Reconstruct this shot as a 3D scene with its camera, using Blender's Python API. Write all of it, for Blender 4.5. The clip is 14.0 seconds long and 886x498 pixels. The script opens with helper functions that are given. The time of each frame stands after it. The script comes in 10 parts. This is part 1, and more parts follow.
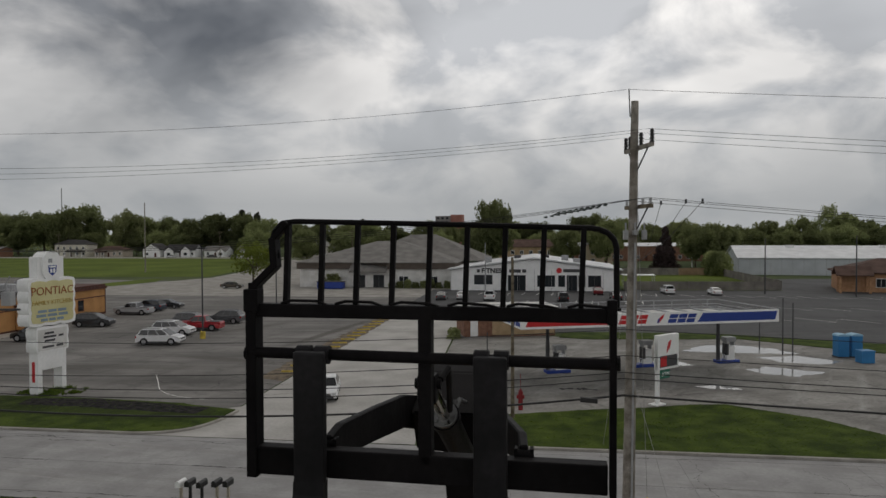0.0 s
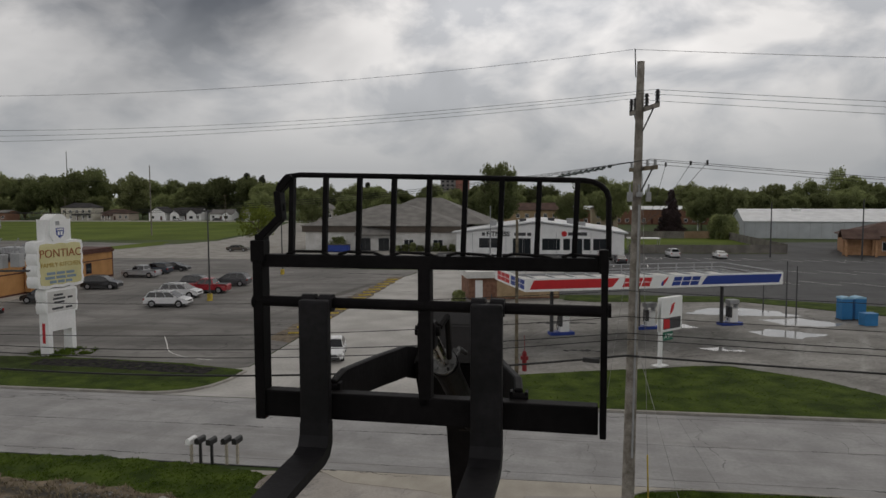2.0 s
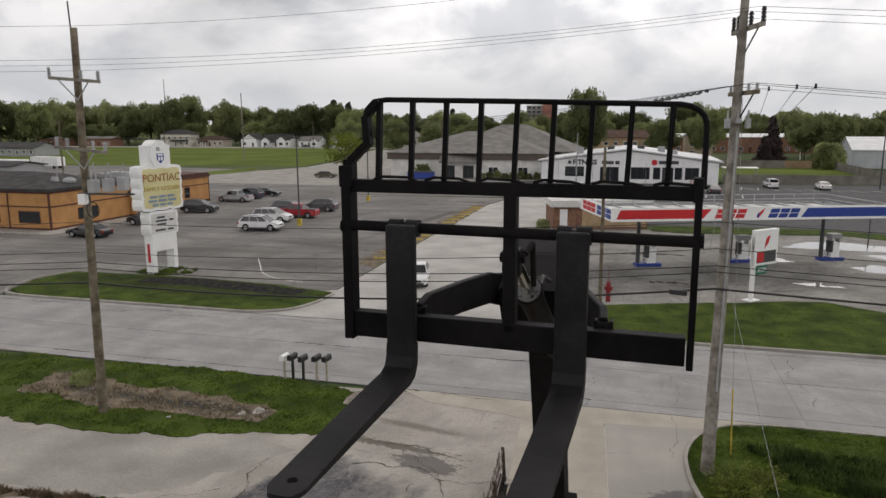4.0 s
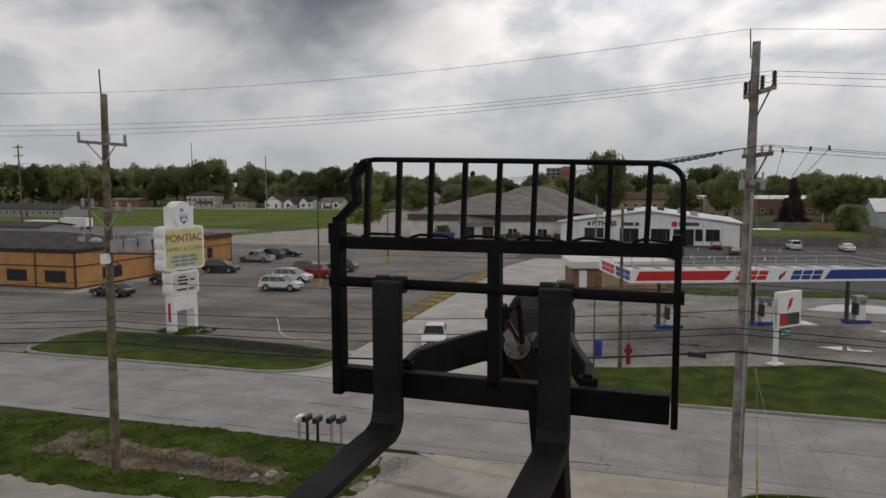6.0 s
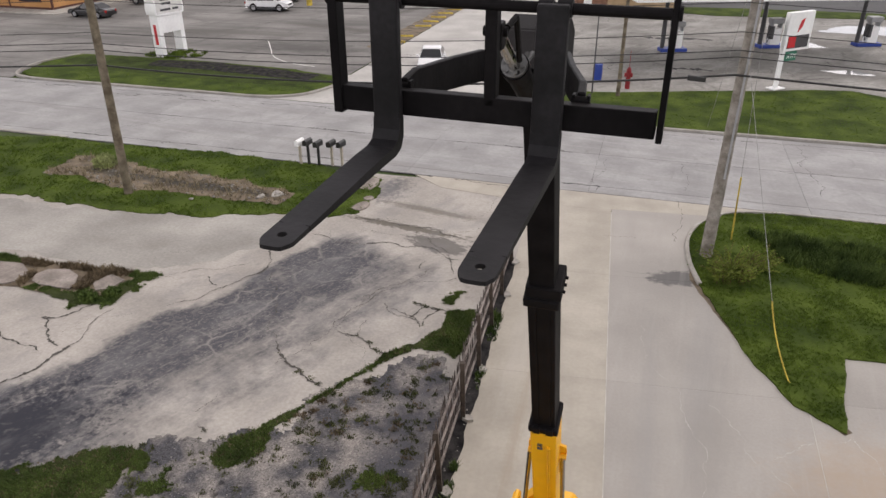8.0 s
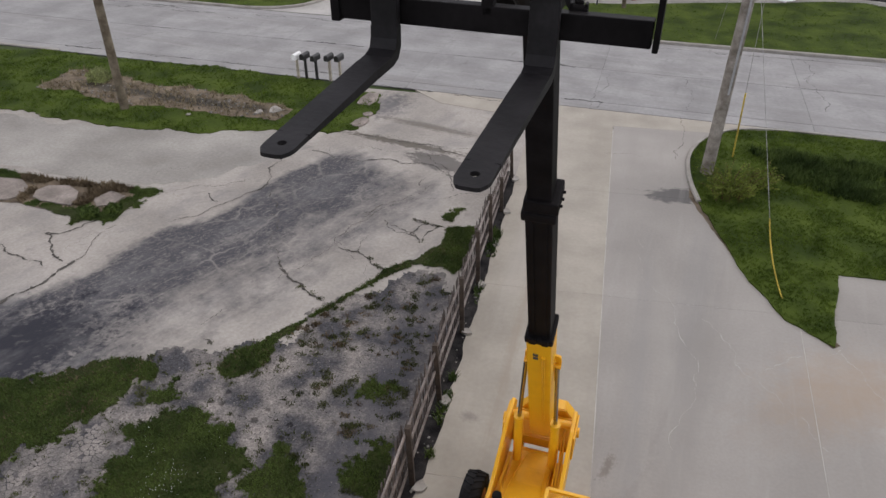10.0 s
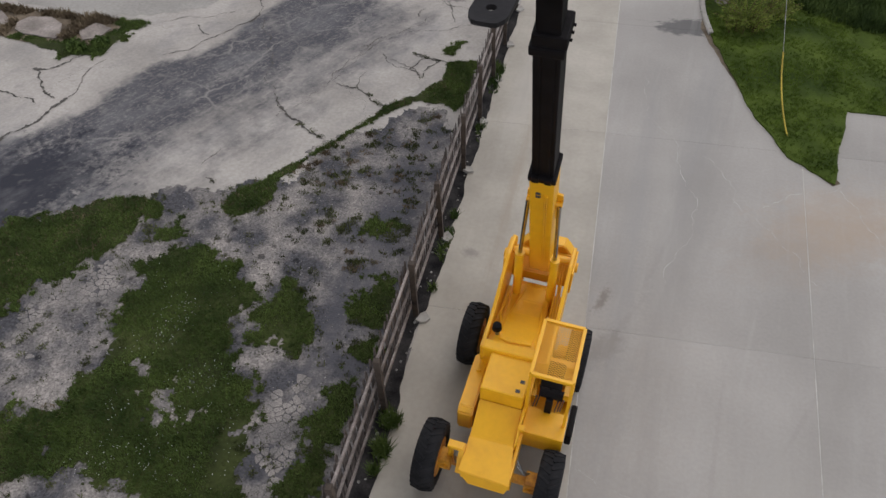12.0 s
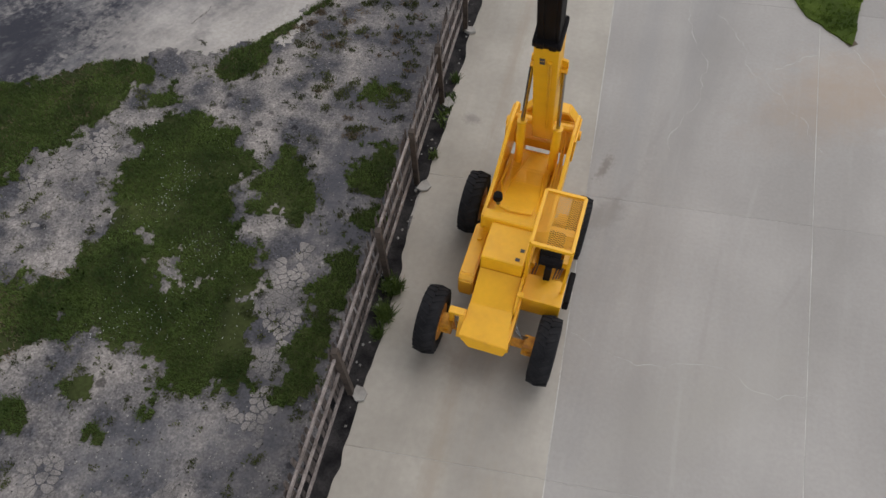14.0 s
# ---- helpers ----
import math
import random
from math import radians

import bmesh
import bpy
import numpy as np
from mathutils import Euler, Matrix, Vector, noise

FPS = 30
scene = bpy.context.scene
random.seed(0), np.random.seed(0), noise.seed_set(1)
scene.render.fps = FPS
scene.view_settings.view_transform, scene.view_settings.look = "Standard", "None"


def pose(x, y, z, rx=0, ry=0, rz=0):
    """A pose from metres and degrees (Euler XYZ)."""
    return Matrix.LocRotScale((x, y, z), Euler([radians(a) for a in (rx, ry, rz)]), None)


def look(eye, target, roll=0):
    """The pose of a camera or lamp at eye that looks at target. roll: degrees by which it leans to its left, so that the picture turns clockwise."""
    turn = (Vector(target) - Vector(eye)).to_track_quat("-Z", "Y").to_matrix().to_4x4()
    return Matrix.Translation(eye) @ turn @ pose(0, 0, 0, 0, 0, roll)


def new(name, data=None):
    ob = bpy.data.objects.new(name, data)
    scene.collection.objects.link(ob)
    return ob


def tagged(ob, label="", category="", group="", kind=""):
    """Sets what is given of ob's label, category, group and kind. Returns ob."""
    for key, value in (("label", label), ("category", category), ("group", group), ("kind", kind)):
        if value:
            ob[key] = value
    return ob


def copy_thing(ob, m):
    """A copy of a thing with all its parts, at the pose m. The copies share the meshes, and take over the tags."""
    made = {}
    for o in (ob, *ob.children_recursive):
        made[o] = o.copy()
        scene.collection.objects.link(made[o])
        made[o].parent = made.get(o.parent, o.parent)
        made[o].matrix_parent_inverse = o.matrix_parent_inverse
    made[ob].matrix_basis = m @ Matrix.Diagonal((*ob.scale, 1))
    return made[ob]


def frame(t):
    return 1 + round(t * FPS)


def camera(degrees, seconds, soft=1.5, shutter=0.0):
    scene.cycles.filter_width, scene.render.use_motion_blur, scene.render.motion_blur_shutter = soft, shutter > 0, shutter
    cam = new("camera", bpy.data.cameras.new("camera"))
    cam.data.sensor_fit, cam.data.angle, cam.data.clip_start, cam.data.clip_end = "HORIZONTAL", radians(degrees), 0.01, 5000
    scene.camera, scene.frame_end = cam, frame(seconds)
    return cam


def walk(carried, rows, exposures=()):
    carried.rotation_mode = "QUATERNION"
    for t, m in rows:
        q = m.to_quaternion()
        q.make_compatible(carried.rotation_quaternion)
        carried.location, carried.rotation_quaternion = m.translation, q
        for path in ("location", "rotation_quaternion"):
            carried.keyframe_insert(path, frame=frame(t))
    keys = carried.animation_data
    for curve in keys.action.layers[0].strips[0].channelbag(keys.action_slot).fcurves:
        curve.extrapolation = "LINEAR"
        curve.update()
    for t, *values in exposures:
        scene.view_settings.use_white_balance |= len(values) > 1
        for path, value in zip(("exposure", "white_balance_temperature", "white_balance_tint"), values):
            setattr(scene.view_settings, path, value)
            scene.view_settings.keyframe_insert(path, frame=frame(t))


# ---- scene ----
cam = camera(64.1, 14.0)
PATH = [
    (0, (0.684, 0.377, 11.735), (0.639, 2.376, 11.69), -0.2),
    (0.5, (0.701, 0.35, 11.729), (0.646, 2.349, 11.684), -0.2),
    (1, (0.703, 0.323, 11.718), (0.647, 2.322, 11.706), -0.2),
    (1.5, (0.692, 0.3, 11.712), (0.635, 2.299, 11.7), -0.2),
    (2, (0.717, 0.25, 11.684), (0.657, 2.244, 11.536), -0.2),
    (2.5, (0.738, 0.228, 11.702), (0.677, 2.198, 11.366), -0.2),
    (3, (0.758, 0.241, 11.681), (0.671, 2.207, 11.328), -0.2),
    (3.5, (0.727, 0.24, 11.688), (0.487, 2.194, 11.338), -0.2),
    (4, (0.707, 0.258, 11.676), (0.414, 2.206, 11.327), -0.2),
    (4.2, (0.718, 0.265, 11.666), (0.366, 2.203, 11.319), -0.2),
    (6.3, (0.914, 0.222, 11.659), (0.562, 2.183, 11.49), -0.2),
    (6.5, (0.932, 0.212, 11.663), (0.583, 2.163, 11.396), -0.2),
    (7, (0.957, 0.184, 11.675), (0.618, 2.088, 11.165), -0.2),
    (7.5, (0.956, 0.149, 11.658), (0.632, 1.977, 10.915), -0.2),
    (8, (0.908, 0.091, 11.659), (0.597, 1.845, 10.749), -0.2),
    (8.5, (0.92, 0.038, 11.679), (0.613, 1.759, 10.707), -0.2),
    (11, (0.944, -0.013, 11.66), (0.669, 1.537, 10.426), -0.2),
    (11.5, (0.908, -0.016, 11.672), (0.646, 1.462, 10.35), -0.3),
    (12, (0.883, 0.013, 11.668), (0.643, 1.362, 10.21), -0.2),
    (12.5, (0.885, 0.022, 11.664), (0.668, 1.231, 10.085), -0.4),
    (13, (0.867, 0.064, 11.649), (0.666, 1.178, 10.0), -0.4),
    (13.5, (0.874, 0.088, 11.693), (0.683, 1.136, 10.0), -0.5),
    (14, (0.87, 0.159, 11.715), (0.678, 1.202, 10.019), -0.6),
]
walk(cam, [(t, look(eye, target, roll)) for t, eye, target, roll in PATH],
     exposures=[(0, -0.80, 6600, 10), (1.5, -0.78, 6600, 10), (2.0, -0.74, 6650, 11), (2.5, -0.52, 6700, 12), (3.0, -0.22, 6700, 13), (3.5, -0.06, 6700, 13), (4.2, -0.03, 6700, 13), (6.3, -0.54, 6650, 12), (6.7, -0.46, 6650, 12), (7.0, -0.08, 6650, 14), (7.3, 0.30, 6600, 15), (7.6, 0.50, 6620, 16), (8.0, 0.54, 6650, 17), (8.5, 0.44, 6600, 17), (11, 0.22, 6200, 15), (14, 0.26, 6200, 13)])


# world, sun, light
CLOUD_A, CLOUD_B = (5.7, 9.1, 2.4), (7.3, 2.2, 0.0)


def cloudy_world():
    w = bpy.data.worlds.new("cloudy_sky")
    scene.world = w
    w.use_nodes = True
    n, l = w.node_tree.nodes, w.node_tree.links
    n.clear()

    def node(kind, **kw):
        x = n.new(kind)
        for k, v in kw.items():
            x.inputs[k].default_value = v
        return x

    def calc(op, a, b):
        x = n.new("ShaderNodeMath")
        x.operation = op
        for i, v in enumerate((a, b)):
            if isinstance(v, (int, float)):
                x.inputs[i].default_value = v
            else:
                l.new(v, x.inputs[i])
        return x.outputs[0]
    co = n.new("ShaderNodeTexCoord")
    sep = n.new("ShaderNodeSeparateXYZ")
    l.new(co.outputs["Generated"], sep.inputs[0])
    flat = n.new("ShaderNodeCombineXYZ")
    l.new(sep.outputs[0], flat.inputs[0])
    l.new(sep.outputs[1], flat.inputs[1])
    l.new(calc("MULTIPLY", calc("MAXIMUM", sep.outputs[2], 0.0), 1.7), flat.inputs[2])
    sky = n.new("ShaderNodeTexSky")
    sky.sky_type, sky.sun_disc = "NISHITA", False
    sky.sun_elevation, sky.sun_rotation = radians(52), radians(25)
    dim = n.new("ShaderNodeVectorMath")
    dim.operation = "SCALE"
    dim.inputs["Scale"].default_value = 0.11
    l.new(sky.outputs[0], dim.inputs[0])

    wide = n.new("ShaderNodeVectorMath")   # directions with heights stretched threefold
    wide.operation = "MULTIPLY"
    wide.inputs[1].default_value = (1, 1, 3)
    l.new(co.outputs["Generated"], wide.inputs[0])

    def clouds(scale, detail, shift, lo, hi, a, b, rough=0.55, distort=0.35, heavy=()):
        m = n.new("ShaderNodeMapping")
        m.inputs["Location"].default_value = shift
        l.new(flat.outputs[0], m.inputs[0])
        t = node("ShaderNodeTexNoise", Scale=scale, Detail=detail, Roughness=rough, Distortion=distort)
        l.new(m.outputs[0], t.inputs["Vector"])
        r = n.new("ShaderNodeValToRGB")
        r.color_ramp.elements[0].position, r.color_ramp.elements[1].position = lo, hi
        r.color_ramp.elements[0].color, r.color_ramp.elements[1].color = (*a, 1), (*b, 1)
        value = t.outputs[0]
        for at, size, weight in heavy:   # heavier banks of cloud, long and low over the horizon
            off = n.new("ShaderNodeVectorMath")
            off.operation = "DISTANCE"
            off.inputs[1].default_value = at
            l.new(wide.outputs[0], off.inputs[0])
            bank = n.new("ShaderNodeMapRange")
            bank.interpolation_type = "SMOOTHSTEP"
            bank.inputs["From Min"].default_value, bank.inputs["From Max"].default_value = size, size * 0.25
            bank.inputs["To Max"].default_value = weight
            l.new(off.outputs["Value"], bank.inputs[0])
            value = calc("SUBTRACT", value, bank.outputs[0])
        l.new(value, r.inputs[0])
        return r.outputs[0]
    shade = clouds(2.1, 5, CLOUD_A, 0.14, 0.53, (0.24, 0.255, 0.28), (1.14, 1.14, 1.14), 0.5, 0.3, (((-0.50, 0.84, 0.84), 0.50, 0.30), ((-0.66, 0.75, 0.36), 0.6, 0.07)))
    puffs = clouds(5.4, 10, CLOUD_B, 0.43, 0.58, (0.68, 0.705, 0.745), (1.24, 1.225, 1.21), 0.52, 0.3)
    mul = n.new("ShaderNodeMix")
    mul.data_type, mul.blend_type = "RGBA", "MULTIPLY"
    mul.inputs[0].default_value = 1.0
    l.new(shade, mul.inputs[6])
    l.new(puffs, mul.inputs[7])
    # pale band of thin cloud towards the horizon
    haze = n.new("ShaderNodeMapRange")
    haze.inputs["From Min"].default_value, haze.inputs["From Max"].default_value = 0.04, 0.25
    haze.inputs["To Min"].default_value, haze.inputs["To Max"].default_value = 0.85, 0.0
    l.new(sep.outputs[2], haze.inputs[0])
    low = n.new("ShaderNodeMix")
    low.data_type = "RGBA"
    low.inputs[7].default_value = (0.41, 0.437, 0.46, 1)
    l.new(haze.outputs[0], low.inputs[0])
    l.new(mul.outputs[2], low.inputs[6])
    gap = clouds(0.9, 5, (11.0, 4.0, 0.0), 0.60, 0.80, (0, 0, 0), (0.3, 0.3, 0.3))
    mix = n.new("ShaderNodeMix")
    mix.data_type = "RGBA"
    l.new(gap, mix.inputs[0])
    l.new(low.outputs[2], mix.inputs[6])
    l.new(dim.outputs[0], mix.inputs[7])
    # the sky is dimmed overhead, out of view, to lower light on the ground
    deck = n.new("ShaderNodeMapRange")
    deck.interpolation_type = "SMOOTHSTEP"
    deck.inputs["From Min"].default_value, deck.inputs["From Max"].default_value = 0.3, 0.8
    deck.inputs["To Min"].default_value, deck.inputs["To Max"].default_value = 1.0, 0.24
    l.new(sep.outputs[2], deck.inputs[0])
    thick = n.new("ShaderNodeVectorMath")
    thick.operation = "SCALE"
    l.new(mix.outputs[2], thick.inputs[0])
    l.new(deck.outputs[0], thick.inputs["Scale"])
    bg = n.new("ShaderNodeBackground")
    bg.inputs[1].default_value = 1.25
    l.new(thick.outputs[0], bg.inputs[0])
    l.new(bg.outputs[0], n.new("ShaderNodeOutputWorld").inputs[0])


cloudy_world()
sun = new("sun", bpy.data.lights.new("sun", "SUN"))
sun.data.energy, sun.data.angle, sun.data.color = 1.12, radians(42), (1.0, 0.97, 0.92)
sun.matrix_world = look((0, 0, 60), (-25, -40, -20))


# materials
def mat(name, base, other=None, rough=0.8, metal=0.0, var=0.18, scale=1.5, fine=25.0, bump=0.15, bump_scale=30.0,
        coat=0.0, random_tint=0.0, lo=0.35, hi=0.65, fine_var=0.5, spec=0.4):
    m = bpy.data.materials.new(name)
    m.use_nodes = True
    n, l = m.node_tree.nodes, m.node_tree.links
    p = n["Principled BSDF"]
    co = n.new("ShaderNodeTexCoord")
    big = n.new("ShaderNodeTexNoise")
    big.inputs["Scale"].default_value, big.inputs["Detail"].default_value = scale, 6
    small = n.new("ShaderNodeTexNoise")
    small.inputs["Scale"].default_value, small.inputs["Detail"].default_value = fine, 4
    for t in (big, small):
        l.new(co.outputs["Object"], t.inputs["Vector"])
    a = [c * (1 - var) for c in base]
    b = [min(1, c * (1 + var)) for c in base] if other is None else other
    ramp = n.new("ShaderNodeValToRGB")
    ramp.color_ramp.elements[0].position, ramp.color_ramp.elements[1].position = lo, hi
    ramp.color_ramp.elements[0].color, ramp.color_ramp.elements[1].color = (*a, 1), (*b, 1)
    l.new(big.outputs[0], ramp.inputs[0])
    r2 = n.new("ShaderNodeMapRange")
    r2.inputs["From Min"].default_value, r2.inputs["From Max"].default_value = 0.3, 0.7
    r2.inputs["To Min"].default_value, r2.inputs["To Max"].default_value = 1 - fine_var * var * 1.6, 1 + fine_var * var * 1.6
    l.new(small.outputs[0], r2.inputs[0])
    mul = n.new("ShaderNodeVectorMath")
    mul.operation = "SCALE"
    l.new(ramp.outputs[0], mul.inputs[0])
    l.new(r2.outputs[0], mul.inputs["Scale"])
    out = mul.outputs[0]
    if random_tint:
        info = n.new("ShaderNodeObjectInfo")
        r3 = n.new("ShaderNodeMapRange")
        r3.inputs["To Min"].default_value, r3.inputs["To Max"].default_value = 1 - random_tint, 1 + random_tint
        l.new(info.outputs["Random"], r3.inputs[0])
        m2 = n.new("ShaderNodeVectorMath")
        m2.operation = "SCALE"
        l.new(out, m2.inputs[0])
        l.new(r3.outputs[0], m2.inputs["Scale"])
        out = m2.outputs[0]
    l.new(out, p.inputs["Base Color"])
    p.inputs["Metallic"].default_value = metal
    p.inputs["Coat Weight"].default_value = coat
    p.inputs["Specular IOR Level"].default_value = spec
    rr = n.new("ShaderNodeMapRange")
    rr.inputs["To Min"].default_value, rr.inputs["To Max"].default_value = max(0.03, rough - 0.1), min(1, rough + 0.1)
    l.new(small.outputs[0], rr.inputs[0])
    l.new(rr.outputs[0], p.inputs["Roughness"])
    if bump:
        bn = n.new("ShaderNodeTexNoise")
        bn.inputs["Scale"].default_value, bn.inputs["Detail"].default_value = bump_scale, 5
        l.new(co.outputs["Object"], bn.inputs["Vector"])
        bp = n.new("ShaderNodeBump")
        bp.inputs["Strength"].default_value, bp.inputs["Distance"].default_value = bump, 0.02
        l.new(bn.outputs[0], bp.inputs["Height"])
        l.new(bp.outputs[0], p.inputs["Normal"])
    return m


def cracked(name, base, other, crack_scale, crack_depth, crack_dark, **kw):
    """Ground material with a fine network of cracks in its relief and grime."""
    m = mat(name, base, other, **kw)
    n, l = m.node_tree.nodes, m.node_tree.links
    p = n["Principled BSDF"]
    co = [x for x in n if x.type == "TEX_COORD"][0]
    warp = n.new("ShaderNodeTexNoise")
    warp.inputs["Scale"].default_value, warp.inputs["Detail"].default_value = 1.3, 5
    l.new(co.outputs["Object"], warp.inputs["Vector"])
    add = n.new("ShaderNodeVectorMath")
    add.operation = "MULTIPLY_ADD"
    add.inputs[1].default_value = (1.1, 1.1, 0)
    l.new(warp.outputs["Color"], add.inputs[0])
    l.new(co.outputs["Object"], add.inputs[2])
    v = n.new("ShaderNodeTexVoronoi")
    v.feature = "DISTANCE_TO_EDGE"
    v.inputs["Scale"].default_value = crack_scale
    l.new(add.outputs[0], v.inputs["Vector"])
    r = n.new("ShaderNodeMapRange")
    r.inputs["From Min"].default_value, r.inputs["From Max"].default_value = 0.0, 0.05
    r.inputs["To Min"].default_value, r.inputs["To Max"].default_value = crack_dark, 1.0
    l.new(v.outputs["Distance"], r.inputs[0])
    # the network shows in places only
    where = n.new("ShaderNodeTexNoise")
    where.inputs["Scale"].default_value, where.inputs["Detail"].default_value = 0.35, 3
    l.new(co.outputs["Object"], where.inputs["Vector"])
    wr = n.new("ShaderNodeMapRange")
    wr.inputs["From Min"].default_value, wr.inputs["From Max"].default_value = 0.45, 0.6
    l.new(where.outputs[0], wr.inputs[0])
    mx = n.new("ShaderNodeMix")
    mx.inputs[2].default_value = 1.0
    l.new(wr.outputs[0], mx.inputs[0])
    l.new(r.outputs[0], mx.inputs[3])
    old = p.inputs["Base Color"].links[0].from_socket
    sc = n.new("ShaderNodeVectorMath")
    sc.operation = "SCALE"
    l.new(old, sc.inputs[0])
    l.new(mx.outputs[0], sc.inputs["Scale"])
    l.new(sc.outputs[0], p.inputs["Base Color"])
    return m


def glass_mat(name, tint, rough=0.06):
    m = bpy.data.materials.new(name)
    m.use_nodes = True
    p = m.node_tree.nodes["Principled BSDF"]
    p.inputs["Base Color"].default_value = (*tint, 1)
    p.inputs["Roughness"].default_value = rough
    p.inputs["Specular IOR Level"].default_value = 0.6
    return m


CONCRETE = mat("drive_concrete", (0.392, 0.359, 0.304), (0.438, 0.402, 0.344), rough=0.9, var=0.12, scale=0.6, fine=9, bump=0.12, bump_scale=60, random_tint=0.04, fine_var=0.25)
COOL_CONCRETE = mat("cool_drive_concrete", (0.346, 0.325, 0.298), (0.37, 0.348, 0.32), rough=0.9, var=0.12, scale=0.35, fine=14, bump=0.12, bump_scale=60, random_tint=0.04, fine_var=0.25)
ROAD = cracked("road_concrete", (0.283, 0.278, 0.275), (0.342, 0.337, 0.333), 0.35, 0.3, 0.9, rough=0.9, var=0.10, scale=0.5, fine=6, bump=0.15, bump_scale=40, random_tint=0.06)
OLD_LOT = mat("old_asphalt", (0.368, 0.34, 0.307), (0.402, 0.373, 0.339), rough=0.95, var=0.16, scale=0.5, fine=11, bump=0.22, bump_scale=26, lo=0.36, hi=0.62, fine_var=0.4, spec=0.12)


def stony_ground(name):
    """Trodden crushed stone: pale fines, bluish wet-looking areas, single pebbles and dark pits."""
    m = mat(name, (0.102, 0.10, 0.108), (0.255, 0.232, 0.213), rough=1.0, spec=0.1, var=0.3, fine_var=0.75, scale=1.1, fine=22, bump=0.6, bump_scale=30, lo=0.41, hi=0.62)
    n, l = m.node_tree.nodes, m.node_tree.links
    p = n["Principled BSDF"]
    co = [x for x in n if x.type == "TEX_COORD"][0]
    warp = n.new("ShaderNodeTexNoise")
    warp.inputs["Scale"].default_value, warp.inputs["Detail"].default_value = 6.0, 4
    l.new(co.outputs["Object"], warp.inputs["Vector"])
    add = n.new("ShaderNodeVectorMath")
    add.operation = "MULTIPLY_ADD"
    add.inputs[1].default_value = (0.16, 0.16, 0)
    l.new(warp.outputs["Color"], add.inputs[0])
    l.new(co.outputs["Object"], add.inputs[2])
    out = p.inputs["Base Color"].links[0].from_socket

    def times(value, colour):
        x = n.new("ShaderNodeVectorMath")
        x.operation = "SCALE"
        l.new(colour, x.inputs[0])
        l.new(value, x.inputs["Scale"])
        return x.outputs[0]

    def span(value, a, b, c, d):
        x = n.new("ShaderNodeMapRange")
        for key, v in (("From Min", a), ("From Max", b), ("To Min", c), ("To Max", d)):
            x.inputs[key].default_value = v
        l.new(value, x.inputs[0])
        return x.outputs[0]
    peb = n.new("ShaderNodeTexVoronoi")
    peb.inputs["Scale"].default_value = 17.0
    l.new(add.outputs[0], peb.inputs["Vector"])
    sep = n.new("ShaderNodeSeparateColor")
    l.new(peb.outputs["Color"], sep.inputs[0])
    out = times(span(sep.outputs[0], 0.0, 1.0, 0.8, 1.2), out)
    pit = n.new("ShaderNodeTexVoronoi")
    pit.inputs["Scale"].default_value = 2.7
    l.new(add.outputs[0], pit.inputs["Vector"])
    sep2 = n.new("ShaderNodeSeparateColor")
    l.new(pit.outputs["Color"], sep2.inputs[0])
    size = span(sep2.outputs[1], 0.45, 1.0, 0.0, 0.2)
    ratio = n.new("ShaderNodeMath")
    ratio.operation = "SUBTRACT"
    l.new(pit.outputs["Distance"], ratio.inputs[0])
    l.new(size, ratio.inputs[1])
    out = times(span(ratio.outputs[0], 0.0, 0.07, 0.42, 1.0), out)
    l.new(out, p.inputs["Base Color"])
    return m


GRAVEL = stony_ground("gravel")
LOT = cracked("lot_asphalt", (0.165, 0.157, 0.147), (0.235, 0.224, 0.21), 0.22, 0.3, 0.7, rough=0.9, var=0.15, scale=0.12, fine=3, bump=0.2, bump_scale=20)
NEW_LOT = mat("fresh_asphalt", (0.06, 0.06, 0.062), (0.08, 0.08, 0.082), rough=0.9, var=0.12, scale=0.12, fine=3, bump=0.2, bump_scale=20)
PALE_LOT = mat("pale_gravel_lot", (0.285, 0.269, 0.244), (0.372, 0.353, 0.322), rough=0.95, var=0.14, scale=0.35, fine=9, bump=0.2, bump_scale=15)
CRACK = mat("crack_grime", (0.075, 0.068, 0.06), rough=0.95, var=0.35, scale=3, bump=0.2)
TAR = mat("crack_filler", (0.035, 0.034, 0.033), rough=0.9, var=0.3, scale=5, bump=0.2)
SEALANT = mat("joint_sealant", (0.44, 0.42, 0.385), (0.56, 0.54, 0.50), rough=0.9, var=0.2, scale=1.5, bump=0.1)
SOIL = mat("soil", (0.115, 0.087, 0.058), (0.215, 0.17, 0.118), rough=1.0, var=0.3, scale=1.6, fine=18, bump=0.8, bump_scale=25)
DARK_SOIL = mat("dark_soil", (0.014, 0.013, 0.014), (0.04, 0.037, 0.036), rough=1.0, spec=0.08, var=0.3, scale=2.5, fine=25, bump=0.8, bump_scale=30)


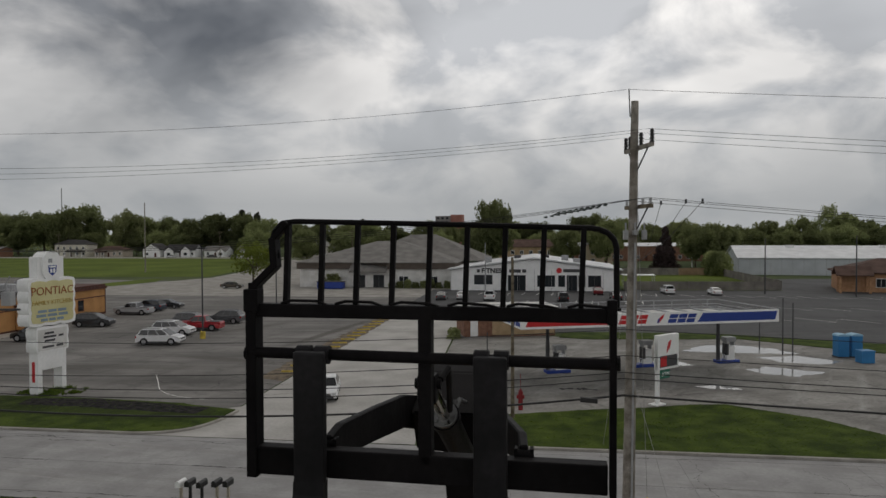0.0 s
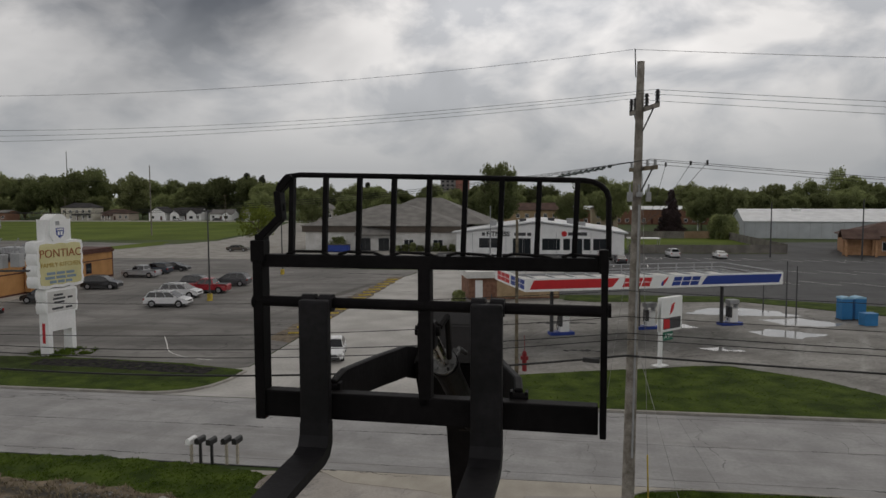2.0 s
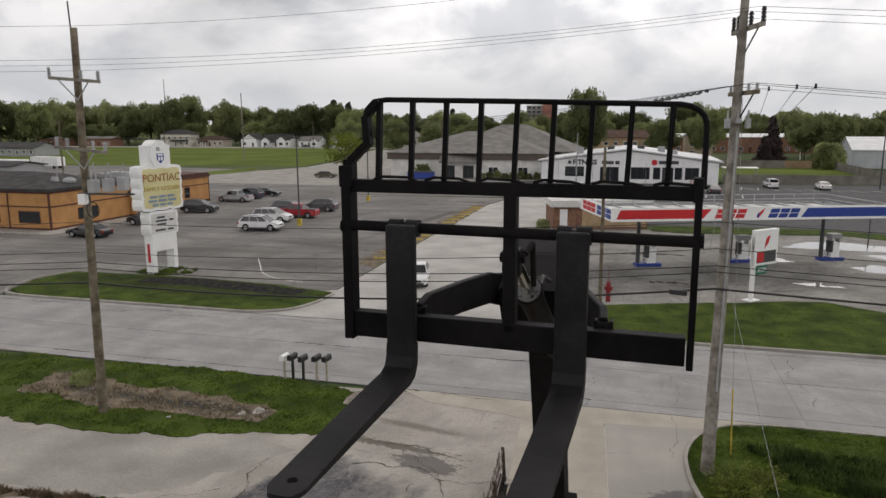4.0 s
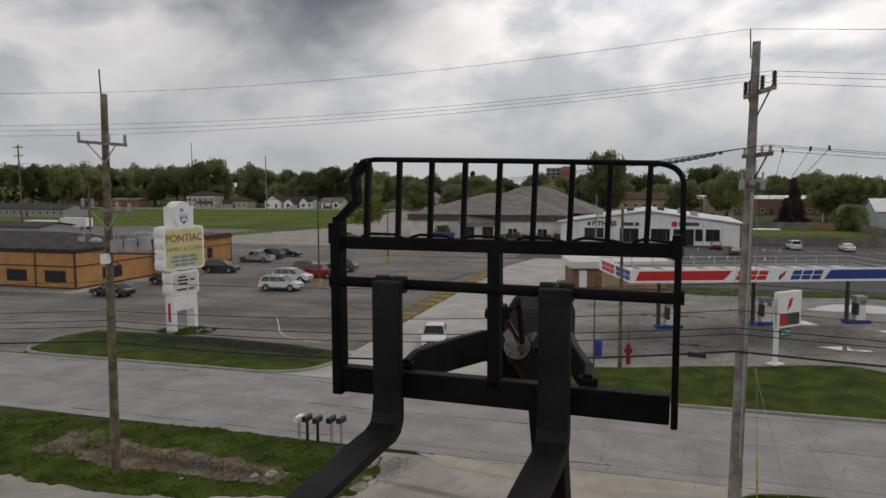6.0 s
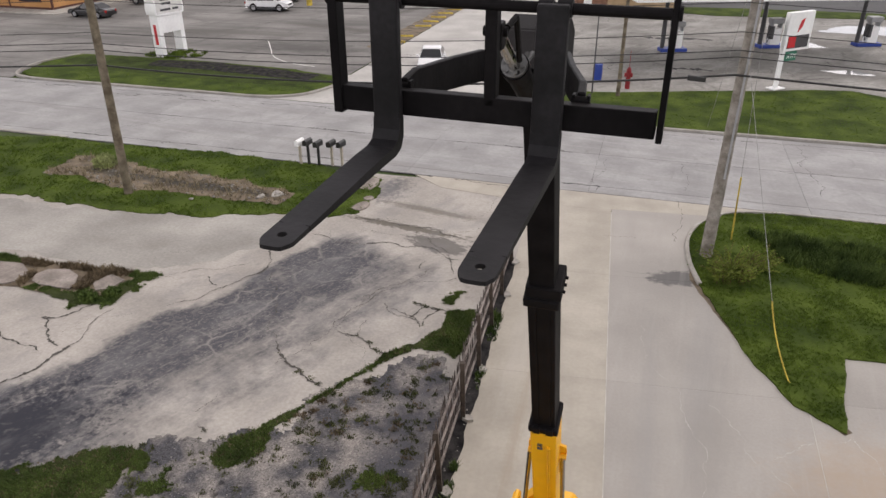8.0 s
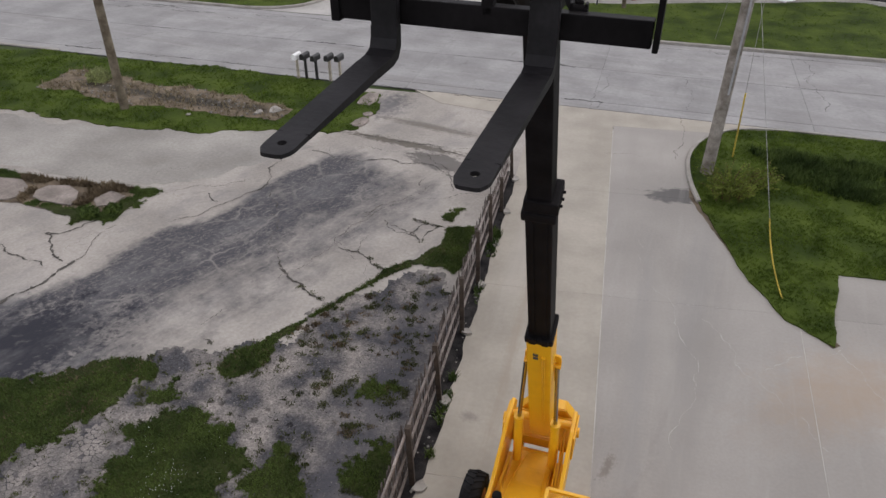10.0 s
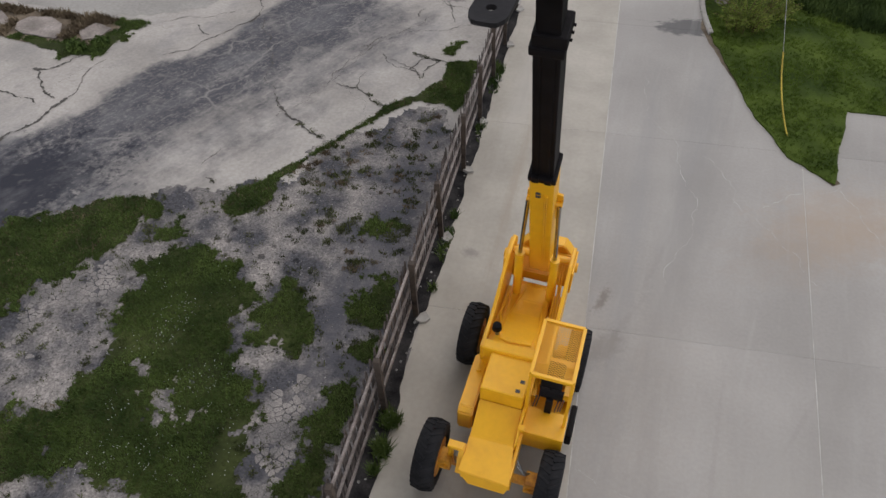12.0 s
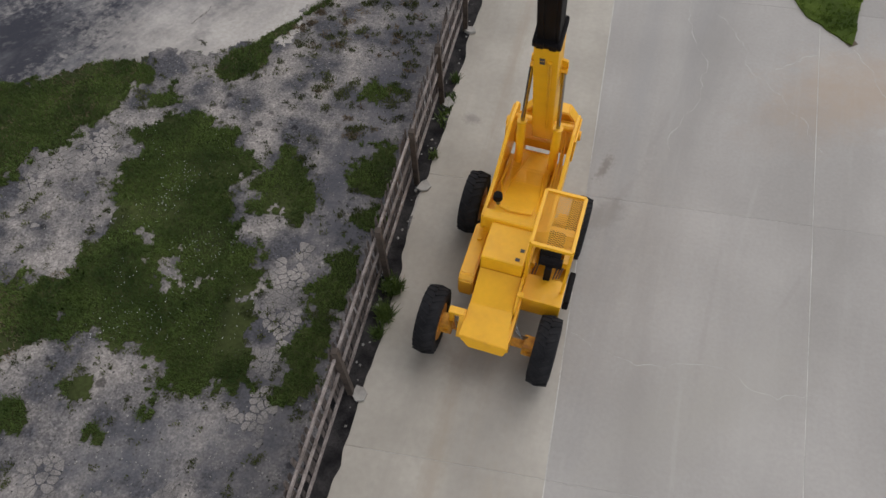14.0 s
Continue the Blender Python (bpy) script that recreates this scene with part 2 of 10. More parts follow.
def stain(m, centre, angle, half, dark, amount=0.9, soft=(0.0, 0.55), speckle=0.55, blotch=0.0):
    """A long ragged patch of another tone on a ground material, such as bitumen left on old paving."""
    n, l = m.node_tree.nodes, m.node_tree.links
    p = n["Principled BSDF"]
    co = [x for x in n if x.type == "TEX_COORD"][0]
    mp = n.new("ShaderNodeMapping")
    mp.vector_type = "TEXTURE"
    mp.inputs["Location"].default_value = (*centre, 0)
    mp.inputs["Rotation"].default_value = (0, 0, radians(angle))
    mp.inputs["Scale"].default_value = (*half, 1)
    l.new(co.outputs["Object"], mp.inputs[0])
    flat = n.new("ShaderNodeVectorMath")
    flat.operation = "MULTIPLY"
    flat.inputs[1].default_value = (1, 1, 0)
    l.new(mp.outputs[0], flat.inputs[0])
    ln = n.new("ShaderNodeVectorMath")
    ln.operation = "LENGTH"
    l.new(flat.outputs[0], ln.inputs[0])
    total = None
    streak = n.new("ShaderNodeTexNoise")
    streak.inputs["Scale"].default_value, streak.inputs["Detail"].default_value = 2.6, 8
    streak.inputs["Roughness"].default_value = 0.65
    l.new(flat.outputs[0], streak.inputs["Vector"])
    grit = n.new("ShaderNodeTexNoise")
    grit.inputs["Scale"].default_value, grit.inputs["Detail"].default_value, grit.inputs["Roughness"].default_value = 5.0, 8, 0.7
    l.new(co.outputs["Object"], grit.inputs["Vector"])

    def calc(op, a, b):
        x = n.new("ShaderNodeMath")
        x.operation = op
        for i, v in enumerate((a, b)):
            if isinstance(v, (int, float)):
                x.inputs[i].default_value = v
            else:
                l.new(v, x.inputs[i])
        return x.outputs[0]
    f = calc("SUBTRACT", 1.0, ln.outputs["Value"])
    f = calc("ADD", f, calc("MULTIPLY", calc("SUBTRACT", streak.outputs[0], 0.5), 1.6))
    f = calc("ADD", f, calc("MULTIPLY", calc("SUBTRACT", grit.outputs[0], 0.5), speckle * 3))
    if blotch:
        patchy = n.new("ShaderNodeTexNoise")
        patchy.inputs["Scale"].default_value, patchy.inputs["Detail"].default_value, patchy.inputs["Roughness"].default_value = 0.9, 7, 0.6
        l.new(co.outputs["Object"], patchy.inputs["Vector"])
        f = calc("ADD", f, calc("MULTIPLY", calc("SUBTRACT", patchy.outputs[0], 0.5), blotch))
    r = n.new("ShaderNodeMapRange")
    r.inputs["From Min"].default_value, r.inputs["From Max"].default_value = soft
    r.inputs["To Max"].default_value = amount
    l.new(f, r.inputs[0])
    mx = n.new("ShaderNodeMix")
    mx.data_type = "RGBA"
    mx.inputs[7].default_value = (*dark, 1)
    l.new(p.inputs["Base Color"].links[0].from_socket, mx.inputs[6])
    l.new(r.outputs[0], mx.inputs[0])
    l.new(mx.outputs[2], p.inputs["Base Color"])




def bitumen_swath(m, centre, angle, half_length, profile, dark):
    """Old bitumen coating worn through to the paving: streaks along its run, pale scratches and a web of worn lines."""
    n, l = m.node_tree.nodes, m.node_tree.links
    p = n["Principled BSDF"]
    co = [x for x in n if x.type == "TEX_COORD"][0]

    def calc(op, a, b):
        x = n.new("ShaderNodeMath")
        x.operation = op
        for i, v in enumerate((a, b)):
            if isinstance(v, (int, float)):
                x.inputs[i].default_value = v
            else:
                l.new(v, x.inputs[i])
        return x.outputs[0]

    def span(value, a, b, c=0.0, d=1.0, smooth=False):
        x = n.new("ShaderNodeMapRange")
        x.interpolation_type = "SMOOTHSTEP" if smooth else "LINEAR"
        for key, v in (("From Min", a), ("From Max", b), ("To Min", c), ("To Max", d)):
            x.inputs[key].default_value = v
        l.new(value, x.inputs[0])
        return x.outputs[0]

    def grain(vector, scale, detail, rough):
        t = n.new("ShaderNodeTexNoise")
        t.inputs["Scale"].default_value, t.inputs["Detail"].default_value, t.inputs["Roughness"].default_value = scale, detail, rough
        l.new(vector, t.inputs["Vector"])
        return t.outputs[0]
    mp = n.new("ShaderNodeMapping")
    mp.vector_type = "TEXTURE"
    mp.inputs["Location"].default_value = (*centre, 0)
    mp.inputs["Rotation"].default_value = (0, 0, radians(angle))
    l.new(co.outputs["Object"], mp.inputs[0])
    sway = calc("MULTIPLY", calc("SUBTRACT", grain(co.outputs["Object"], 0.45, 4, 0.55), 0.5), 2.2)
    sep = n.new("ShaderNodeSeparateXYZ")
    l.new(mp.outputs[0], sep.inputs[0])
    across = calc("ADD", sep.outputs[1], sway)
    ramp = n.new("ShaderNodeValToRGB")
    while len(ramp.color_ramp.elements) < len(profile):
        ramp.color_ramp.elements.new(0.5)
    for e, (pos, val) in zip(ramp.color_ramp.elements, profile):
        e.position, e.color = pos, (val, val, val, 1)
    l.new(span(across, -3.6, 2.6), ramp.inputs[0])
    run = span(calc("ABSOLUTE", sep.outputs[0], 0.0), half_length, half_length - 2.0, 0.0, 1.0, True)
    body = calc("MULTIPLY", ramp.outputs[0], run)
    streak = n.new("ShaderNodeMapping")
    streak.inputs["Scale"].default_value = (0.28, 1.1, 1)
    l.new(mp.outputs[0], streak.inputs[0])
    dens = calc("ADD", body, calc("MULTIPLY", calc("SUBTRACT", grain(streak.outputs[0], 1.0, 7, 0.6), 0.5), 1.5))
    dens = calc("ADD", dens, calc("MULTIPLY", calc("SUBTRACT", grain(co.outputs["Object"], 1.7, 9, 0.68), 0.5), 1.1))
    fac = calc("MULTIPLY", span(dens, 0.22, 0.95, 0.0, 0.92), span(body, 0.02, 0.2))
    flecks = span(grain(co.outputs["Object"], 9.0, 5, 0.7), 0.52, 0.68)
    scratches = span(grain(streak.outputs[0], 9.0, 5, 0.65), 0.54, 0.68)
    warp = n.new("ShaderNodeVectorMath")
    warp.operation = "MULTIPLY_ADD"
    warp.inputs[1].default_value = (0.9, 0.9, 0)
    bend = n.new("ShaderNodeTexNoise")
    bend.inputs["Scale"].default_value, bend.inputs["Detail"].default_value = 1.6, 6
    l.new(co.outputs["Object"], bend.inputs["Vector"])
    l.new(bend.outputs["Color"], warp.inputs[0])
    l.new(co.outputs["Object"], warp.inputs[2])
    web = n.new("ShaderNodeTexVoronoi")
    web.feature = "DISTANCE_TO_EDGE"
    web.inputs["Scale"].default_value = 0.6
    l.new(warp.outputs[0], web.inputs["Vector"])
    lines = calc("MULTIPLY", span(web.outputs["Distance"], 0.045, 0.0), span(grain(co.outputs["Object"], 0.8, 3, 0.5), 0.42, 0.6))
    worn = calc("MAXIMUM", calc("MULTIPLY", flecks, 0.42), calc("MAXIMUM", calc("MULTIPLY", scratches, 0.42), calc("MULTIPLY", lines, 0.5)))
    fac = calc("MULTIPLY", fac, calc("SUBTRACT", 1.0, worn))
    mx = n.new("ShaderNodeMix")
    mx.data_type = "RGBA"
    mx.inputs[7].default_value = (*dark, 1)
    l.new(p.inputs["Base Color"].links[0].from_socket, mx.inputs[6])
    l.new(fac, mx.inputs[0])
    l.new(mx.outputs[2], p.inputs["Base Color"])


bitumen_swath(OLD_LOT, (-9.0, 15.6), 60, 8.6, ((0.0, 0.0), (0.1, 0.42), (0.4, 0.74), (0.62, 1.0), (0.88, 1.05), (0.97, 0.0)), (0.056, 0.057, 0.069))
stain(SOIL, (-14.4, 26.7), -8, (2.2, 0.5), (0.035, 0.033, 0.028), 0.9, (0.0, 0.4), 0.5)
stain(SOIL, (-17.2, 27.2), -10, (2.6, 0.45), (0.04, 0.036, 0.028), 0.85, (0.0, 0.5), 0.6)
stain(SOIL, (-11.9, 26.4), -12, (1.1, 0.4), (0.045, 0.04, 0.03), 0.8, (0.0, 0.5), 0.6)
stain(SOIL, (-19.6, 27.6), -14, (1.6, 0.5), (0.05, 0.045, 0.035), 0.8, (0.0, 0.5), 0.5)
stain(OLD_LOT, (-12.2, 10.6), 52, (3.2, 1.8), (0.034, 0.035, 0.044), 0.95, (-0.1, 0.35), 0.7)
stain(OLD_LOT, (-6.3, 27.9), 85, (1.7, 0.9), (0.085, 0.085, 0.095), 0.75, (-0.1, 0.8), 0.9)
stain(OLD_LOT, (-3.3, 22.9), -20, (1.5, 0.75), (0.12, 0.112, 0.105), 0.8, (0.1, 0.3), 0.25)
stain(OLD_LOT, (-4.9, 24.2), -14, (3.0, 0.3), (0.10, 0.088, 0.07), 0.8, (0.0, 0.4), 0.7)
stain(OLD_LOT, (-4.2, 25.9), -16, (2.6, 0.35), (0.13, 0.115, 0.095), 0.7, (0.0, 0.6), 0.4)
# gravel darker and bluer in long bands beside the fence
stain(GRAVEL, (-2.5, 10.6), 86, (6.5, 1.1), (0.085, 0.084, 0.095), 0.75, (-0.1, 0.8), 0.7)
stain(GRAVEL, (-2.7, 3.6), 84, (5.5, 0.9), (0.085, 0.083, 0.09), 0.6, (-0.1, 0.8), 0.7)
stain(GRAVEL, (-4.7, 2.6), 30, (2.4, 1.1), (0.12, 0.12, 0.13), 0.5, (0.0, 0.9), 0.7)
# darker patch of the drive beside the wooden pole
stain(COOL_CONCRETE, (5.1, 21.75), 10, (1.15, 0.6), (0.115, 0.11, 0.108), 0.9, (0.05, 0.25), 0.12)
stain(CONCRETE, (-0.2, 6.5), 84, (5.0, 0.35), (0.30, 0.275, 0.235), 0.5, (0.0, 0.9), 0.3)
stain(CONCRETE, (0.2, 17.5), 84, (4.0, 0.5), (0.46, 0.43, 0.385), 0.5, (0.0, 0.8), 0.3)
stain(CONCRETE, (-0.4, 10.8), 0, (0.25, 0.2), (0.20, 0.185, 0.165), 0.6, (0.0, 0.8), 0.3)
stain(COOL_CONCRETE, (4.5, 5.0), 40, (3.0, 1.2), (0.335, 0.315, 0.275), 0.5, (0.0, 0.9), 0.2)
stain(COOL_CONCRETE, (5.0, 16.0), 80, (7.0, 0.7), (0.255, 0.248, 0.238), 0.5, (0.0, 0.9), 0.3)
stain(COOL_CONCRETE, (3.2, 12.0), 84, (9.0, 0.4), (0.27, 0.262, 0.25), 0.5, (0.0, 0.9), 0.3)
stain(COOL_CONCRETE, (2.6, 8.7), 60, (0.7, 0.35), (0.20, 0.185, 0.165), 0.5, (0.0, 0.6), 0.4)
stain(COOL_CONCRETE, (7.4, 12.4), 30, (2.6, 1.3), (0.30, 0.24, 0.185), 0.5, (0.0, 0.9), 0.2)
stain(CONCRETE, (1.2, 5.0), 80, (6.0, 1.2), (0.225, 0.21, 0.19), 0.4, (0.0, 0.9), 0.2)
stain(COOL_CONCRETE, (4.4, 12.0), 75, (9.0, 0.8), (0.25, 0.235, 0.215), 0.4, (0.0, 0.9), 0.2)
for k, (x, y, a, b) in enumerate(((0.1, 3.0, 4.0, 0.25), (1.0, 8.0, 5.0, 0.2), (0.9, 1.0, 3.0, 0.5), (0.3, 13.0, 4.0, 0.2))):   # rusty wheel marks
    stain(CONCRETE, (x, y), 86, (a, b), (0.33, 0.28, 0.215), 0.55, (0.0, 0.9), 0.4, 0.8)
for k, (x, y, a, b, t) in enumerate(((3.4, 6.0, 6.0, 0.35, 87), (5.2, 4.0, 6.0, 0.5, 82), (7.0, 8.5, 5.0, 0.6, 72), (4.0, 14.0, 5.0, 0.4, 88), (8.4, 4.0, 4.0, 0.8, 80))):
    stain(COOL_CONCRETE, (x, y), t, (a, b), ((0.385, 0.366, 0.336) if k % 2 else (0.255, 0.238, 0.215)), 0.35, (0.0, 1.2), 0.5, 1.0)
for x, y, t, a, b, tone in ((3.0, 9.4, 62, 1.1, 0.10, (0.22, 0.2, 0.18)), (3.7, 11.2, 70, 1.6, 0.08, (0.24, 0.22, 0.2)), (4.6, 6.8, 80, 2.2, 0.07, (0.25, 0.23, 0.21)), (5.4, 9.0, 75, 1.8, 0.06, (0.42, 0.40, 0.37)), (4.0, 4.2, 85, 1.5, 0.06, (0.43, 0.41, 0.38)), (6.2, 7.6, 60, 1.2, 0.06, (0.25, 0.23, 0.21))):
    stain(COOL_CONCRETE, (x, y), t, (a, b), tone, 0.2, (0.0, 0.6), 0.8, 0.8)
stain(COOL_CONCRETE, (8.2, 13.2), 25, (2.6, 1.6), (0.36, 0.285, 0.215), 0.6, (0.0, 0.9), 0.4, 0.8)
stain(COOL_CONCRETE, (2.55, 9.95), 70, (0.5, 0.16), (0.15, 0.125, 0.105), 0.6, (0.1, 0.7), 0.9)


def streaks(m, angle, stretch, lo, hi, dark, amount, shift=0.0):
    """Long uneven bands of wear and old sealer along one direction."""
    n, l = m.node_tree.nodes, m.node_tree.links
    p = n["Principled BSDF"]
    co = [x for x in n if x.type == "TEX_COORD"][0]
    turn, mp = n.new("ShaderNodeMapping"), n.new("ShaderNodeMapping")
    turn.inputs["Rotation"].default_value = (0, 0, radians(-angle))
    turn.inputs["Location"].default_value = (shift, shift * 1.7, 0)
    mp.inputs["Scale"].default_value = (*stretch, 1)
    l.new(co.outputs["Object"], turn.inputs[0])
    l.new(turn.outputs[0], mp.inputs[0])
    t = n.new("ShaderNodeTexNoise")
    t.inputs["Scale"].default_value, t.inputs["Detail"].default_value, t.inputs["Roughness"].default_value = 1.0, 7, 0.62
    l.new(mp.outputs[0], t.inputs["Vector"])
    r = n.new("ShaderNodeMapRange")
    r.inputs["From Min"].default_value, r.inputs["From Max"].default_value, r.inputs["To Max"].default_value = lo, hi, amount
    l.new(t.outputs[0], r.inputs[0])
    mx = n.new("ShaderNodeMix")
    mx.data_type = "RGBA"
    mx.inputs[7].default_value = (*dark, 1)
    l.new(p.inputs["Base Color"].links[0].from_socket, mx.inputs[6])
    l.new(r.outputs[0], mx.inputs[0])
    l.new(mx.outputs[2], p.inputs["Base Color"])


streaks(OLD_LOT, 62.0, (0.45, 0.8), 0.5, 0.72, (0.20, 0.195, 0.195), 0.55)
streaks(ROAD, -6.6, (0.05, 1.1), 0.5, 0.72, (0.225, 0.215, 0.205), 0.6)
streaks(ROAD, -6.6, (0.16, 2.4), 0.58, 0.72, (0.42, 0.41, 0.395), 0.4, 9.0)
streaks(ROAD, -6.6, (0.9, 3.6), 0.58, 0.74, (0.17, 0.162, 0.152), 0.5, 3.0)
streaks(ROAD, 83.0, (0.5, 2.2), 0.62, 0.76, (0.15, 0.143, 0.135), 0.5, 21.0)
streaks(OLD_LOT, 20.0, (2.2, 3.4), 0.57, 0.74, (0.19, 0.18, 0.17), 0.5, 7.0)
streaks(LOT, -4.0, (0.4, 1.6), 0.58, 0.74, (0.07, 0.065, 0.06), 0.6, 12.0)
streaks(LOT, -4.0, (0.03, 0.34), 0.47, 0.66, (0.085, 0.08, 0.075), 0.7)
streaks(LOT, 62.0, (0.04, 0.5), 0.54, 0.7, (0.10, 0.092, 0.085), 0.55, 4.0)
streaks(LOT, -4.0, (0.06, 0.7), 0.56, 0.72, (0.30, 0.29, 0.275), 0.5, 17.0)
streaks(COOL_CONCRETE, 86.0, (0.09, 1.3), 0.5, 0.74, (0.285, 0.265, 0.24), 0.3)
streaks(COOL_CONCRETE, 80.0, (0.2, 2.6), 0.55, 0.72, (0.41, 0.395, 0.37), 0.22, 5.0)
streaks(CONCRETE, 86.0, (0.1, 1.6), 0.52, 0.74, (0.32, 0.285, 0.235), 0.35)
stain(LOT, (-20.5, 56.5), -7, (7.5, 4.5), (0.062, 0.058, 0.054), 0.75, (0.0, 0.8), 0.4)
stain(LOT, (-33.0, 60.0), -7, (9.0, 2.0), (0.075, 0.07, 0.064), 0.6, (0.0, 0.8), 0.4)
stain(LOT, (-21.5, 66.0), -20, (7.0, 1.2), (0.075, 0.066, 0.056), 0.6)
stain(LOT, (-25.0, 88.0), 60, (9.0, 1.5), (0.08, 0.072, 0.062), 0.5)
stain(LOT, (-14.5, 84.0), 75, (16.0, 1.0), (0.06, 0.052, 0.042), 0.7)
stain(LOT, (-30.0, 62.0), 0, (10.0, 2.0), (0.09, 0.082, 0.072), 0.5)
TURF = mat("turf", (0.037, 0.061, 0.010), (0.07, 0.10, 0.016), rough=1.0, var=0.25, scale=0.6, fine=12, bump=0.35, bump_scale=40, spec=0.1)
FIELD = mat("far_field", (0.092, 0.128, 0.018), (0.12, 0.158, 0.026), rough=1.0, var=0.18, scale=0.05, fine=0.8, bump=0.4, bump_scale=3, spec=0.1)
LAND = mat("land", (0.055, 0.085, 0.03), (0.09, 0.11, 0.05), rough=1.0, var=0.25, scale=0.02, fine=0.4, bump=0.3, bump_scale=2, spec=0.1)
KERB = mat("kerb_concrete", (0.31, 0.29, 0.26), (0.38, 0.36, 0.325), rough=0.9, var=0.14, scale=1.2, fine=14, bump=0.2)
BLADE = mat("grass_blade", (0.08, 0.13, 0.018), (0.13, 0.188, 0.031), rough=0.8, var=0.3, scale=1.2, fine=30, bump=0, spec=0.2)
DRY = mat("dry_grass", (0.19, 0.155, 0.095), (0.29, 0.24, 0.155), rough=0.9, var=0.3, scale=2, fine=20, bump=0)
LEAF = mat("leaf_green", (0.18, 0.212, 0.09), (0.325, 0.355, 0.155), rough=0.7, var=0.35, scale=0.25, fine=4, bump=0, spec=0.2, random_tint=0.42)
LEAF_PALE = mat("leaf_pale", (0.24, 0.27, 0.115), (0.37, 0.39, 0.185), rough=0.7, var=0.3, scale=0.25, fine=4, bump=0, spec=0.2, random_tint=0.2)
LEAF_DARK = mat("needle_dark", (0.045, 0.05, 0.034), (0.08, 0.086, 0.058), rough=0.8, var=0.3, scale=0.4, fine=4, bump=0, spec=0.2, random_tint=0.2)
LEAF_LIME = mat("leaf_lime", (0.15, 0.19, 0.03), (0.23, 0.27, 0.055), rough=0.7, var=0.25, scale=0.5, fine=4, bump=0, spec=0.2)
LEAF_BUSH = mat("bush_leaf", (0.13, 0.18, 0.03), (0.24, 0.30, 0.06), rough=0.7, var=0.3, scale=1.5, fine=8, bump=0, spec=0.2)


def thin_leaf(m, share=0.5):
    """Lets part of the light through a leaf."""
    n, l = m.node_tree.nodes, m.node_tree.links
    p = n["Principled BSDF"]
    through_light, mix = n.new("ShaderNodeBsdfTranslucent"), n.new("ShaderNodeMixShader")
    l.new(p.inputs["Base Color"].links[0].from_socket, through_light.inputs["Color"])
    mix.inputs[0].default_value = share
    l.new(p.outputs[0], mix.inputs[1])
    l.new(through_light.outputs[0], mix.inputs[2])
    l.new(mix.outputs[0], n["Material Output"].inputs["Surface"])


for leaf_material in (LEAF, LEAF_PALE, LEAF_LIME, LEAF_BUSH, BLADE):
    thin_leaf(leaf_material)
BARK = mat("bark", (0.09, 0.07, 0.05), rough=1.0, var=0.3, scale=2, fine=20, bump=0.6)
POLE_WOOD = mat("weathered_pole_wood", (0.20, 0.175, 0.145), (0.32, 0.295, 0.26), rough=0.95, var=0.25, scale=3, fine=35, bump=0.5, bump_scale=60)
OLD_WOOD = mat("brown_pole_wood", (0.115, 0.092, 0.062), (0.205, 0.172, 0.122), rough=0.95, var=0.25, scale=3, fine=35, bump=0.5, bump_scale=60)
PICKET_WOOD = mat("picket_wood", (0.06, 0.047, 0.042), (0.15, 0.125, 0.112), rough=0.95, var=0.35, scale=2.5, fine=30, bump=0.5, bump_scale=50, random_tint=0.35)
FENCE_WOOD = mat("fence_wood", (0.175, 0.145, 0.128), (0.30, 0.262, 0.238), rough=0.95, var=0.3, scale=2.5, fine=30, bump=0.5, bump_scale=50, random_tint=0.2)
POST_WOOD = mat("dark_fence_wood", (0.05, 0.038, 0.03), (0.085, 0.065, 0.05), rough=0.9, var=0.3, scale=3, fine=25, bump=0.4)
YELLOW = mat("machine_yellow", (0.735, 0.366, 0.006), (0.77, 0.395, 0.0065), rough=0.42, var=0.04, lo=0.30, hi=0.5, scale=2.6, fine=12, bump=0.03, bump_scale=12, spec=0.5)
RUSTY = mat("worn_yellow", (0.42, 0.17, 0.02), (0.62, 0.30, 0.02), rough=0.6, var=0.2, scale=6, fine=30, bump=0.15)
BLACK = mat("black_paint", (0.006, 0.0053, 0.0058), (0.0108, 0.0095, 0.0102), rough=0.55, var=0.25, scale=2.5, fine=25, bump=0.06, spec=0.075)
FORK = mat("fork_paint", (0.011, 0.0102, 0.0115), (0.018, 0.0165, 0.0185), rough=0.55, var=0.3, scale=4, fine=30, bump=0.08, spec=0.2)
STEEL = mat("bare_steel", (0.25, 0.25, 0.245), rough=0.38, metal=1.0, var=0.15, scale=8, fine=40, bump=0.04)
CHROME = mat("chrome_rod", (0.36, 0.345, 0.31), rough=0.2, metal=1.0, var=0.06, scale=8, bump=0)
GALV = mat("galvanised_steel", (0.42, 0.43, 0.44), rough=0.5, metal=0.6, var=0.15, scale=4, bump=0.05)
RUBBER = mat("tyre_rubber", (0.010, 0.010, 0.0115), (0.019, 0.0185, 0.0195), rough=0.85, var=0.25, scale=5, fine=40, bump=0.2, spec=0.2)
HOSE = mat("rubber_hose", (0.012, 0.012, 0.012), rough=0.6, var=0.1, bump=0)
WHITE = mat("white_paint", (0.85, 0.85, 0.84), rough=0.55, var=0.05, scale=0.7, fine=5, bump=0.05)
DINGY = mat("dingy_white_paint", (0.60, 0.59, 0.56), (0.72, 0.71, 0.69), rough=0.7, var=0.08, scale=0.6, fine=5, bump=0.1)
GREY = mat("grey_metal", (0.33, 0.335, 0.34), rough=0.6, var=0.12, scale=2, bump=0.05)
DARK_GREY = mat("dark_metal", (0.06, 0.06, 0.063), rough=0.6, var=0.15, scale=2, bump=0.05)
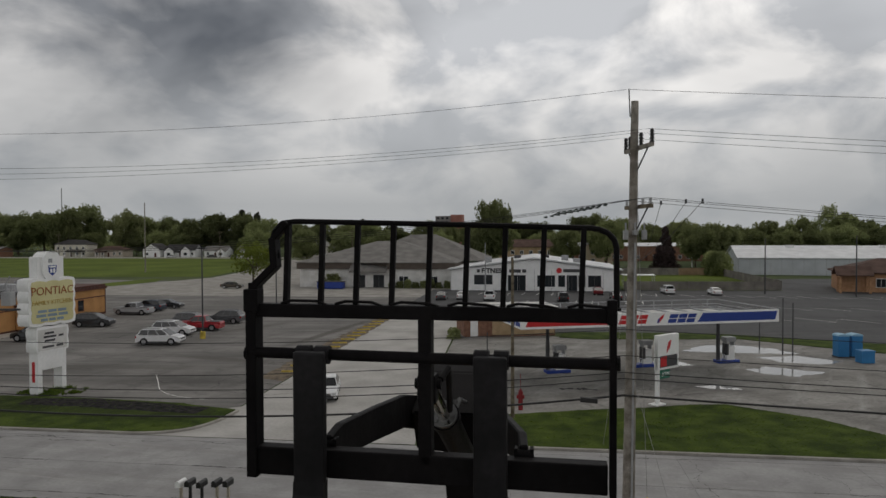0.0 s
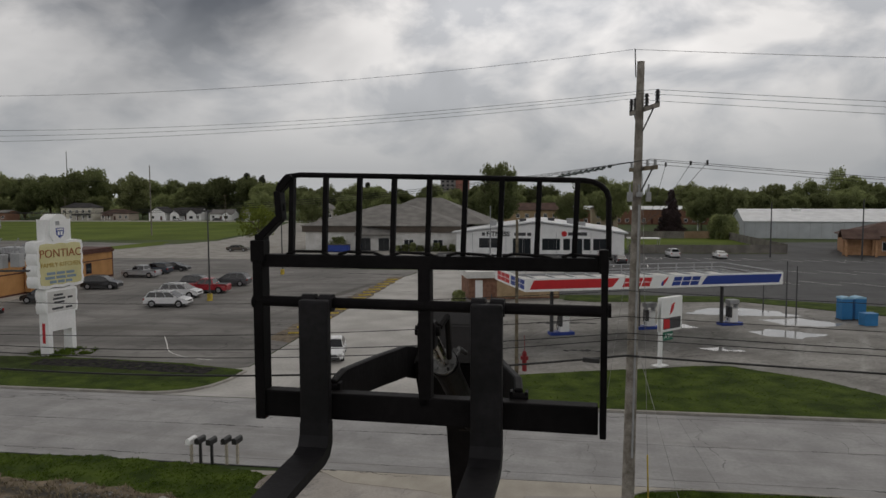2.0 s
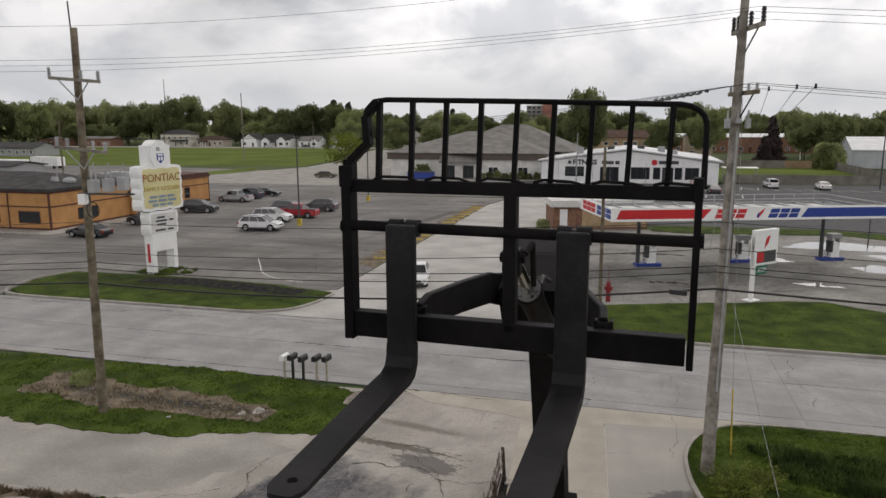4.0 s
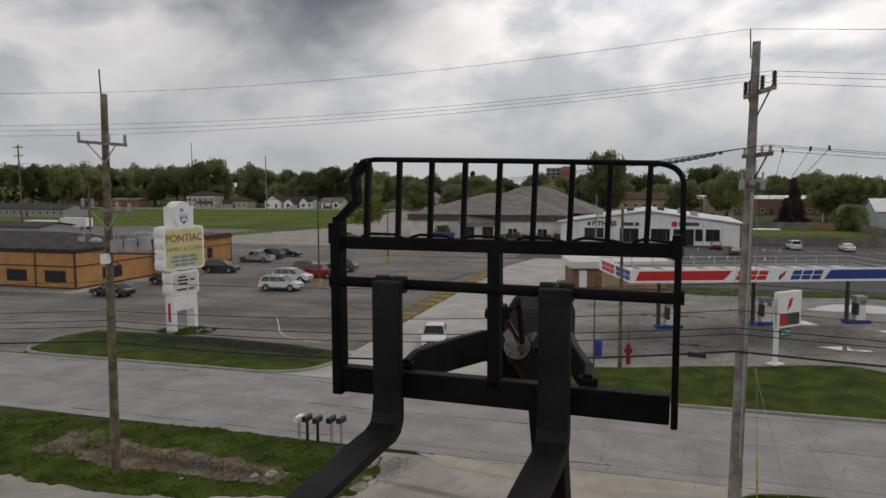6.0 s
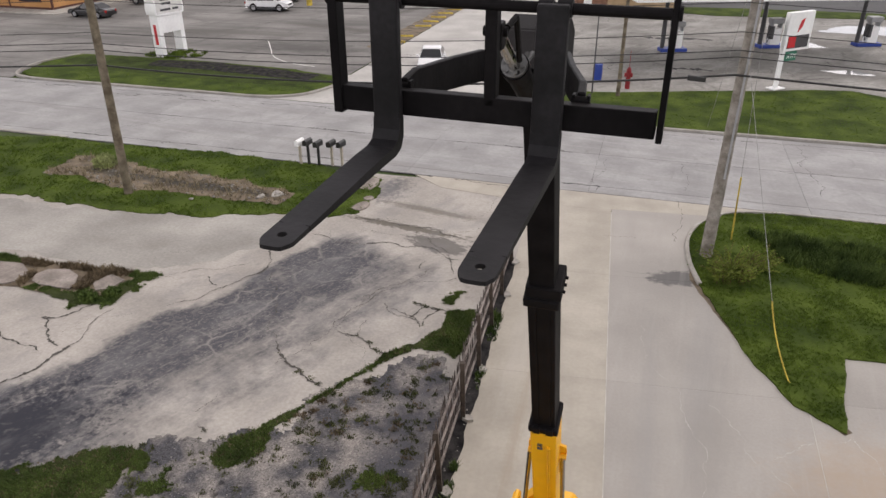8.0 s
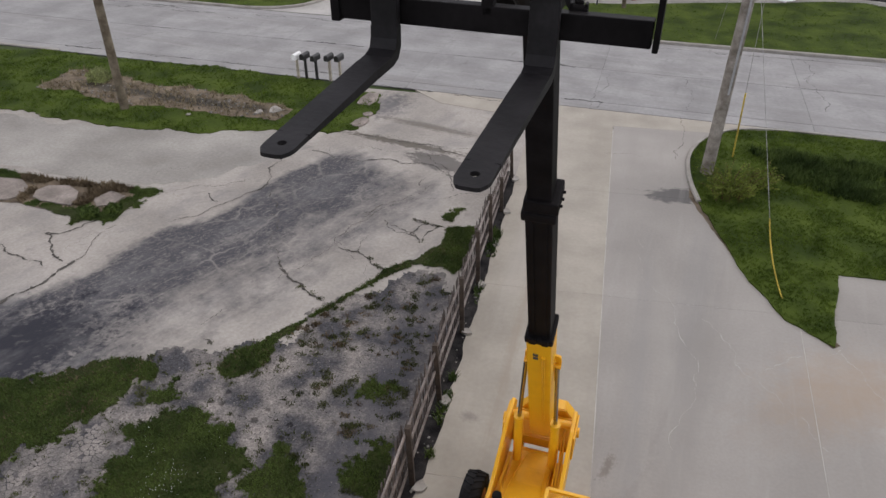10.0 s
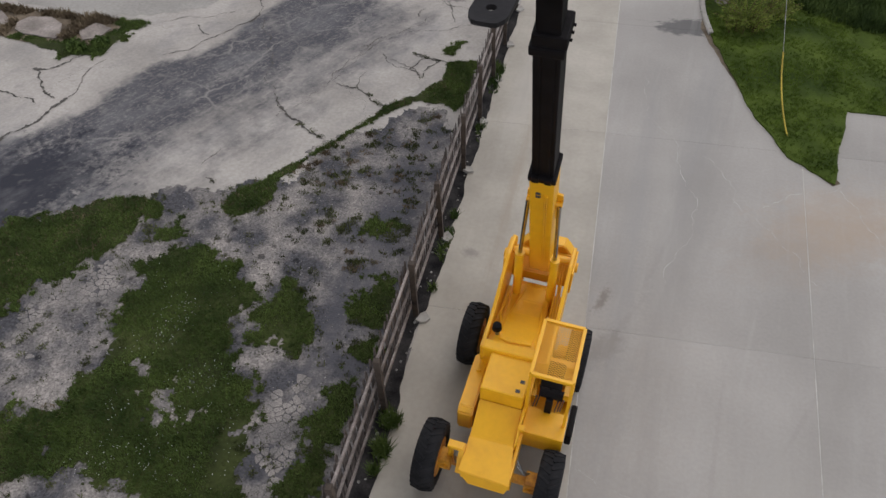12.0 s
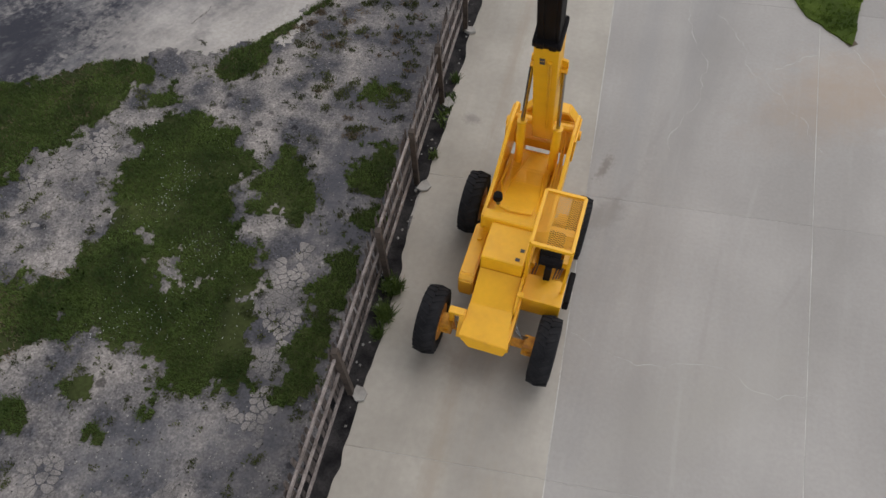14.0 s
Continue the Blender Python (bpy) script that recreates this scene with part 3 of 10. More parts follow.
CABLE = mat("cable_black", (0.02, 0.02, 0.02), rough=0.6, var=0.1, bump=0)
RED = mat("red_paint", (0.55, 0.02, 0.025), rough=0.5, var=0.08, scale=1, bump=0.03)
DEEP_RED = mat("dark_red_paint", (0.22, 0.015, 0.02), rough=0.5, var=0.1, scale=1, bump=0.03)
BLUE = mat("blue_paint", (0.02, 0.05, 0.27), rough=0.5, var=0.08, scale=1, bump=0.03)
SKY_BLUE = mat("bright_blue_plastic", (0.03, 0.19, 0.42), rough=0.5, var=0.08, scale=1, bump=0.05)
SAFETY = mat("yellow_paint", (0.5, 0.37, 0.06), rough=0.8, var=0.25, scale=2, fine=12, bump=0.1)
LINE = mat("line_paint", (0.72, 0.71, 0.68), rough=0.9, var=0.25, scale=2, fine=10, bump=0.1)
GLASS = glass_mat("window_glass", (0.02, 0.024, 0.028))
CAR_GLASS = glass_mat("car_glass", (0.012, 0.013, 0.015))
# pale base: part of the sky's reflection is put into the puddle colour
WATER = glass_mat("puddle_water", (0.34, 0.34, 0.33), 0.03)


# mesh building
def bm_new():
    return bmesh.new()


def box(bm, x0, x1, y0, y1, z0, z1, bevel=0.0, m=None):
    mm = Matrix.Translation(((x0 + x1) / 2, (y0 + y1) / 2, (z0 + z1) / 2)) @ Matrix.Diagonal((abs(x1 - x0), abs(y1 - y0), abs(z1 - z0), 1))
    vs = bmesh.ops.create_cube(bm, size=1.0, matrix=mm)["verts"]
    if bevel:
        es = list({e for v in vs for e in v.link_edges})
        vs = bmesh.ops.bevel(bm, geom=es, offset=bevel, segments=2, affect="EDGES", profile=0.6)["verts"]
        vs = list({v for v in vs})
    if m is not None:
        seen, stack = set(vs), list(vs)
        while stack:
            v = stack.pop()
            for e in v.link_edges:
                o = e.other_vert(v)
                if o not in seen:
                    seen.add(o)
                    stack.append(o)
        bmesh.ops.transform(bm, matrix=m, verts=list(seen))
    return vs


def rod(bm, p, q, r, r2=None, seg=10, caps=True):
    p, q = Vector(p), Vector(q)
    d = q - p
    if d.length < 1e-6:
        return
    m = Matrix.Translation((p + q) / 2) @ d.to_track_quat("Z", "Y").to_matrix().to_4x4()
    bmesh.ops.create_cone(bm, cap_ends=caps, segments=seg, radius1=r, radius2=r if r2 is None else r2, depth=d.length, matrix=m)


def beam(bm, p, q, w, h, bevel=0.0, up=(0, 0, 1)):
    """A bar of section w x h from p to q."""
    p, q = Vector(p), Vector(q)
    d = q - p
    z = d.normalized()
    x = z.cross(Vector(up))
    x = Vector((1, 0, 0)) if x.length < 1e-4 else x.normalized()
    y = z.cross(x)
    m = Matrix((x, y, z)).transposed().to_4x4()
    m.translation = (p + q) / 2
    box(bm, -w / 2, w / 2, -h / 2, h / 2, -d.length / 2, d.length / 2, bevel, m)


def prism(bm, pts, axis, a, b):
    """The outline pts, extruded along axis 0, 1 or 2 from a to b. Outline coordinates are the other two axes in order."""
    def at(p, k):
        c = list(p)
        c.insert(axis, k)
        return bm.verts.new(c)
    lo, hi = [at(p, a) for p in pts], [at(p, b) for p in pts]
    fs = [bm.faces.new(lo), bm.faces.new(hi)]
    for i in range(len(pts)):
        j = (i + 1) % len(pts)
        fs.append(bm.faces.new((lo[i], lo[j], hi[j], hi[i])))
    bmesh.ops.recalc_face_normals(bm, faces=fs)
    return fs


def tube(bm, pts, r, seg=8):
    """A round bar through the points, with round joints."""
    for p, q in zip(pts, pts[1:]):
        rod(bm, p, q, r, seg=seg)
    for p in pts[1:-1]:
        bmesh.ops.create_icosphere(bm, subdivisions=1, radius=r * 1.02, matrix=Matrix.Translation(p))


def mesh_of(name, bm, material, smooth=False):
    me = bpy.data.meshes.new(name)
    bm.to_mesh(me)
    bm.free()
    me.materials.append(material)
    if smooth:
        for p in me.polygons:
            p.use_smooth = True
    return me


def part(name, bm, material, parent=None, label="", smooth=False, m=None):
    ob = new(name, bm if isinstance(bm, bpy.types.Mesh) else mesh_of(name, bm, material, smooth))
    if parent is not None:
        ob.parent = parent
    if m is not None:
        ob.matrix_basis = m
    if label:
        ob["label"] = label
    return ob


def thing(name, m, label, category, group="", kind=""):
    ob = new(name)
    ob.empty_display_size = 0.2
    ob.matrix_basis = m
    return tagged(ob, label, category, group, kind)


ROAD_TURN = -6.6
RC, RS = math.cos(radians(6.6)), math.sin(radians(6.6))


def W(u, v, z=0.0):
    """World place of a point u along the road and v across it; the plots beyond the road lie a little askew to it."""
    k = min(1.0, max(0.0, (v - 40.0) / 10.0))
    u = u - 0.0104 * v * k * k * (3 - 2 * k)
    return Vector((u * RC + v * RS, -u * RS + v * RC, z))


def at_uv(u, v, z=0.0, turn=0.0):
    p = W(u, v, z)
    return pose(p.x, p.y, p.z, 0, 0, ROAD_TURN + turn)


# ground
def sheet(name, pts, z, material, label, category="ground", kind="structure", thick=0.0, wobble=0.0, step=0.6, uv=False):
    """A flat piece of ground inside the outline, with an uneven edge if wobble is given."""
    pts = [W(*p) if uv else Vector((p[0], p[1], 0)) for p in pts]
    ring = []
    for i, p in enumerate(pts):
        q = pts[(i + 1) % len(pts)]
        k = max(1, int((q - p).length / step)) if wobble else 1
        for j in range(k):
            c = p.lerp(q, j / k)
            if wobble:
                o = Vector((noise.noise(c * 0.8 + Vector((0, 0, 3.1))), noise.noise(c * 0.8 + Vector((5, 9, 0))), 0)) + \
                    0.6 * Vector((noise.noise(c * 2.9 + Vector((2, 0, 1))), noise.noise(c * 2.9 + Vector((0, 4, 7))), 0))
                c = c + o * wobble
            ring.append(c)
    bm = bm_new()
    if thick:
        prism(bm, [(p.x, p.y) for p in ring], 2, z - thick, z)
    else:
        f = bm.faces.new([bm.verts.new((p.x, p.y, z)) for p in ring])
        if f.normal.z < 0:
            f.normal_flip()
    bmesh.ops.triangulate(bm, faces=[f for f in bm.faces if len(f.verts) > 4])
    bmesh.ops.recalc_face_normals(bm, faces=bm.faces)
    ob = part(name, bm, material)
    tagged(ob, label, category, "", kind)
    return [(p.x, p.y) for p in ring], ob


def inside(x, y, ring):
    c = False
    j = len(ring) - 1
    for i in range(len(ring)):
        xi, yi = ring[i]
        xj, yj = ring[j]
        if (yi > y) != (yj > y) and x < (xj - xi) * (y - yi) / (yj - yi) + xi:
            c = not c
        j = i
    return c


def grass(name, rings, per_m2, height, material, label, seed, z=0.0, avoid=(), width=0.012, covers=(), pad=0.0, bare=0.45):
    """Many single blades in small tufts, spread over the outlines."""
    rnd = random.Random(seed)
    vs, fs = [], []
    for which, ring in enumerate(rings):
        xs, ys = [p[0] for p in ring], [p[1] for p in ring]
        xs, ys = [min(xs) - pad, max(xs) + pad], [min(ys) - pad, max(ys) + pad]
        n = int((max(xs) - min(xs)) * (max(ys) - min(ys)) * per_m2)
        for _ in range(n):
            x, y = rnd.uniform(min(xs), max(xs)), rnd.uniform(min(ys), max(ys))
            if covers:
                if not covers[which](x, y):
                    continue
            elif not inside(x, y, ring) or any(inside(x, y, a) for a in avoid):
                continue
            thick = 0.5 + noise.noise(Vector((x * 0.9, y * 0.9, seed)))
            if thick < rnd.random() * bare:
                continue
            for _ in range(4):
                a, h = rnd.uniform(0, 6.283), height * rnd.uniform(0.5, 1.25) * (0.6 + 0.7 * thick)
                lean = rnd.uniform(0.15, 0.9) * h
                bx, by = x + rnd.gauss(0, 0.03), y + rnd.gauss(0, 0.03)
                c, s = math.cos(a), math.sin(a)
                w = width * rnd.uniform(0.7, 1.5)
                i = len(vs)
                vs += [(bx - s * w, by + c * w, z), (bx + s * w, by - c * w, z), (bx + c * lean, by + s * lean, z + h)]
                fs.append((i, i + 1, i + 2))
    me = bpy.data.meshes.new(name)
    me.from_pydata(vs, [], fs)
    me.materials.append(material)
    return tagged(new(name, me), label, "grass", "", "stuff")


def crack(bm, pts, w, z, seed, depth=4):
    """A ragged dark line along the points."""
    rnd = random.Random(seed)
    pts = [Vector((x, y, 0)) for x, y in pts]
    for _ in range(depth):
        out = []
        for p, q in zip(pts, pts[1:]):
            d = q - p
            out += [p, (p + q) / 2 + Vector((-d.y, d.x, 0)) * rnd.uniform(-0.17, 0.17)]
        pts = out + [pts[-1]]
    prev = None
    for i, p in enumerate(pts):
        d = (pts[min(i + 1, len(pts) - 1)] - pts[max(i - 1, 0)]).normalized()
        h = w * rnd.uniform(0.08, 1.1) * (0.4 + 0.9 * abs(noise.noise(p * 1.3))) * (0.25 if i in (0, len(pts) - 1) else 1)
        a = bm.verts.new((p.x - d.y * h, p.y + d.x * h, z))
        b = bm.verts.new((p.x + d.y * h, p.y - d.x * h, z))
        if prev:
            bm.faces.new((prev[0], prev[1], b, a))
        prev = (a, b)



def ragged(name, ring, z, res, amp, freq, material, label, category="ground", kind="structure", seed=0.0, bias=0.0, holes=()):
    """A patch with a frayed, holed edge: small cells wherever the outline, swayed by noise, still covers."""
    xs, ys = [q[0] for q in ring], [q[1] for q in ring]
    pad = amp * 1.2
    nx, ny = int((max(xs) - min(xs) + 2 * pad) / res), int((max(ys) - min(ys) + 2 * pad) / res)
    segs = [(np.array(ring[i]), np.array(ring[(i + 1) % len(ring)])) for i in range(len(ring))]
    gx = min(xs) - pad + res * np.arange(nx + 1)
    gy = min(ys) - pad + res * np.arange(ny + 1)
    X, Y = np.meshgrid(gx, gy, indexing="ij")
    dist = np.full(X.shape, 1e9)
    side = np.zeros(X.shape, bool)
    for a, b in segs:
        d = b - a
        t = np.clip(((X - a[0]) * d[0] + (Y - a[1]) * d[1]) / max(1e-9, d @ d), 0, 1)
        dist = np.minimum(dist, np.hypot(X - a[0] - t * d[0], Y - a[1] - t * d[1]))
        cond = (a[1] > Y) != (b[1] > Y)
        with np.errstate(divide="ignore", invalid="ignore"):
            xc = (b[0] - a[0]) * (Y - a[1]) / (b[1] - a[1]) + a[0]
        side ^= cond & (X < xc)
    f = np.where(side, dist, -dist)
    f = np.minimum(f, amp * 1.1)
    for hx, hy, hr in holes:
        f = np.minimum(f, np.hypot(X - hx, Y - hy) - hr)
    cover = set()
    rnd2 = random.Random(int(seed * 10) + 17)
    for i in range(nx):
        for j in range(ny):
            if f[i, j] < -pad:
                continue
            c = Vector((gx[i] * freq, gy[j] * freq, seed))
            k = noise.noise(c) + 0.55 * noise.noise(c * 2.7) + 0.35 * noise.noise(c * 6.5)
            if f[i, j] + amp * (k * 1.15 + bias) > 0:
                cover.add((i, j))
    idx, vs, fs = {}, [], []
    for i, j in cover:
        q = []
        for o in ((i, j), (i + 1, j), (i + 1, j + 1), (i, j + 1)):
            if o not in idx:
                idx[o] = len(vs)
                vs.append((min(xs) - pad + res * o[0] + rnd2.uniform(-0.42, 0.42) * res, min(ys) - pad + res * o[1] + rnd2.uniform(-0.42, 0.42) * res, z))
            q.append(idx[o])
        fs.append(q)
    me = bpy.data.meshes.new(name)
    me.from_pydata(vs, [], fs)
    me.materials.append(material)
    tagged(new(name, me), label, category, "", kind)
    x0, y0 = min(xs) - pad, min(ys) - pad
    return lambda x, y: (int((x - x0) / res), int((y - y0) / res)) in cover
# large structure: one sheet to the horizon and the paved pieces on it
bm = bm_new()
bmesh.ops.create_circle(bm, cap_ends=True, segments=64, radius=2600, matrix=Matrix.Translation((0, 900, -0.06)))
tagged(part("ground", bm, LAND), "open green land reaching to the horizon", "ground", "", "structure")

sheet("old_lot_ground", [(-70, 27), (-38, 31.5), (-5, 29.4), (0.6, 29.0), (0.3, 22), (-0.5, 8), (-1.4, -6), (-2.0, -16), (-70, -16)], -0.012, OLD_LOT,
      "worn pale asphalt and crushed stone ground beside the fence")
sheet("drive_base", [(0.3, 27.0), (16, 26.6), (30, 24.5), (30, -13), (-1.8, -13), (-1.1, 3), (-0.7, 10), (0.0, 22)], -0.004, SEALANT,
      "pale joint filler under the concrete drive slabs", "ground")

# bare patches, stains
gravel_a = [(-4.4, 14.2), (-2.0, 16.4), (-1.35, 14.5), (-1.35, 8.0), (-1.7, 3), (-2.2, -4), (-14, -6), (-16, 4), (-13, 8.5), (-9.5, 10.9), (-6.3, 12.2)]
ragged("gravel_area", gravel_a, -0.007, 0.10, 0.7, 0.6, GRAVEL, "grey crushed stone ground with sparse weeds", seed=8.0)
sheet("gravel_strip", [(-24, 24.2), (-17, 23.6), (-10, 24.2), (-8.2, 23.2), (-11.8, 19.6), (-15, 19.4), (-24, 20.6)], -0.007, PALE_LOT, "pale crushed stone strip beside the verge", wobble=0.4, step=0.4)
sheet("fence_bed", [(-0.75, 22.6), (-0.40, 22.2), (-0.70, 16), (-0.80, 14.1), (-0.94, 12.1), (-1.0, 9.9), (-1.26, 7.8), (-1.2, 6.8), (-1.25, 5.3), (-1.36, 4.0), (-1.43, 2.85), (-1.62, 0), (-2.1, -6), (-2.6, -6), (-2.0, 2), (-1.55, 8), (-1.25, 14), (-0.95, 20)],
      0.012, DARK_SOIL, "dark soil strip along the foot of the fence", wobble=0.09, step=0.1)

# concrete drive slabs, with open joints between them
def edge_x(k, y):
    """Drive joints, drifting to the side along the drive."""
    return ((-1.62, 0.056), (1.78, 0.05), (5.55, 0.125), (9.6, 0.14), (14.2, 0.14), (19.0, 0.14))[k][0] + y * ((0.053, 0.047, 0.125, 0.14, 0.14, 0.14)[k])


drive = thing("concrete_drive", pose(0, 0, 0), "pale grey concrete drive poured in large slabs", "driveway", "", "structure")
rows_y = (-13.5, -8.6, -2.4, 3.3, 9.15, 15.75, 21.6, 27.2)
for k in range(5):
    for i, (y0, y1) in enumerate(zip(rows_y, rows_y[1:])):
        g = 0.009
        a0, a1, b0, b1 = edge_x(k, y0) + g, edge_x(k, y1) + g, edge_x(k + 1, y0) - g, edge_x(k + 1, y1) - g
        bm = bm_new()
        tilt = 0.012 * k
        e = 0.0035
        prism(bm, [(a0, y0 + e - tilt), (b0, y0 + e - tilt * 2), (b1, y1 - e - tilt * 2), (a1, y1 - e - tilt)], 2, -0.12, 0.0)
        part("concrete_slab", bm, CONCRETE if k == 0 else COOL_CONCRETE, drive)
bm = bm_new()
prism(bm, [(edge_x(0, 27.2), 27.21), (edge_x(2, 27.2) + 0.6, 27.16), (16.3, 26.9), *[tuple(W(u, 28.9)[:2]) for u in (14, 9, 4, -2, -6, -9)], (-4.2, 28.4), (-0.9, 27.6)], 2, -0.12, 0.0)
part("apron_slab", bm, CONCRETE, drive)

# road of large concrete panels, two rows and a gutter row
road = thing("road", pose(0, 0, 0, 0, 0, ROAD_TURN), "worn grey concrete two lane road with dark joints", "road", "", "structure")
cuts = [-260, -200, -150, -110, -80, -58, -44, -35, -26.5, -18, -9.5, -1.2, 7.6, 16.2, 25, 34, 46, 60, 80, 110, 150, 200, 260]
for v0, v1 in ((28.95, 29.75), (29.75, 33.95), (33.95, 38.1), (38.1, 38.75)):
    for u0, u1 in zip(cuts, cuts[1:]):
        bm = bm_new()
        g = 0.016
        box(bm, u0 + 0.006, u1 - 0.006, v0 + g, v1 - g, -0.12, -0.004)
        part("concrete_panel", bm, ROAD, road)
sheet("road_bed", [(-400, 28.9), (400, 28.9), (400, 38.8), (-400, 38.8)], -0.03, TAR, "dark joint filler under the road panels", "road", uv=True)

# kerbs
def kerb(pts, name, label, w=0.16, h=0.14):
    bm = bm_new()
    pts = [Vector((*p, 0)) for p in pts]
    prev = None
    for i, p in enumerate(pts):
        d = (pts[min(i + 1, len(pts) - 1)] - pts[max(i - 1, 0)]).normalized()
        n2 = Vector((-d.y, d.x, 0)) * w / 2
        row = [bm.verts.new(c) for c in (p - n2 + Vector((0, 0, -0.1)), p - n2 + Vector((0, 0, h - 0.03)), p - n2 * 0.6 + Vector((0, 0, h)), p + n2 + Vector((0, 0, h)), p + n2 + Vector((0, 0, -0.1)))]
        if prev:
            for a in range(4):
                bm.faces.new((prev[a], prev[a + 1], row[a + 1], row[a]))
        else:
            bm.faces.new(row)
        prev = row
    bm.faces.new(list(reversed(prev)))
    bmesh.ops.recalc_face_normals(bm, faces=bm.faces)
    tagged(part(name, bm, KERB), label, "kerb", "", "structure")


def smooth_line(pts, k=5):
    out = []
    for i in range(len(pts) - 1):
        p0, p1, p2, p3 = pts[max(i - 1, 0)], pts[i], pts[i + 1], pts[min(i + 2, len(pts) - 1)]
        for j in range(k):
            t = j / k
            out.append(tuple(0.5 * (2 * p1[c] + (p2[c] - p0[c]) * t + (2 * p0[c] - 5 * p1[c] + 4 * p2[c] - p3[c]) * t * t
                                    + (3 * p1[c] - p0[c] - 3 * p2[c] + p3[c]) * t ** 3) for c in (0, 1)))
    return out + [tuple(pts[-1])]


def uvs(*pts):
    return [tuple(W(*p)[:2]) for p in pts]


far_west = uvs((-42.3, 46.5), (-43.4, 43.2), (-42.6, 40.0), (-40.2, 38.9), (-34, 38.85), (-26, 38.85), (-22.5, 38.9), (-20.3, 40.0), (-19.3, 42.2), (-19.0, 44.6))
far_east = uvs((-6.6, 45.5), (-6.2, 41.4), (-4.6, 39.5), (-1, 38.9), (10, 38.9), (30, 38.9), (60, 38.9))
near_east = [(6.1, 19.6), (5.68, 21.4), (5.55, 23.0), (5.75, 24.9), (6.5, 26.5), (7.7, 27.5), (9.6, 27.75), (14, 27.3), (22, 26.4), (40, 24.3)]
kerb(smooth_line(far_west), "kerb_far_west", "pale concrete kerb round the grass strip")
kerb(smooth_line(far_east), "kerb_far_east", "pale concrete kerb along the grass by the fuel station")
kerb(list(reversed(smooth_line(near_east[1:]))), "kerb_near", "worn concrete kerb curving into the drive", 0.14, 0.1)
kerb(smooth_line([(-60, 36.1), (-40, 33.7), (-29, 32.6), (-24.9, 32.1)]), "kerb_near_west", "low concrete road edge", 0.2, 0.03)

# turf
verges = []
ring, _ = sheet("verge_east", [(8.1, 14.55), (7.1, 15.5), (6.5, 17.1), (6.15, 19.0), *near_east[1:-1], (30, 25.2), (30, 17.2), (14, 17.3), (9.05, 17.9)], 0.045, TURF,
                "thick green grass verge by the wooden pole", "grass", thick=0.08, wobble=0.08, step=0.12)
verges.append(ring)
island, _ = sheet("verge_island", [(-60, 33.5), (-40, 32.4), (-30, 31.6), (-24.8, 31.9), (-22, 31.35), (-15.6, 31.05), (-10.5, 30.1), (-8.2, 29.5), (-7.0, 29.0), (-6.6, 27.2), (-6.9, 25.2), (-8.0, 24.6), (-9.7, 24.5), (-12.7, 23.8), (-16.8, 23.7), (-19.9, 24.3), (-22.8, 24.6), (-40, 27), (-60, 29)],
                  0.02, TURF, "green roadside verge with a bare ditch", "grass", thick=0.08, wobble=0.3, step=0.14)
ditch, _ = sheet("bare_ditch", [(-22.6, 27.0), (-22.3, 29.4), (-20, 29.1), (-18.1, 28.5), (-14.5, 27.9), (-12.4, 27.4), (-10.3, 26.6), (-10.6, 25.6), (-14.6, 25.6), (-18, 26.0), (-20.5, 26.7)],
                 0.028, SOIL, "bare brown ditch with dead grass", wobble=0.4, step=0.3)
far_rings = []
for name, pts, lab in (("verge_far_west", [(-42.3, 46.6), (-43.2, 43.2), (-42.4, 40.2), (-40, 39.05), (-26, 39.0), (-22.5, 39.05), (-20.5, 40.2), (-19.5, 42.2), (-19.3, 45.0), (-24, 46.3), (-32, 46.9)], "green grass strip in front of the restaurant lot"),
                       ("verge_far_east", [(-6.4, 45.2), (-6.0, 41.4), (-4.5, 39.7), (-1, 39.05), (60, 39.05), (60, 39.6), (22.5, 41.5), (20.6, 43.6), (18.3, 47.3), (13.6, 50.4), (11, 50.0), (8.6, 49.0), (4, 47.8), (-0.3, 46.2), (-3.5, 45.6)], "wide green grass strip by the fuel station"),
                       ("verge_gym", [(3.5, 80.5), (6.8, 79.4), (23, 81.4), (34, 73.4), (46, 70), (70, 70), (70, 78), (36, 79.5), (22, 85.2), (10, 85.2), (4, 84.5)], "grass strip between the fuel station and the fitness lot"),
                       ("verge_forecourt", [(25, 52.5), (28, 54.2), (34, 54.0), (45, 50), (45, 48.5), (30, 50.5)], "grass patch beside the forecourt")):
    r, _ = sheet(name, pts, 0.05, TURF, lab, "grass", thick=0.08, wobble=0.12, step=0.5, uv=True)
    far_rings.append(r)
# darker muddy turf, with the shade of the ditch slope in its colour
DARK_TURF = mat("shaded_turf", (0.03, 0.046, 0.010), (0.05, 0.07, 0.015), rough=1.0, var=0.25, scale=0.6, fine=12, bump=0.35, bump_scale=40, spec=0.1)
sheet("shaded_swale", [(-42.2, 44.2), (-40, 42.6), (-30, 41.9), (-22.4, 41.6), (-20.2, 43.0), (-20.4, 44.7), (-24, 45.9), (-30, 46.4), (-38, 46.3), (-41.8, 46.2)], 0.055, DARK_TURF, "darker muddy grass of the swale before the lot, slope shade in its colour", "grass", wobble=0.35, step=0.5, uv=True)
sheet("drainage_ditch", [(-35, 44.5), (-30, 44.3), (-21.5, 43.5), (-21, 45.2), (-30, 46.6), (-35, 46.3)], 0.06, DARK_SOIL, "dark wet ditch in the grass strip", wobble=0.25, step=0.5, uv=True)
WEED_TURF = mat("weed_turf", (0.034, 0.044, 0.015), (0.058, 0.07, 0.022), rough=1.0, var=0.3, scale=0.8, fine=14, bump=0.5, bump_scale=40, spec=0.1)
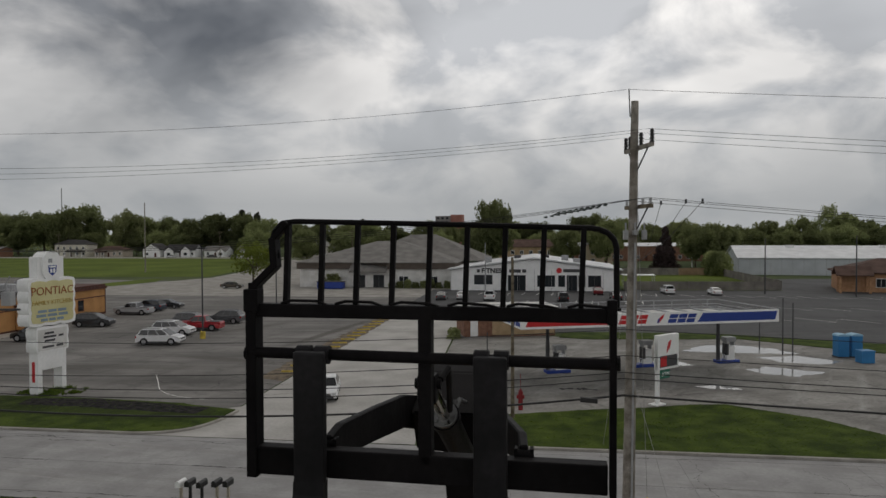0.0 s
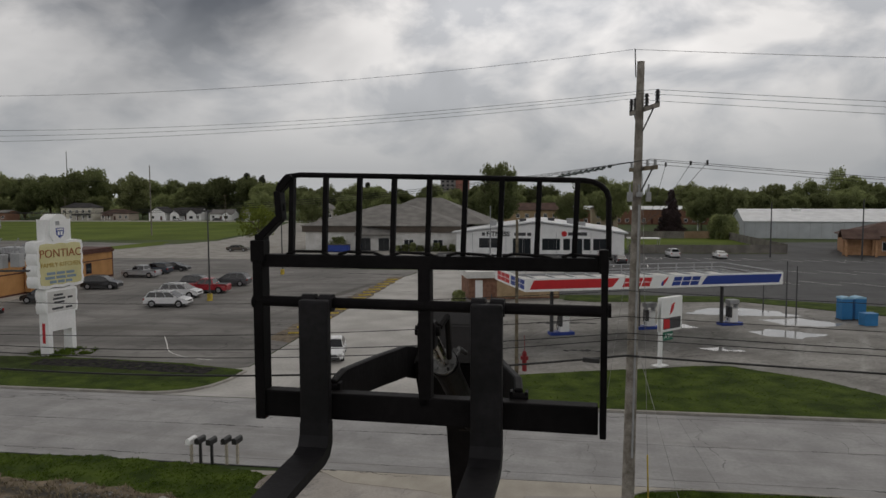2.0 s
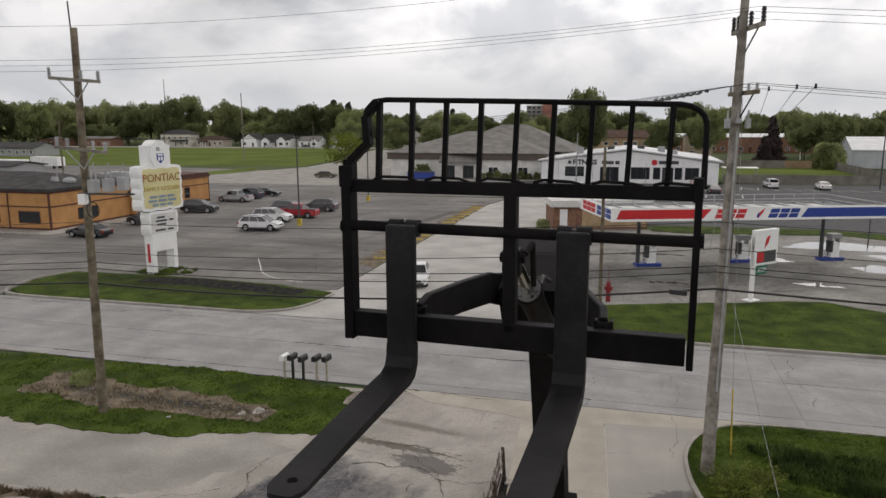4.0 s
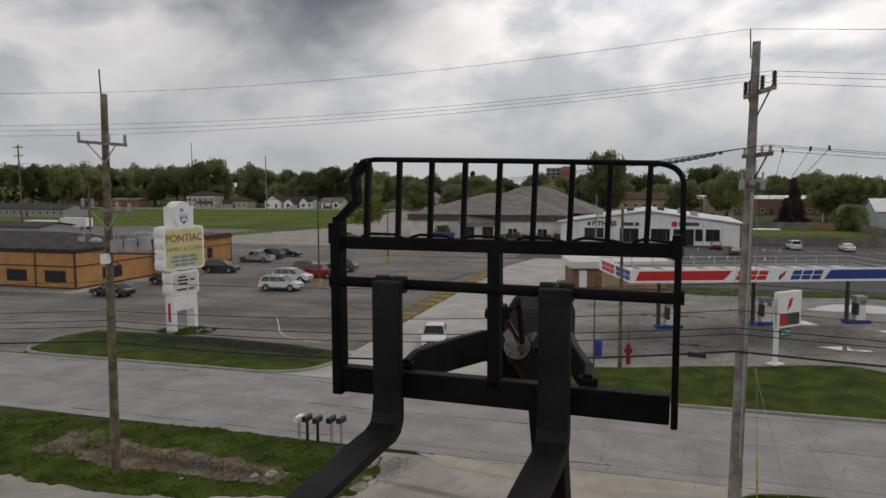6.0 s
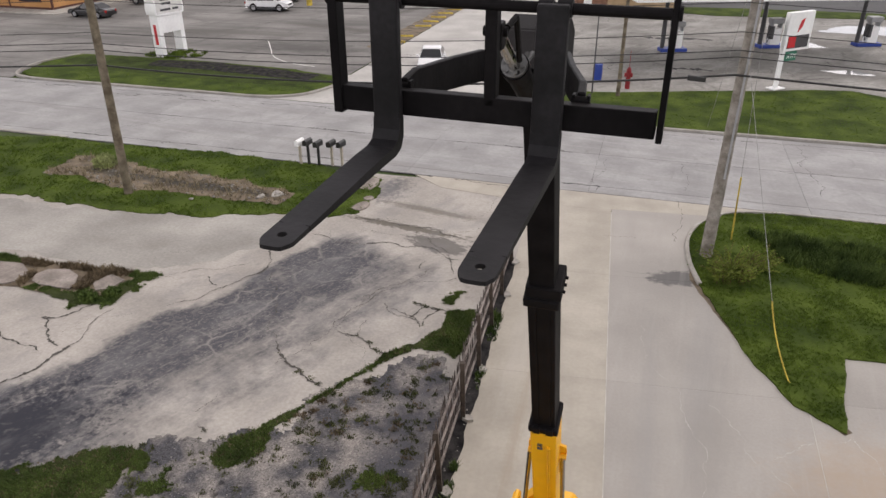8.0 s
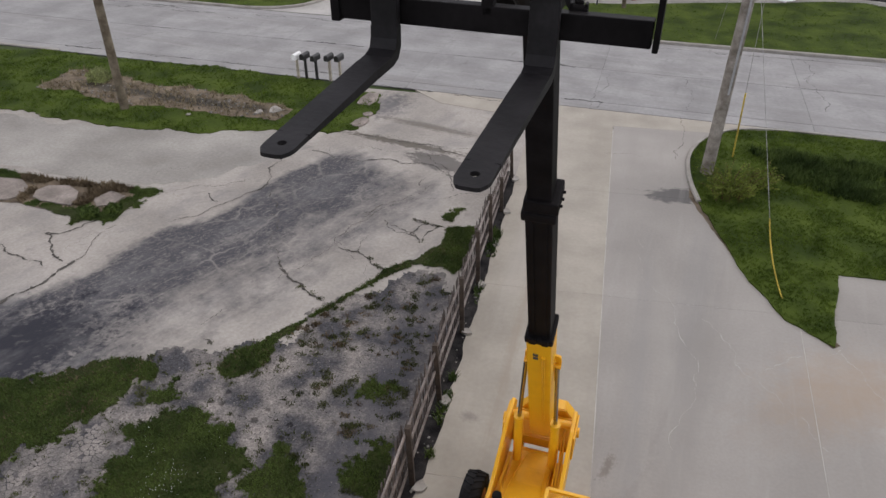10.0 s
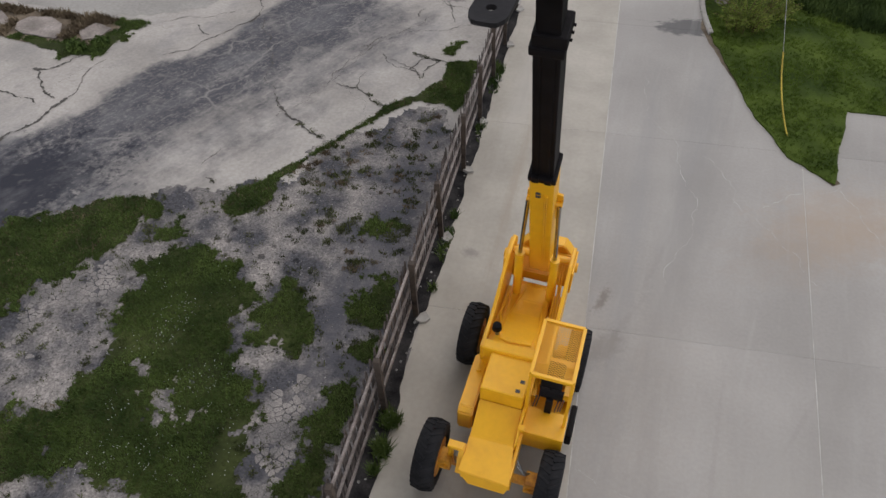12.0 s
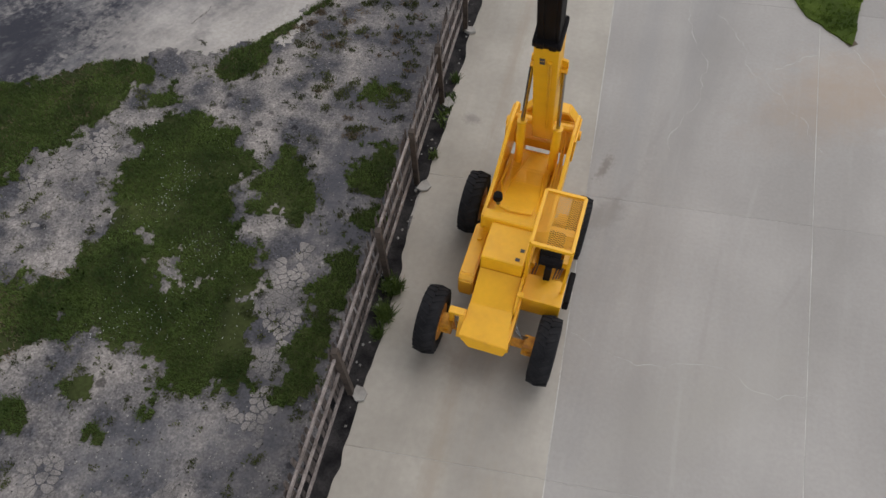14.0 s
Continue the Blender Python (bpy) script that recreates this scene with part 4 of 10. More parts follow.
WEED_BLADE = mat("weed_blade", (0.054, 0.092, 0.02), (0.102, 0.146, 0.033), rough=0.8, var=0.3, scale=1.0, fine=30, bump=0, spec=0.2)
PAD = mat("old_pad_concrete", (0.225, 0.192, 0.168), (0.31, 0.27, 0.24), rough=0.95, var=0.25, scale=1.4, fine=16, bump=0.3)
DEAD_WEED = mat("dead_weed", (0.11, 0.082, 0.052), (0.20, 0.155, 0.10), rough=0.95, var=0.3, scale=2.0, fine=20, bump=0, spec=0.1)
patches, covers = [], []
for i, pts in enumerate((
        [(-7.6, 9.2), (-6.7, 9.9), (-5.9, 9.8), (-4.9, 9.0), (-4.9, 7.8), (-4.8, 7.3), (-4.2, 6.8), (-3.6, 5.3), (-3.55, 4.0), (-4.1, 3.6), (-4.7, 3.7), (-4.9, 3.2), (-5.0, 4.1), (-6.0, 4.4), (-7.1, 4.3), (-7.5, 5.6), (-7.2, 6.9), (-7.4, 8.1)],
        [(-14, 8.2), (-11.2, 10.0), (-10.4, 10.4), (-9.0, 11.3), (-8.2, 11.3), (-8.0, 10.8), (-8.4, 9.8), (-9.2, 8.6), (-9.9, 7.3), (-12, 6.6), (-14.5, 6.8)],
        [(-4.6, 8.4), (-4.3, 9.4), (-3.6, 8.7), (-3.2, 8.3), (-3.4, 7.4), (-3.85, 7.65), (-4.4, 7.6)],
        [(-3.0, 9.2), (-2.0, 9.7), (-1.7, 8.7), (-1.9, 7.6), (-2.35, 7.5), (-2.3, 8.4)],
        [(-12, 6.3), (-8.7, 5.1), (-7.3, 5.8), (-7.0, 4.9), (-7.2, 4.3), (-7.8, 3.6), (-10, 2.6), (-12, 3.2)],
        [(-6.6, 11.25), (-6.4, 11.95), (-5.7, 12.65), (-5.2, 13.3), (-4.7, 14.0), (-4.25, 14.7), (-3.55, 15.95), (-2.9, 16.55), (-2.25, 17.5), (-2.2, 18.5), (-1.35, 18.6), (-1.32, 17.4), (-1.6, 15.8), (-2.0, 16.25), (-2.75, 16.3), (-3.3, 15.75), (-4.05, 14.8), (-4.58, 13.98), (-5.05, 13.2), (-5.5, 12.35), (-5.4, 11.6), (-6.1, 10.9)],
        [(-7.6, 10.25), (-7.3, 10.55), (-7.1, 10.2), (-7.4, 9.9)],
        [(-2.6, 6.2), (-2.5, 6.9), (-2.1, 7.0), (-2.0, 6.3), (-2.2, 5.5), (-2.2, 4.6), (-2.4, 3.7), (-2.8, 3.9), (-2.8, 5.0)],
        [(-3.1, 11.2), (-2.7, 11.45), (-2.25, 11.25), (-2.3, 10.9), (-2.8, 11.1)],
        [(-7.5, 2.9), (-7.1, 3.1), (-6.8, 2.7), (-7.2, 2.5)],
        [(-6.5, 3.5), (-6.2, 3.65), (-6.05, 3.35), (-6.3, 3.15)],
        [(-6.0, 2.8), (-5.7, 2.95), (-5.45, 2.7), (-5.8, 2.6)],
        [(-16.3, 17.55), (-16.1, 17.75), (-15.1, 17.62), (-14.35, 17.7), (-14.05, 17.75), (-13.45, 17.5), (-13.35, 18.1), (-12.9, 18.7), (-13.3, 18.95), (-13.0, 19.2), (-11.8, 19.18), (-12.6, 18.7), (-12.65, 17.5), (-13.0, 16.85), (-13.85, 16.75), (-14.4, 17.1), (-15.5, 17.3)],
        [(-18.9, 19.6), (-17.7, 19.4), (-17.35, 19.2), (-18.0, 19.0), (-19, 19.1)],
        [(-2.47, 18.91), (-2.34, 19.32), (-1.83, 19.85), (-1.8, 19.6), (-2.22, 18.85)])):
    covers.append(ragged("weed_patch", pts, 0.004 + 0.001 * (i % 4), 0.055, (0.42, 0.45, 0.34, 0.35, 0.5, 0.10)[i] if i < 6 else 0.28, 1.9, WEED_TURF, "low green weeds and clover on the stony ground", "grass", seed=20.0 + i, holes=((-5.5, 6.0, 0.32), (-5.0, 5.6, 0.15), (-6.3, 6.6, 0.05)) if i == 0 else ()))
    patches.append(pts)
sheet("bare_strip", [(-20, 19.7), (-18.3, 19.5), (-17.5, 19.35), (-16, 19.2), (-13.8, 19.15), (-12.3, 19.1), (-12.65, 18.5), (-12.7, 17.5), (-13.6, 16.95), (-14.4, 17.2), (-15.5, 17.3), (-16.4, 17.5), (-20, 17.2)], 0.002, SOIL, "bare brown soil patch with dead stalks", wobble=0.15, step=0.2)
for pts in ([(-18.6, 19.0), (-17.9, 18.98), (-17.3, 18.95), (-16.75, 18.5), (-16.55, 18.0), (-16.9, 17.6), (-18.6, 17.6)],
            [(-16.35, 18.35), (-16.15, 18.75), (-15.4, 18.85), (-14.9, 18.5), (-14.6, 17.9), (-14.6, 17.65), (-15.75, 17.75), (-16.2, 17.95)],
            [(-14.15, 18.2), (-13.8, 18.75), (-13.15, 18.5), (-13.3, 17.9), (-13.7, 17.7)]):
    sheet("old_pad", pts, 0.045, PAD, "worn pinkish concrete pad sunk in bare soil", "concrete pad", "", thick=0.09, wobble=0.04, step=0.1)
grass("dead_stalks", [[(-17.6, 19.3), (-13.2, 19.1), (-13.3, 18.75), (-15.4, 18.9), (-16.3, 18.8), (-17.3, 19.0)], [(-14.7, 18.8), (-13.9, 18.75), (-14.15, 17.7), (-14.6, 17.7)], [(-16.75, 18.6), (-16.45, 18.6), (-16.3, 17.6), (-16.6, 17.7)]], 420, 0.16, DEAD_WEED, "brown dead weed stalks round the sunken pads", 17, 0.003, width=0.02)

grass("weed_blades", patches, 820, 0.05, WEED_BLADE, "green weed blades on stony ground", 3, 0.005, width=0.0085, covers=covers, pad=0.95, bare=0.3)
grass("brown_stalks", [patches[1], patches[4], patches[5]], 130, 0.05, DEAD_WEED, "brown withered stalks among the weeds", 23, 0.005, width=0.008, bare=0.9)
grass("verge_blades", verges, 150, 0.055, BLADE, "long green verge grass", 4, 0.045, width=0.016)
LONG_BLADE = mat("long_grass_blade", (0.04, 0.07, 0.016), (0.085, 0.125, 0.03), rough=0.85, var=0.35, scale=1.0, fine=20, bump=0, spec=0.15)
sheet("soil_edge", [(5.62, 23.0), (5.42, 21.7), (5.83, 20.0), (6.36, 17.9), (7.1, 16.2), (8.05, 14.5), (8.25, 14.65), (7.3, 16.4), (6.5, 18.4), (5.95, 20.4), (5.75, 22.8)], 0.006, SOIL, "dark soil rim of the verge", wobble=0.06, step=0.12)
grass("long_grass", [[(8.0, 25.7), (9.6, 25.5), (12.4, 25.0), (20, 24.0), (30, 22.6), (30, 18.6), (18, 20.2), (11.5, 22.0), (10.1, 22.5), (8.9, 23.2), (8.5, 24.2)]], 190, 0.26, LONG_BLADE, "long dark green grass at the back of the verge", 14, 0.045, width=0.02)
grass("island_blades", [island], 60, 0.06, BLADE, "green roadside grass", 5, 0.02, avoid=(ditch,), width=0.02)
grass("dead_blades", [ditch], 30, 0.16, DRY, "pale dead grass in the ditch", 6, 0.028, width=0.016)
grass("far_blades", far_rings[:2], 10, 0.03, BLADE, "green grass by the road", 7, 0.05, width=0.03)
sprigs, brown = [], []
WEED = mat("dull_weed", (0.060, 0.072, 0.026), (0.11, 0.12, 0.05), rough=0.9, var=0.3, scale=1.0, fine=20, bump=0, spec=0.1)
rnd = random.Random(12)
for _ in range(1100):
    x, y = rnd.uniform(-13, -1.9), rnd.uniform(-4, 16)
    if not inside(x, y, gravel_a):
        continue
    r = 0.03 + 0.11 * rnd.random() ** 2.5 * (1.7 if x > -3.6 else 1)
    sprigs.append([(x + r * math.cos(a) * rnd.uniform(0.6, 1.2), y + r * math.sin(a) * rnd.uniform(0.6, 1.2)) for a in (0, 1, 2, 3, 4, 5)])
for x, y, r in ((-5.73, 14.73, 0.09), (-5.22, 14.49, 0.09), (-4.17, 16.37, 0.07), (-3.75, 15.95, 0.09), (-3.3, 18.7, 0.07), (-2.91, 18.55, 0.1), (-2.5, 18.45, 0.1), (-2.87, 17.5, 0.06), (-4.6, 16.65, 0.05), (-5.6, 14.75, 0.07), (-5.3, 14.55, 0.06), (-4.95, 14.3, 0.1), (-4.1, 16.35, 0.07), (-3.85, 16.1, 0.1), (-3.6, 15.95, 0.09), (-2.5, 18.5, 0.08), (-2.8, 17.6, 0.07), (-3.0, 18.65, 0.06), (-7.1, 12.1, 0.08), (-6.5, 15.45, 0.05)):
    sprigs.append([(x + r * math.cos(a), y + r * math.sin(a) * 0.6) for a in (0, 1, 2, 3, 4, 5)])
crumb_ring = [(-4.9, 13.6), (-2.6, 15.8), (-1.5, 15.9), (-1.8, 12.5), (-2.3, 10.2), (-3.2, 9.6), (-4.2, 11.2), (-5.8, 11.8)]
for _ in range(420):   # weeds among the crumbled edge
    x, y = rnd.uniform(-5.8, -1.5), rnd.uniform(9.6, 15.9)
    if inside(x, y, crumb_ring) and noise.noise(Vector((x * 0.8, y * 0.8, 6))) > -0.15:
        r = rnd.uniform(0.04, 0.15)
        (brown if rnd.random() < 0.4 else sprigs).append([(x + r * math.cos(a) * rnd.uniform(0.6, 1.4), y + r * math.sin(a) * rnd.uniform(0.5, 1.0)) for a in (0, 1, 2, 3, 4, 5)])
for _ in range(5200):
    x, y = rnd.uniform(-11.5, -1.9), rnd.uniform(0.5, 14.0)
    if any(c(x, y) for c in covers) or not inside(x, y, gravel_a):
        continue
    r = rnd.uniform(0.3, 0.5)
    near = sum(c(x + r * math.cos(a), y + r * math.sin(a)) for c in covers[:8] for a in (0, 1.57, 3.14, 4.71))
    if near and rnd.random() < 0.5:
        q = rnd.uniform(0.025, 0.075)
        sprigs.append([(x + q * math.cos(a) * rnd.uniform(0.6, 1.2), y + q * math.sin(a) * rnd.uniform(0.6, 1.2)) for a in (0, 1, 2, 3, 4, 5)])
grass("withered_sprigs", brown, 600, 0.045, DEAD_WEED, "small withered weeds on the crumbled edge", 24, -0.006)
grass("weed_sprigs", sprigs, 600, 0.045, WEED, "small scattered weed sprigs", 9, -0.006)
bed = [[(-0.95, 15.5), (-0.7, 15.8), (-0.8, 14.6)], [(-1.0, 11.6), (-0.85, 11.4), (-1.0, 10.4), (-1.15, 10.6)], [(-0.85, 18.6), (-0.5, 18.4), (-0.6, 16.9), (-0.85, 17.2)]]
grass("fence_weeds", bed, 300, 0.13, WEED_BLADE, "green weeds at the foot of the fence", 10, 0.012, width=0.016)
vs, fs = [], []
for _ in range(2600):   # clover flowers
    x, y = rnd.uniform(-7.5, -3.6), rnd.uniform(3.2, 9.8)
    if inside(x, y, patches[0]) and noise.noise(Vector((x * 0.9, y * 0.9, 4))) > rnd.uniform(-0.1, 0.6):
        i, r = len(vs), rnd.uniform(0.003, 0.006)
        vs += [(x - r, y - r, 0.085), (x + r, y - r, 0.085), (x + r, y + r, 0.088), (x - r, y + r, 0.088), (x, y, 0.10)]
        fs += [(i, i + 1, i + 4), (i + 1, i + 2, i + 4), (i + 2, i + 3, i + 4), (i + 3, i, i + 4)]
me = bpy.data.meshes.new("clover_flowers")
me.from_pydata(vs, [], fs)
me.materials.append(WHITE)
tagged(new("clover_flowers", me), "tiny white clover flowers in the weeds", "flowers", "", "stuff")

# broken plates of the old paving, lying loose on the dark gravel
def broken_plates(name, ring, size, gap, material, label, seed, keep):
    rnd = random.Random(seed)
    xs, ys = [p[0] for p in ring], [p[1] for p in ring]
    nx, ny = int((max(xs) - min(xs)) / size) + 3, int((max(ys) - min(ys)) / size) + 3
    seeds = {(i, j): (min(xs) + (i - 1 + rnd.uniform(-0.1, 1.1)) * size, min(ys) + (j - 1 + rnd.uniform(-0.1, 1.1)) * size) for i in range(nx) for j in range(ny)}
    vs, fs = [], []
    for (i, j), (x, y) in seeds.items():
        if not inside(x, y, ring) or noise.noise(Vector((x * 0.55, y * 0.55, seed))) + 0.5 * noise.noise(Vector((x * 1.9, y * 1.9, seed + 3))) < keep or rnd.random() < 0.06:
            continue
        poly = [(x - size, y - size), (x + size, y - size), (x + size, y + size), (x - size, y + size)]
        for di in (-2, -1, 0, 1, 2):
            for dj in (-2, -1, 0, 1, 2):
                if (di or dj) and (i + di, j + dj) in seeds:
                    qx, qy = seeds[(i + di, j + dj)]
                    nx2, ny2 = qx - x, qy - y
                    d = math.hypot(nx2, ny2)
                    if d < 1e-6:
                        continue
                    nx2, ny2 = nx2 / d, ny2 / d
                    lim = d / 2 - gap * rnd.uniform(0.3, 1.3)
                    out = []
                    for k in range(len(poly)):
                        a, b = poly[k - 1], poly[k]
                        fa, fb = (a[0] - x) * nx2 + (a[1] - y) * ny2 - lim, (b[0] - x) * nx2 + (b[1] - y) * ny2 - lim
                        if (fa < 0) != (fb < 0):
                            t = fa / (fa - fb)
                            out.append((a[0] + (b[0] - a[0]) * t, a[1] + (b[1] - a[1]) * t))
                        if fb < 0:
                            out.append(b)
                    poly = out
                    if len(poly) < 3:
                        break
            if len(poly) < 3:
                break
        if len(poly) < 3:
            continue
        for _ in range(2):   # worn, rounded corners
            poly = [(a[0] * 0.75 + b[0] * 0.25 if k else a[0] * 0.25 + b[0] * 0.75, a[1] * 0.75 + b[1] * 0.25 if k else a[1] * 0.25 + b[1] * 0.75)
                    for a, b in zip(poly, poly[1:] + poly[:1]) for k in (1, 0)]
        h, n0, m = rnd.uniform(0.0, 0.003), len(vs), len(poly)
        sx, sy = rnd.uniform(-0.02, 0.02), rnd.uniform(-0.02, 0.02)
        vs += [(px, py, -0.012) for px, py in poly] + [(x + (px - x) * 0.95, y + (py - y) * 0.95, h + (px - x) * sx + (py - y) * sy) for px, py in poly]
        fs += [(n0 + k, n0 + (k + 1) % m, n0 + m + (k + 1) % m, n0 + m + k) for k in range(m)] + [tuple(range(n0 + m, n0 + 2 * m))]
    me = bpy.data.meshes.new(name)
    me.from_pydata(vs, [], fs)
    me.materials.append(material)
    tagged(new(name, me), label, "paving", "", "stuff")


PLATE = mat("broken_paving", (0.16, 0.15, 0.146), (0.27, 0.246, 0.224), rough=0.95, var=0.3, scale=1.3, fine=34, fine_var=0.8, bump=0.4, bump_scale=35)
nodes, links = PLATE.node_tree.nodes, PLATE.node_tree.links
geo, span, tone = nodes.new("ShaderNodeNewGeometry"), nodes.new("ShaderNodeMapRange"), nodes.new("ShaderNodeVectorMath")
tone.operation = "SCALE"
span.inputs["To Min"].default_value, span.inputs["To Max"].default_value = 0.94, 1.05
links.new(geo.outputs["Random Per Island"], span.inputs[0])
links.new(nodes["Principled BSDF"].inputs["Base Color"].links[0].from_socket, tone.inputs[0])
links.new(span.outputs[0], tone.inputs["Scale"])
links.new(tone.outputs[0], nodes["Principled BSDF"].inputs["Base Color"])
broken_plates("broken_plates", [(-6.5, -3), (-2.6, -3), (-2.7, 4.0), (-2.9, 7.0), (-3.5, 7.2), (-3.9, 3.4), (-5.2, 3.2), (-6.5, 2.0)], 0.15, 0.005, PLATE, "pale broken plates of old paving", 31, 0.14)
broken_plates("broken_plates", [(-9.6, 8.4), (-7.6, 9.6), (-7.5, 7.4), (-7.8, 6.4), (-9.2, 6.6)], 0.13, 0.005, PLATE, "pale broken plates of old paving", 33, -0.05)

# loose stones
def stones(name, rings, n, lo, hi, material, label, seed, z=0.0):
    rnd = random.Random(seed)
    vs, fs = [], []
    for _ in range(n):
        ring = rnd.choice(rings)
        xs, ys = [p[0] for p in ring], [p[1] for p in ring]
        x, y = rnd.uniform(min(xs), max(xs)), rnd.uniform(min(ys), max(ys))
        if not inside(x, y, ring):
            continue
        r = rnd.uniform(lo, hi)
        i = len(vs)
        for a in range(5):
            k = r * rnd.uniform(0.6, 1.2)
            vs.append((x + k * math.cos(a * 1.2566), y + k * math.sin(a * 1.2566), z))
        vs.append((x + rnd.uniform(-0.3, 0.3) * r, y, z + r * rnd.uniform(0.4, 0.9)))
        fs += [(i + a, i + (a + 1) % 5, i + 5) for a in range(5)]
    me = bpy.data.meshes.new(name)
    me.from_pydata(vs, [], fs)
    me.materials.append(material)
    tagged(new(name, me), label, "stones", "", "stuff")


STONE = mat("loose_stone", (0.13, 0.125, 0.115), (0.30, 0.285, 0.26), rough=0.95, var=0.3, scale=9, fine=40, bump=0.3)
stones("loose_stones", [gravel_a], 16000, 0.006, 0.02, STONE, "loose grey crushed stones", 21, -0.007)
DARK_STONE = mat("dark_stone", (0.05, 0.048, 0.045), (0.11, 0.105, 0.095), rough=0.95, var=0.3, scale=9, fine=40, bump=0.3)
stones("dark_stones", [gravel_a], 9000, 0.008, 0.024, DARK_STONE, "loose dark gravel and crumbs of asphalt", 25, -0.004)
stones("ditch_debris", [ditch], 500, 0.02, 0.09, STONE, "pale stones and litter in the ditch", 22, 0.036)
stones("fence_rubble", bed + [[(-1.35, 9.3), (-1.08, 9.2), (-1.42, 3.5), (-1.7, 3.6)], [(-0.95, 16), (-0.74, 16), (-1.08, 9.3), (-1.35, 9.3)]], 260, 0.012, 0.05, STONE, "broken concrete rubble along the drive edge", 23, 0.012)

# open cracks
bm = bm_new()
z = 0.0015
for i, (pts, w) in enumerate((
        ([(-8.55, 20.1), (-7.9, 18.3), (-7.4, 17.4), (-6.85, 16.0)], 0.03), ([(-6.85, 16.0), (-6.45, 15.4), (-5.65, 14.8), (-4.8, 14.2)], 0.075),
        ([(-3.4, 18.8), (-2.9, 18.6), (-2.45, 18.5)], 0.07), ([(-2.45, 18.5), (-2.8, 17.55)], 0.05), ([(-2.8, 17.55), (-3.35, 18.0), (-4.0, 18.3)], 0.03),
        ([(-5.25, 16.8), (-4.6, 16.7), (-4.15, 16.35), (-3.6, 15.95)], 0.06), ([(-4.57, 16.7), (-4.5, 17.55)], 0.03), ([(-4.4, 19.6), (-5.3, 17.1), (-5.8, 15.8), (-6.5, 14.9)], 0.012),
        ([(-15.6, 15.3), (-15.1, 15.1), (-14.2, 14.7), (-13.3, 14.4)], 0.07), ([(-10.95, 17.25), (-9.85, 18.55), (-9.5, 19.0), (-8.85, 20.65)], 0.045), ([(-8.85, 20.65), (-9.25, 21.35), (-8.9, 22.6)], 0.05),
        ([(-10.55, 19.25), (-9.95, 18.7)], 0.05), ([(-7.35, 12.25), (-7.05, 12.05)], 0.07), ([(-7.4, 13.45), (-7.65, 12.7)], 0.025),
        ([(-13.3, 12.2), (-13.0, 13.3), (-12.75, 14.0), (-12.6, 14.8)], 0.13), ([(-12.6, 14.8), (-12.55, 15.6), (-12.45, 16.85)], 0.04),
        ([(-13.5, 16.5), (-14.35, 16.0), (-13.45, 15.05), (-12.9, 14.7)], 0.12), ([(-13.2, 17.0), (-13.5, 16.5)], 0.07), ([(-11.9, 19.1), (-10.9, 19.7), (-9.6, 20.4)], 0.02),
        ([(-8.2, 23.0), (-6.0, 22.4), (-4.2, 22.6), (-2.6, 21.8), (-1.0, 22.0)], 0.05), ([(-3.8, 23.4), (-2.8, 22.2), (-2.4, 20.8)], 0.04),
        ([(-3.0, 24.5), (-1.9, 26.0), (-1.5, 28.0)], 0.015), ([(-6.4, 24.6), (-4.2, 24.2), (-1.2, 24.6)], 0.02), ([(-6.6, 23.6), (-4.5, 23.4), (-2.4, 23.6)], 0.015),
        ([(-5.0, 18.6), (-4.5, 19.5), (-3.7, 20.0), (-2.4, 20.4), (-1.5, 20.7)], 0.02), ([(-7.0, 24.7), (-5.8, 24.6), (-4.4, 24.2), (-2.9, 23.7), (-2.0, 23.3)], 0.045),
        ([(-3.32, 17.86), (-3.66, 17.89), (-4.06, 18.19), (-4.24, 18.6)], 0.035), ([(-5.04, 18.79), (-4.72, 19.18), (-4.5, 19.52)], 0.035), ([(-5.42, 16.94), (-5.23, 17.8), (-4.92, 18.36), (-4.27, 19.46)], 0.03),
        ([(-4.27, 19.46), (-3.64, 20.28), (-3.28, 21.01)], 0.03), ([(-3.6, 20.95), (-3.64, 21.33), (-3.53, 21.51)], 0.03), ([(-3.3, 18.7), (-2.91, 18.57), (-2.24, 18.38)], 0.06), ([(-2.91, 18.57), (-3.12, 18.16), (-3.32, 17.86), (-2.85, 17.44)], 0.05),
        ([(-7.3, 30.1), (-6.2, 29.85), (-4.74, 29.6)], 0.10), ([(-4.0, 29.45), (-2.6, 29.2), (-1.25, 28.9)], 0.06), ([(5.75, 28.6), (5.81, 27.07), (5.63, 25.86), (5.26, 24.53)], 0.022),
        ([(2.66, 24.71), (3.3, 24.68), (4.11, 24.59)], 0.014), ([(3.37, 21.94), (3.8, 21.9), (4.13, 21.95)], 0.016))):
    crack(bm, pts, w * 0.8, z, 40 + i)
rnd = random.Random(77)
for i in range(6):
    x, y = rnd.uniform(-13, -2), rnd.uniform(10, 24)
    a = rnd.uniform(0, 6.28)
    l = rnd.uniform(0.5, 1.6)
    if inside(x, y, gravel_a):
        continue
    crack(bm, [(x, y), (x + l * math.cos(a), y + l * math.sin(a)), (x + 2 * l * math.cos(a + 0.5), y + 2 * l * math.sin(a + 0.5))], 0.006, z, 100 + i)
tagged(part("asphalt_cracks", bm, CRACK), "open dark cracks in the old pale asphalt", "cracks", "", "stuff")
bm = bm_new()
